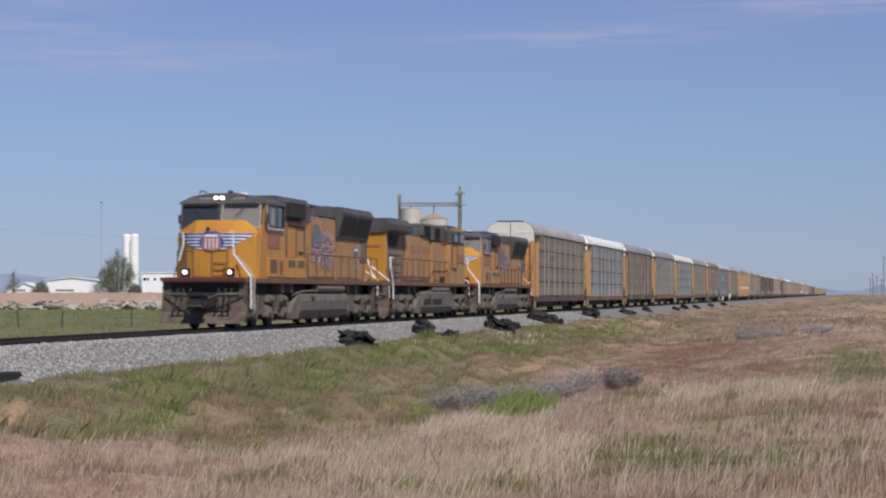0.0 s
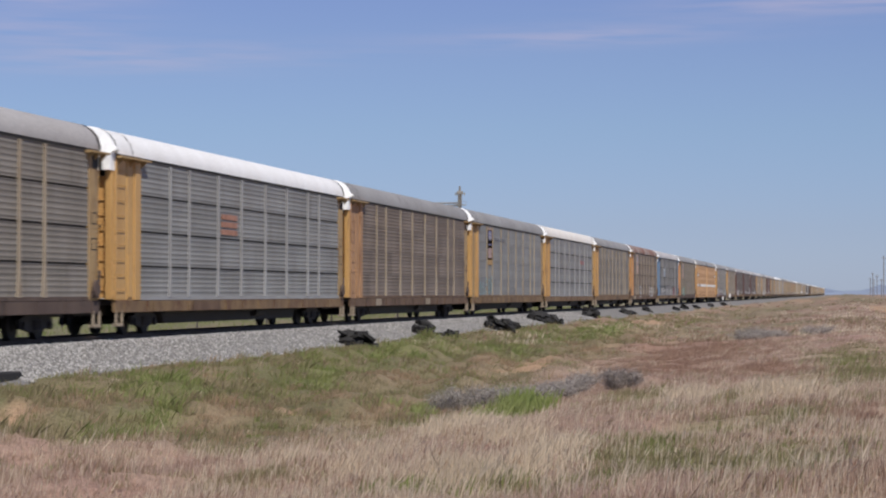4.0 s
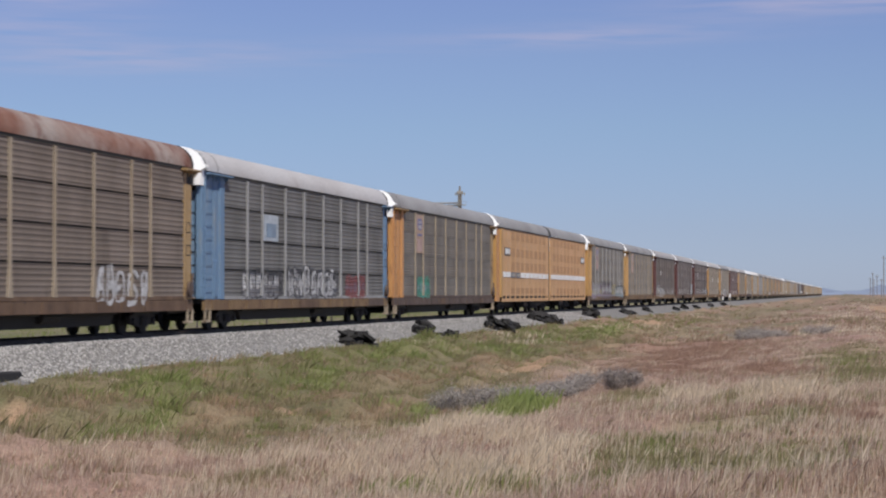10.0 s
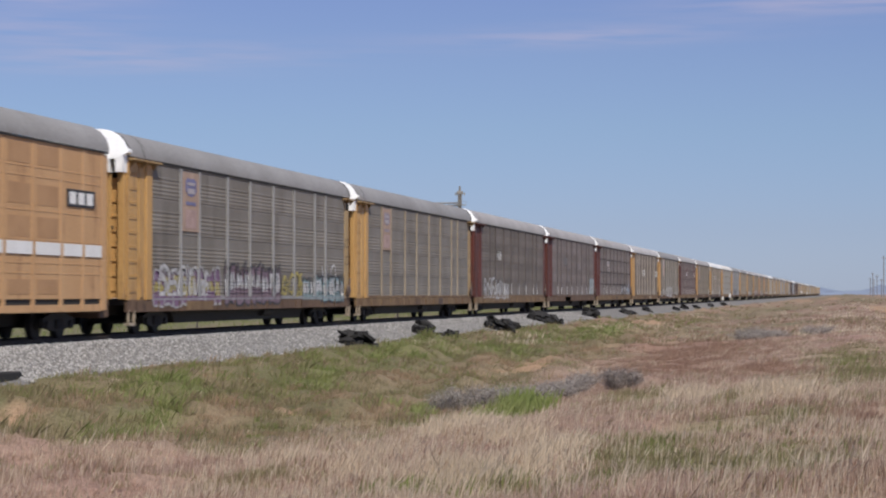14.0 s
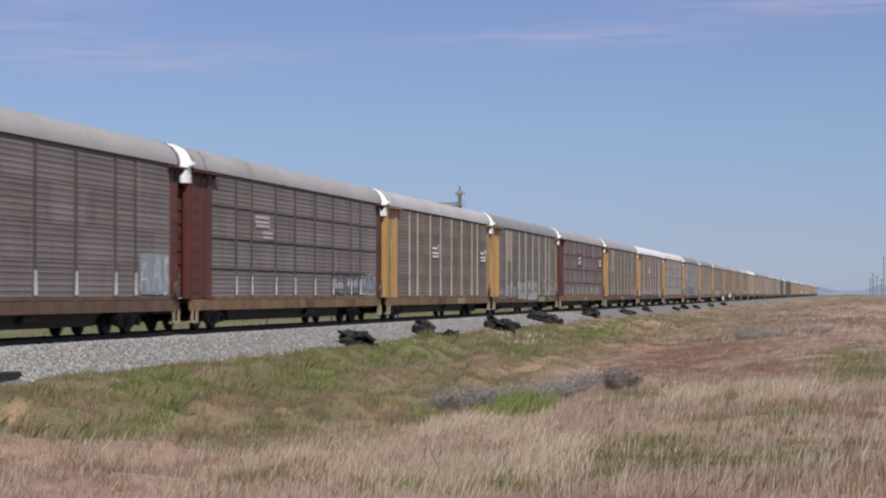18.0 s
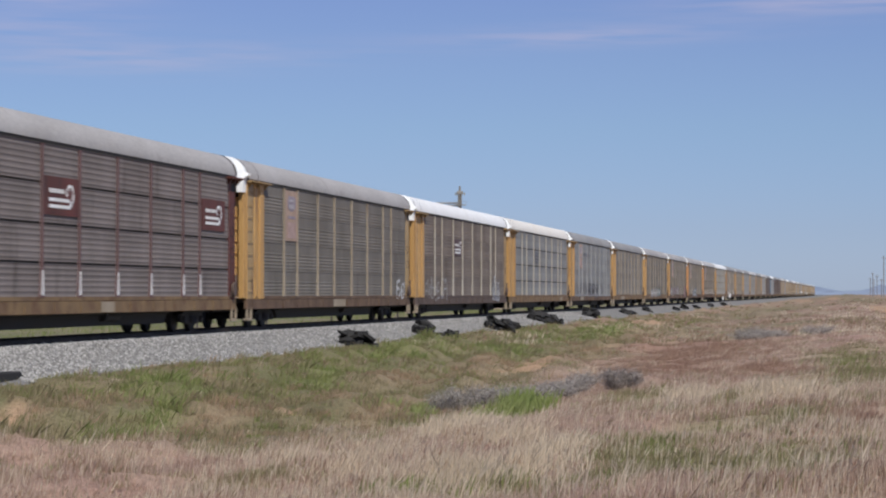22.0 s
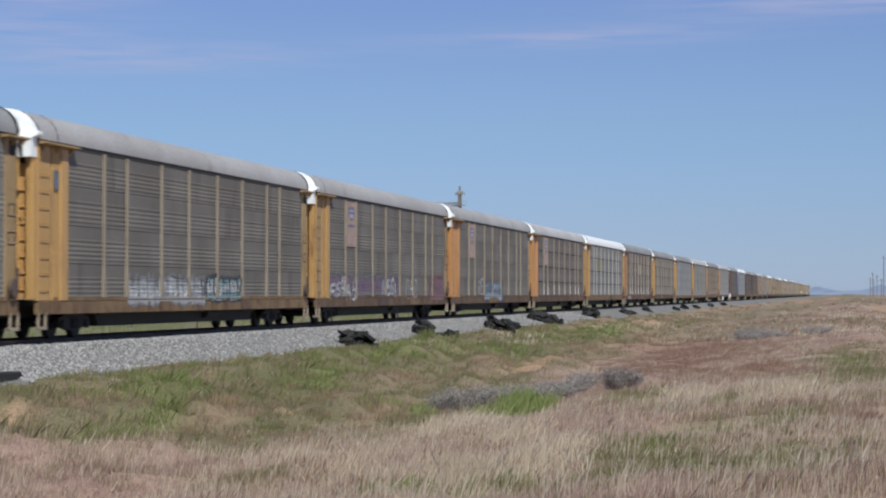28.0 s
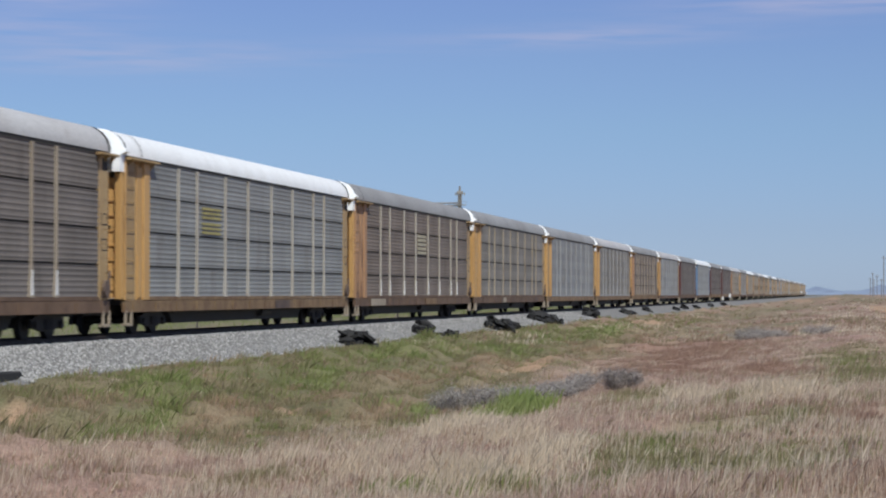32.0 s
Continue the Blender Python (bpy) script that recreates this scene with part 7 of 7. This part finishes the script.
def shrub(x, y, w, h, seed, full=1.0, material=SAGE, label="low grey sagebrush with dense twiggy crown"):
    """A low bush: forked stems with many small leaf flakes in clumps."""
    r = random.Random(seed)
    z = float(ground_z(np.array([x]), np.array([y]))[0])
    root = thing("sagebrush", label, "shrub", "sagebrush in the field", (x, y, z))
    st, lf = B(), B()
    foot = [st.verts.new((0.03 * math.cos(q * 2.1), 0.03 * math.sin(q * 2.1), -0.03)) for q in range(3)]
    for k in range(15):
        a = r.uniform(0, 6.28)
        e = Vector((math.cos(a) * w * r.uniform(0.2, 0.95), math.sin(a) * w * r.uniform(0.2, 0.7), h * r.uniform(0.5, 1.0)))
        mid = e * 0.5 + Vector((0, 0, h * 0.05))
        ring = [st.verts.new(mid + Vector((0.012 * math.cos(q * 2.1), 0.012 * math.sin(q * 2.1), 0))) for q in range(3)]
        tip = st.verts.new(e)
        for q in range(3):
            st.faces.new((foot[q], foot[(q + 1) % 3], ring[(q + 1) % 3], ring[q]))
            st.faces.new((ring[q], ring[(q + 1) % 3], tip))
        for q in range(int((240 if w < 1 else 420) * full)):
            c = e * r.uniform(0.35, 1.08) + Vector((r.gauss(0, 0.09 + 0.1 * (w > 1)), r.gauss(0, 0.09 + 0.1 * (w > 1)), r.gauss(0, 0.06)))
            if c.z < 0.02:
                continue
            d, u = Vector((r.gauss(0, 1), r.gauss(0, 1), r.gauss(0, 1))).normalized(), Vector((r.gauss(0, 1), r.gauss(0, 1), r.gauss(0.8, 1))).normalized()
            vs = [lf.verts.new(c + d * (0.01 if w < 1 else 0.016)), lf.verts.new(c - d * (0.01 if w < 1 else 0.016)), lf.verts.new(c + u * 0.055)]
            lf.faces.new(vs)
    part("stem", st, WOOD, root)
    part("crown", lf, material, root)


SHRUBS = [(43.3, -13.5, 0.45, 0.5, 0.8), (43.0, -13.85, 0.5, 0.56, 0.8), (43.2, -14.2, 0.5, 0.5, 0.7), (43.6, -14.6, 0.45, 0.4, 0.6), (44.3, -14.0, 0.5, 0.5, 0.7), (45.4, -15.1, 0.55, 0.34, 0.6), (46.0, -15.6, 0.5, 0.32, 0.6), (45.2, -14.6, 0.55, 0.36, 0.6),
          (46.6, -15.2, 0.55, 0.32, 0.6), (47.2, -15.7, 0.5, 0.3, 0.6), (48.0, -16.5, 0.42, 0.44, 1.2), (48.3, -16.75, 0.36, 0.36, 1.0), (46.8, -14.6, 0.6, 0.32, 0.6), (48.5, -15.2, 0.6, 0.3, 0.6), (50.0, -15.6, 0.6, 0.3, 0.6),
          (94.5, -17.1, 1.0, 0.42, 0.5), (93, -17.6, 1.1, 0.52, 0.6), (95, -18.2, 1.1, 0.42, 0.5), (94, -18.7, 0.9, 0.34, 0.4), (96, -19.9, 0.9, 0.4, 0.5), (94, -20.4, 0.9, 0.38, 0.5)]
for k, (sx, sy, sw, sh, sf) in enumerate(SHRUBS):
    if sf >= 1.0:
        shrub(sx, sy, sw, sh, 200 + k, sf, SAGE_DARK, "round grey-brown sagebrush above the dry grass")
    else:
        shrub(sx, sy, sw, sh, 200 + k, sf)


# ---- beyond the track ----
def site(depth, across):
    """A place by its distance ahead of the viewpoint and to the right of its axis."""
    return Vector((EYE.x + depth * math.cos(TURN) + across * math.sin(TURN), EYE.y + depth * math.sin(TURN) - across * math.cos(TURN), -1.0))


def facing(ob, place, turn=0.0):
    ob.location = place
    ob.rotation_euler = (0, 0, TURN + turn)
    return ob


def fence():
    f = thing("wire_fence", "weathered wooden posts with sagging wire along the field", "fence")
    pts = [site(133, a) for a in (-39.5, -35.3, -31.0, -26.4, -23.7, -19.4, -15.3, -11.0, -6.9, -2.8)]
    r = random.Random(3)
    for p in pts:
        b = rod(B(), (0, 0, -0.2), (r.uniform(-0.08, 0.08), r.uniform(-0.08, 0.08), 1.12), 0.06, 7)
        part("post", b, WOOD, f, at=p)
    for z in (0.5, 0.95):
        wires = B()
        for a, b in zip(pts, pts[1:]):
            rod(wires, a + Vector((0, 0, z)), b + Vector((0, 0, z)), 0.008, 4)
        part("wire", wires, STEELWORK, f)


fence()


def rubble_bank():
    """A long bank of dumped pinkish soil with broken concrete along its foot."""
    r = np.random.RandomState(6)
    xs, ys = np.linspace(-90, 8, 99), np.linspace(0, 16, 17)
    X, Y = np.meshgrid(xs, ys, indexing="ij")
    Z = 2.25 * smoothstep(0, 6.5, Y + 0.8 * lump(X, Y, 9, 2)) + 0.12 * lump(X, Y, 3, 4) * smoothstep(0, 2, Y) - 0.05
    Z = Z * (1 - smoothstep(12, 16, Y) * 0.9)
    i = np.arange(X.size).reshape(X.shape)
    q = np.stack([i[:-1, :-1], i[1:, :-1], i[1:, 1:], i[:-1, 1:]], -1).reshape(-1, 4)
    me = bpy.data.meshes.new("soil_bank")
    me.from_pydata(np.stack([X, Y, Z], -1).reshape(-1, 3).tolist(), [], q.tolist())
    me.materials.append(SOIL)
    bank = tagged(new("soil_bank", me), "long bank of dumped pinkish soil", "earth bank", kind="structure")
    facing(bank, site(284, 0), -math.pi / 2)
    rr = random.Random(8)
    for k in range(150):
        x = rr.uniform(-72, -34)
        w, h, d = rr.uniform(0.25, 1.1), rr.uniform(0.07, 0.26), rr.uniform(0.2, 0.6)
        b = box(B(), -w, w, -d, d, -h, h, 0.04)
        for v in b.verts:
            v.co += Vector((rr.uniform(-0.2, 0.2), rr.uniform(-0.2, 0.2), rr.uniform(-0.12, 0.12)))
        y = rr.uniform(-0.6, 2.2) if k % 4 else rr.uniform(1.5, 4.0)
        o = part("concrete_slab", b, RUBBLE if rr.random() < 0.85 else FRAME_GREY)
        tagged(o, "broken slab of pale concrete on the soil bank", "rubble", "rubble on the bank")
        p = site(284 + y, x)
        o.matrix_world = Matrix.Translation(p + Vector((0, 0, 0.12 + 2.0 * max(0, min(1, y / 6)) ** 1.5))) @ pose(0, 0, 0, rr.uniform(-25, 25), rr.uniform(-20, 20), rr.uniform(0, 180))


rubble_bank()


def shed(depth, across, w, d, h, ridge, windows=0):
    """A white farm shed: walls, pitched roof and openings."""
    s = thing("farm_shed", "white-walled farm shed with a shallow pitched roof", "shed", "farm buildings beyond the bank")
    part("wall", prism(B(), [(-w / 2, -1), (w / 2, -1), (w / 2, h), (0, h + ridge - 0.15), (-w / 2, h)], 0, d), CONCRETE, s)
    for sg in (-1, 1):
        part("roof", prism(B(), [(0, h + ridge), (sg * (w / 2 + 0.4), h - 0.1), (sg * (w / 2 + 0.4), h - 0.3), (0, h + ridge - 0.2)], -0.4, d + 0.4), WHITE, s)
    part("door", box(B(), -0.08, -0.002, -w * 0.04, w * 0.32, 2.9, 3.5), STEELWORK, s)
    for k in range(windows):
        y = -w / 2 + (k + 0.7) * w / (windows + 0.6)
        part("window", box(B(), -0.06, -0.004, y - 0.5, y + 0.5, h * 0.55, h * 0.8), GLASS, s)
    facing(s, site(depth, across))
    return s


# outline axis: y runs to the left of the viewpoint's axis
shed(690, -135.2, 11.5, 14, 3.2, 2.6)
shed(690, -119.8, 16.4, 20, 6.6, 0.9)
b_ = thing("farm_office", "long white two-storey farm building with dark windows", "building", "farm buildings beyond the bank")
part("wall", box(B(), 0, 12, -9, 9, -1, 9.0), CONCRETE, b_)
part("roof", box(B(), -0.3, 12.3, -9.3, 9.3, 9.0, 9.3, 0.05), WHITE, b_)
for y_, w_ in ((8.0, 0.5), (6.9, 0.3), (4.6, 0.35), (2.4, 0.4), (1.5, 0.3), (-1.4, 0.4), (-3.8, 0.4)):
    part("window", box(B(), -0.06, -0.004, y_ - w_, y_ + w_, 6.5, 7.5), GLASS, b_)
facing(b_, site(720, -92.5))
silo = thing("silo", "pair of tall white grain silos with domed caps", "silo")
for yy in (-1.35, 1.35):
    c_ = rod(B(), (0, yy, -1), (0, yy, 21.6), 1.36, 20)
    bmesh.ops.create_uvsphere(c_, u_segments=16, v_segments=8, radius=1.34, matrix=Matrix.Translation((0, yy, 21.6)) @ Matrix.Diagonal((1, 1, 0.5, 1)))
    part("cylinder", c_, CONCRETE, silo, smooth=False)
part("ladder", rod(rod(B(), (-1.4, -0.2, 0), (-1.4, -0.2, 20), 0.06, 5), (-1.4, 0.2, 0), (-1.4, 0.2, 20), 0.06, 5), STEELWORK, silo)
facing(silo, site(720, -105.3))


def elevator():
    """Grain handling plant: two leg towers with a bridge over steel bins."""
    e = thing("grain_elevator", "steel grain elevator with two leg towers, a bridge and bins", "grain elevator")

    def tower(y, h, w, name):
        bm = B()
        for a in (-w, w):
            for b in (-w, w):
                rod(bm, (a, y + b, -1), (a, y + b, h), 0.13, 5)
        for k in range(int(h / 2.4)):
            z = k * 2.4
            s = 1 if k % 2 else -1
            for a in (-w, w):
                rod(bm, (a, y - s * w, z), (a, y + s * w, z + 2.4), 0.06, 4)
                rod(bm, (a, y - w, z), (a, y + w, z), 0.06, 4)
        rod(bm, (0, y, 0), (0, y, h), 0.42, 8)
        return part(name, bm, STEELWORK, e)
    t = tower(-9.9, 34.2, 0.55, "leg_tower")
    hd = box(B(), -0.7, 0.7, -11.0, -8.9, 33.4, 34.5, 0.1)
    rod(hd, (0, -9.9, 34.4), (0, -9.9, 36.0), 0.35, 8)
    for y0 in (-11.4, -8.6):
        box(hd, -0.3, 0.3, y0 - 0.25, y0 + 0.25, 33.2, 34.0)
    part("leg_head", hd, STEELWORK, e)
    plat = box(B(), -0.9, 0.9, -12.0, -8.0, 30.0, 30.2)
    for y0 in (-12, -11, -10, -9, -8):
        rod(plat, (-0.9, y0, 30.2), (-0.9, y0, 31.3), 0.04, 4)
    rod(plat, (-0.9, -12, 31.3), (-0.9, -8, 31.3), 0.04, 4)
    part("platform", plat, STEELWORK, e)
    tower(9.9, 32.2, 0.4, "leg_tower")
    part("leg_head", box(B(), -0.5, 0.5, 9.3, 10.5, 31.8, 33.4, 0.1), STEELWORK, e)
    br = B()
    for z in (29.9, 30.7):
        for a in (-0.5, 0.5):
            rod(br, (a, -9.9, z), (a, 9.9, z), 0.2, 6)
    for k in range(14):
        y0 = -9.1 + k * 1.4
        rod(br, (-0.5, y0, 29.9), (-0.5, y0 + 0.7, 30.7), 0.05, 4)
        rod(br, (-0.5, y0 + 0.7, 30.7), (-0.5, y0 + 1.4, 29.9), 0.05, 4)
    part("bridge", br, STEELWORK, e)

    def bin_(y, r, h, cone):
        bm = rod(B(), (0, y, -1), (0, y, h), r, 24)
        for k in range(int(h / 1.2)):
            rod(bm, (0, y, k * 1.2), (0, y, k * 1.2 + 0.1), r + 0.05, 24)
        b = part("bin", bm, TANK, e)
        c = B()
        bmesh.ops.create_cone(c, cap_ends=True, segments=24, radius1=r + 0.1, radius2=0.35, depth=cone, matrix=Matrix.Translation((0, y, h + cone / 2)))
        part("bin_roof", c, TANK if cone < 1 else SOIL, b)
        rod_ = rod(B(), (0, y, h), (0, y, 30.2), 0.2, 6)
        part("spout", rod_, STEELWORK, b)
    bin_(6.2, 3.5, 28.9, 0.4)
    bin_(-1.4, 4.6, 25.6, 1.9)
    facing(e, site(700, -4.4))
    e.scale = (1, 1, 1.036)


elevator()


def leafy_tree(depth, across, h, w, seed, label, bare=False):
    """A tree: tapered trunk, limbs, and a crown of many leaf flakes in uneven clumps."""
    r = random.Random(seed)
    root = thing("tree", label, "tree")
    tr = B()
    bmesh.ops.create_cone(tr, cap_ends=True, segments=8, radius1=0.3, radius2=0.12, depth=h * 0.7, matrix=Matrix.Translation((0, 0, h * 0.35)))
    part("trunk", tr, WOOD, root)
    limb, lf = B(), B()
    stems = [(0.0, 1.0)] if bare or h < 8 else [(q * w * 0.36, f) for q, f in ((-2.1, 0.72), (-1.25, 0.86), (-0.2, 1.0), (0.75, 0.93), (1.6, 0.8), (2.3, 0.6))]
    for off, tall in stems[1:]:
        rod(limb, (0, 0, h * 0.06), (off * 0.3, off, h * tall * 0.8), 0.1, 5)
    for k in range(46 if bare else 130):
        off, tall = stems[k % len(stems)]
        z = h * tall * r.uniform(0.12, 0.97)
        wide = (w if len(stems) == 1 else w * 0.36) * (0.6 + 0.4 * math.sin(3.0 * (z / h / tall) ** 0.8)) * (0.5 if z > h * tall * 0.86 else 1)
        a = r.uniform(0, 6.28)
        e = Vector((math.cos(a) * wide * r.uniform(0.3, 1), off + math.sin(a) * wide * r.uniform(0.3, 1), z))
        rod(limb, (0, off * 0.7, max(0.5, z - h * 0.2)), e, 0.06, 4)
        for q in range(8 if bare else 70):
            c = e + Vector((r.gauss(0, 0.5), r.gauss(0, 0.45), r.gauss(0, 0.7)))
            d, u = Vector((r.gauss(0, 1), r.gauss(0, 1), r.gauss(0, 1))).normalized() * 0.14, Vector((r.gauss(0, 1), r.gauss(0, 1), r.gauss(0, 1))).normalized() * 0.34
            lf.faces.new([lf.verts.new(c + d), lf.verts.new(c - d), lf.verts.new(c + u)])
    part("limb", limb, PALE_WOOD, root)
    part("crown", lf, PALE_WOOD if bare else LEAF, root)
    facing(root, site(depth, across))


leafy_tree(640, -97.6, 15.4, 5.0, 5, "tall grey-green poplar beside the white silos")
leafy_tree(660, -95.3, 4.2, 1.8, 6, "small grey-green tree near the farm buildings")
leafy_tree(650, -133.5 + 11, 4.5, 2.4, 7, "dark low tree between the sheds")
leafy_tree(650, -130.5, 9.2, 2.0, 8, "thin pale bare tree behind the shed", True)
leafy_tree(760, -135.5 - 17, 5.0, 3.0, 9, "dark low tree beyond the bank")
leafy_tree(690, -112.0, 6.0, 2.2, 10, "small grey tree behind the shed", True)


def utility_pole(depth, across, h, arms=1):
    p = thing("utility_pole", "wooden utility pole with crossarm, haze in its pale tone", "utility pole", "utility poles on the plain")
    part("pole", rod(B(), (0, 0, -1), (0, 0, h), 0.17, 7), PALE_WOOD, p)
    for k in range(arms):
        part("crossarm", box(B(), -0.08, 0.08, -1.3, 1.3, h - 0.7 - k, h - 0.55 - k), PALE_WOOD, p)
    facing(p, site(depth, across), 0.6)


for d_, a_, h_ in ((900, 181.0, 11.0), (960, 195.0, 10.5), (760, 156.8, 15.5), (840, 172.4, 8.0), (1050, 210.0, 10.0), (1150, 232.0, 10.0)):
    utility_pole(d_, a_, h_, 1)
mast_ = thing("radio_mast", "slender grey steel radio mast", "mast")
part("mast", rod(B(), (0, 0, -1), (0, 0, 24.2), 0.045, 6), STEELWORK, mast_)
part("lamp_head", box(B(), -0.2, 0.2, -0.3, 0.3, 24.2, 24.5, 0.03), STEELWORK, mast_)
facing(mast_, site(520, -83.2))


def power_line():
    w = thing("power_line", "thin sagging power wires between two wooden poles", "power line")
    a, b = site(330, -95), site(420, -30)
    for p, h in ((a, 14.2), (b, 11.9)):
        part("pole", rod(B(), (0, 0, -1), (0, 0, h), 0.15, 7), WOOD, w, at=p)
    bm = B()
    pts = [a.lerp(b, t / 12) + Vector((0, 0, 14.0 - 2.3 * (t / 12) - 0.4 * math.sin(3.14 * t / 12))) for t in range(13)]
    rail_run(bm, pts, 0.012)
    part("wire", bm, STEELWORK, w)


power_line()


def marker(x, y, h, wide):
    p = thing("marker_post", "white trackside marker post on the ballast edge", "marker post", "marker posts of the track", (x, y, -0.75))
    part("post", box(B(), -0.05, 0.05, -0.05, 0.05, 0, h, 0.01), STEELWORK, p)
    part("sign_blade", box(B(), -0.03, 0.03, -wide, wide, h, h + 0.55, 0.01), WHITE, p)


marker(330, -3.6, 1.3, 0.14)
marker(322, -3.0, 0.9, 0.1)
marker(760, -5.0, 2.2, 0.16)
marker(800, -6.0, 1.6, 0.14)


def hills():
    """Low ridges on the horizon, far out on the plain; their colour carries the blue haze."""
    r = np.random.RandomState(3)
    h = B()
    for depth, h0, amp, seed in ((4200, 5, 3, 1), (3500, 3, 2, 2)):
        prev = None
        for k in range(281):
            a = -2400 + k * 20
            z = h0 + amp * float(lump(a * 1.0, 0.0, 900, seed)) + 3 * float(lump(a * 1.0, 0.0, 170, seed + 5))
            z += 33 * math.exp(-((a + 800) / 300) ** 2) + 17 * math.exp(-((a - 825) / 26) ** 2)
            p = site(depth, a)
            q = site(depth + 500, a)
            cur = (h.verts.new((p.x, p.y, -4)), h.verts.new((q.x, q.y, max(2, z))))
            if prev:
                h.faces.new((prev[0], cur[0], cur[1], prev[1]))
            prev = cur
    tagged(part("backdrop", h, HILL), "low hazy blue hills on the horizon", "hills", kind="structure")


hills()


# ---- movement ----
SPEED, SLOWING = 27.327, 0.00556


def run(t):
    return SPEED * t - SLOWING * t * t


def motions():
    times = list(range(0, 33, 2))
    for v in LOCOS + CARS:
        walk(v, [(t, pose(v["u"] - run(t), 0, 0)) for t in times])


motions()
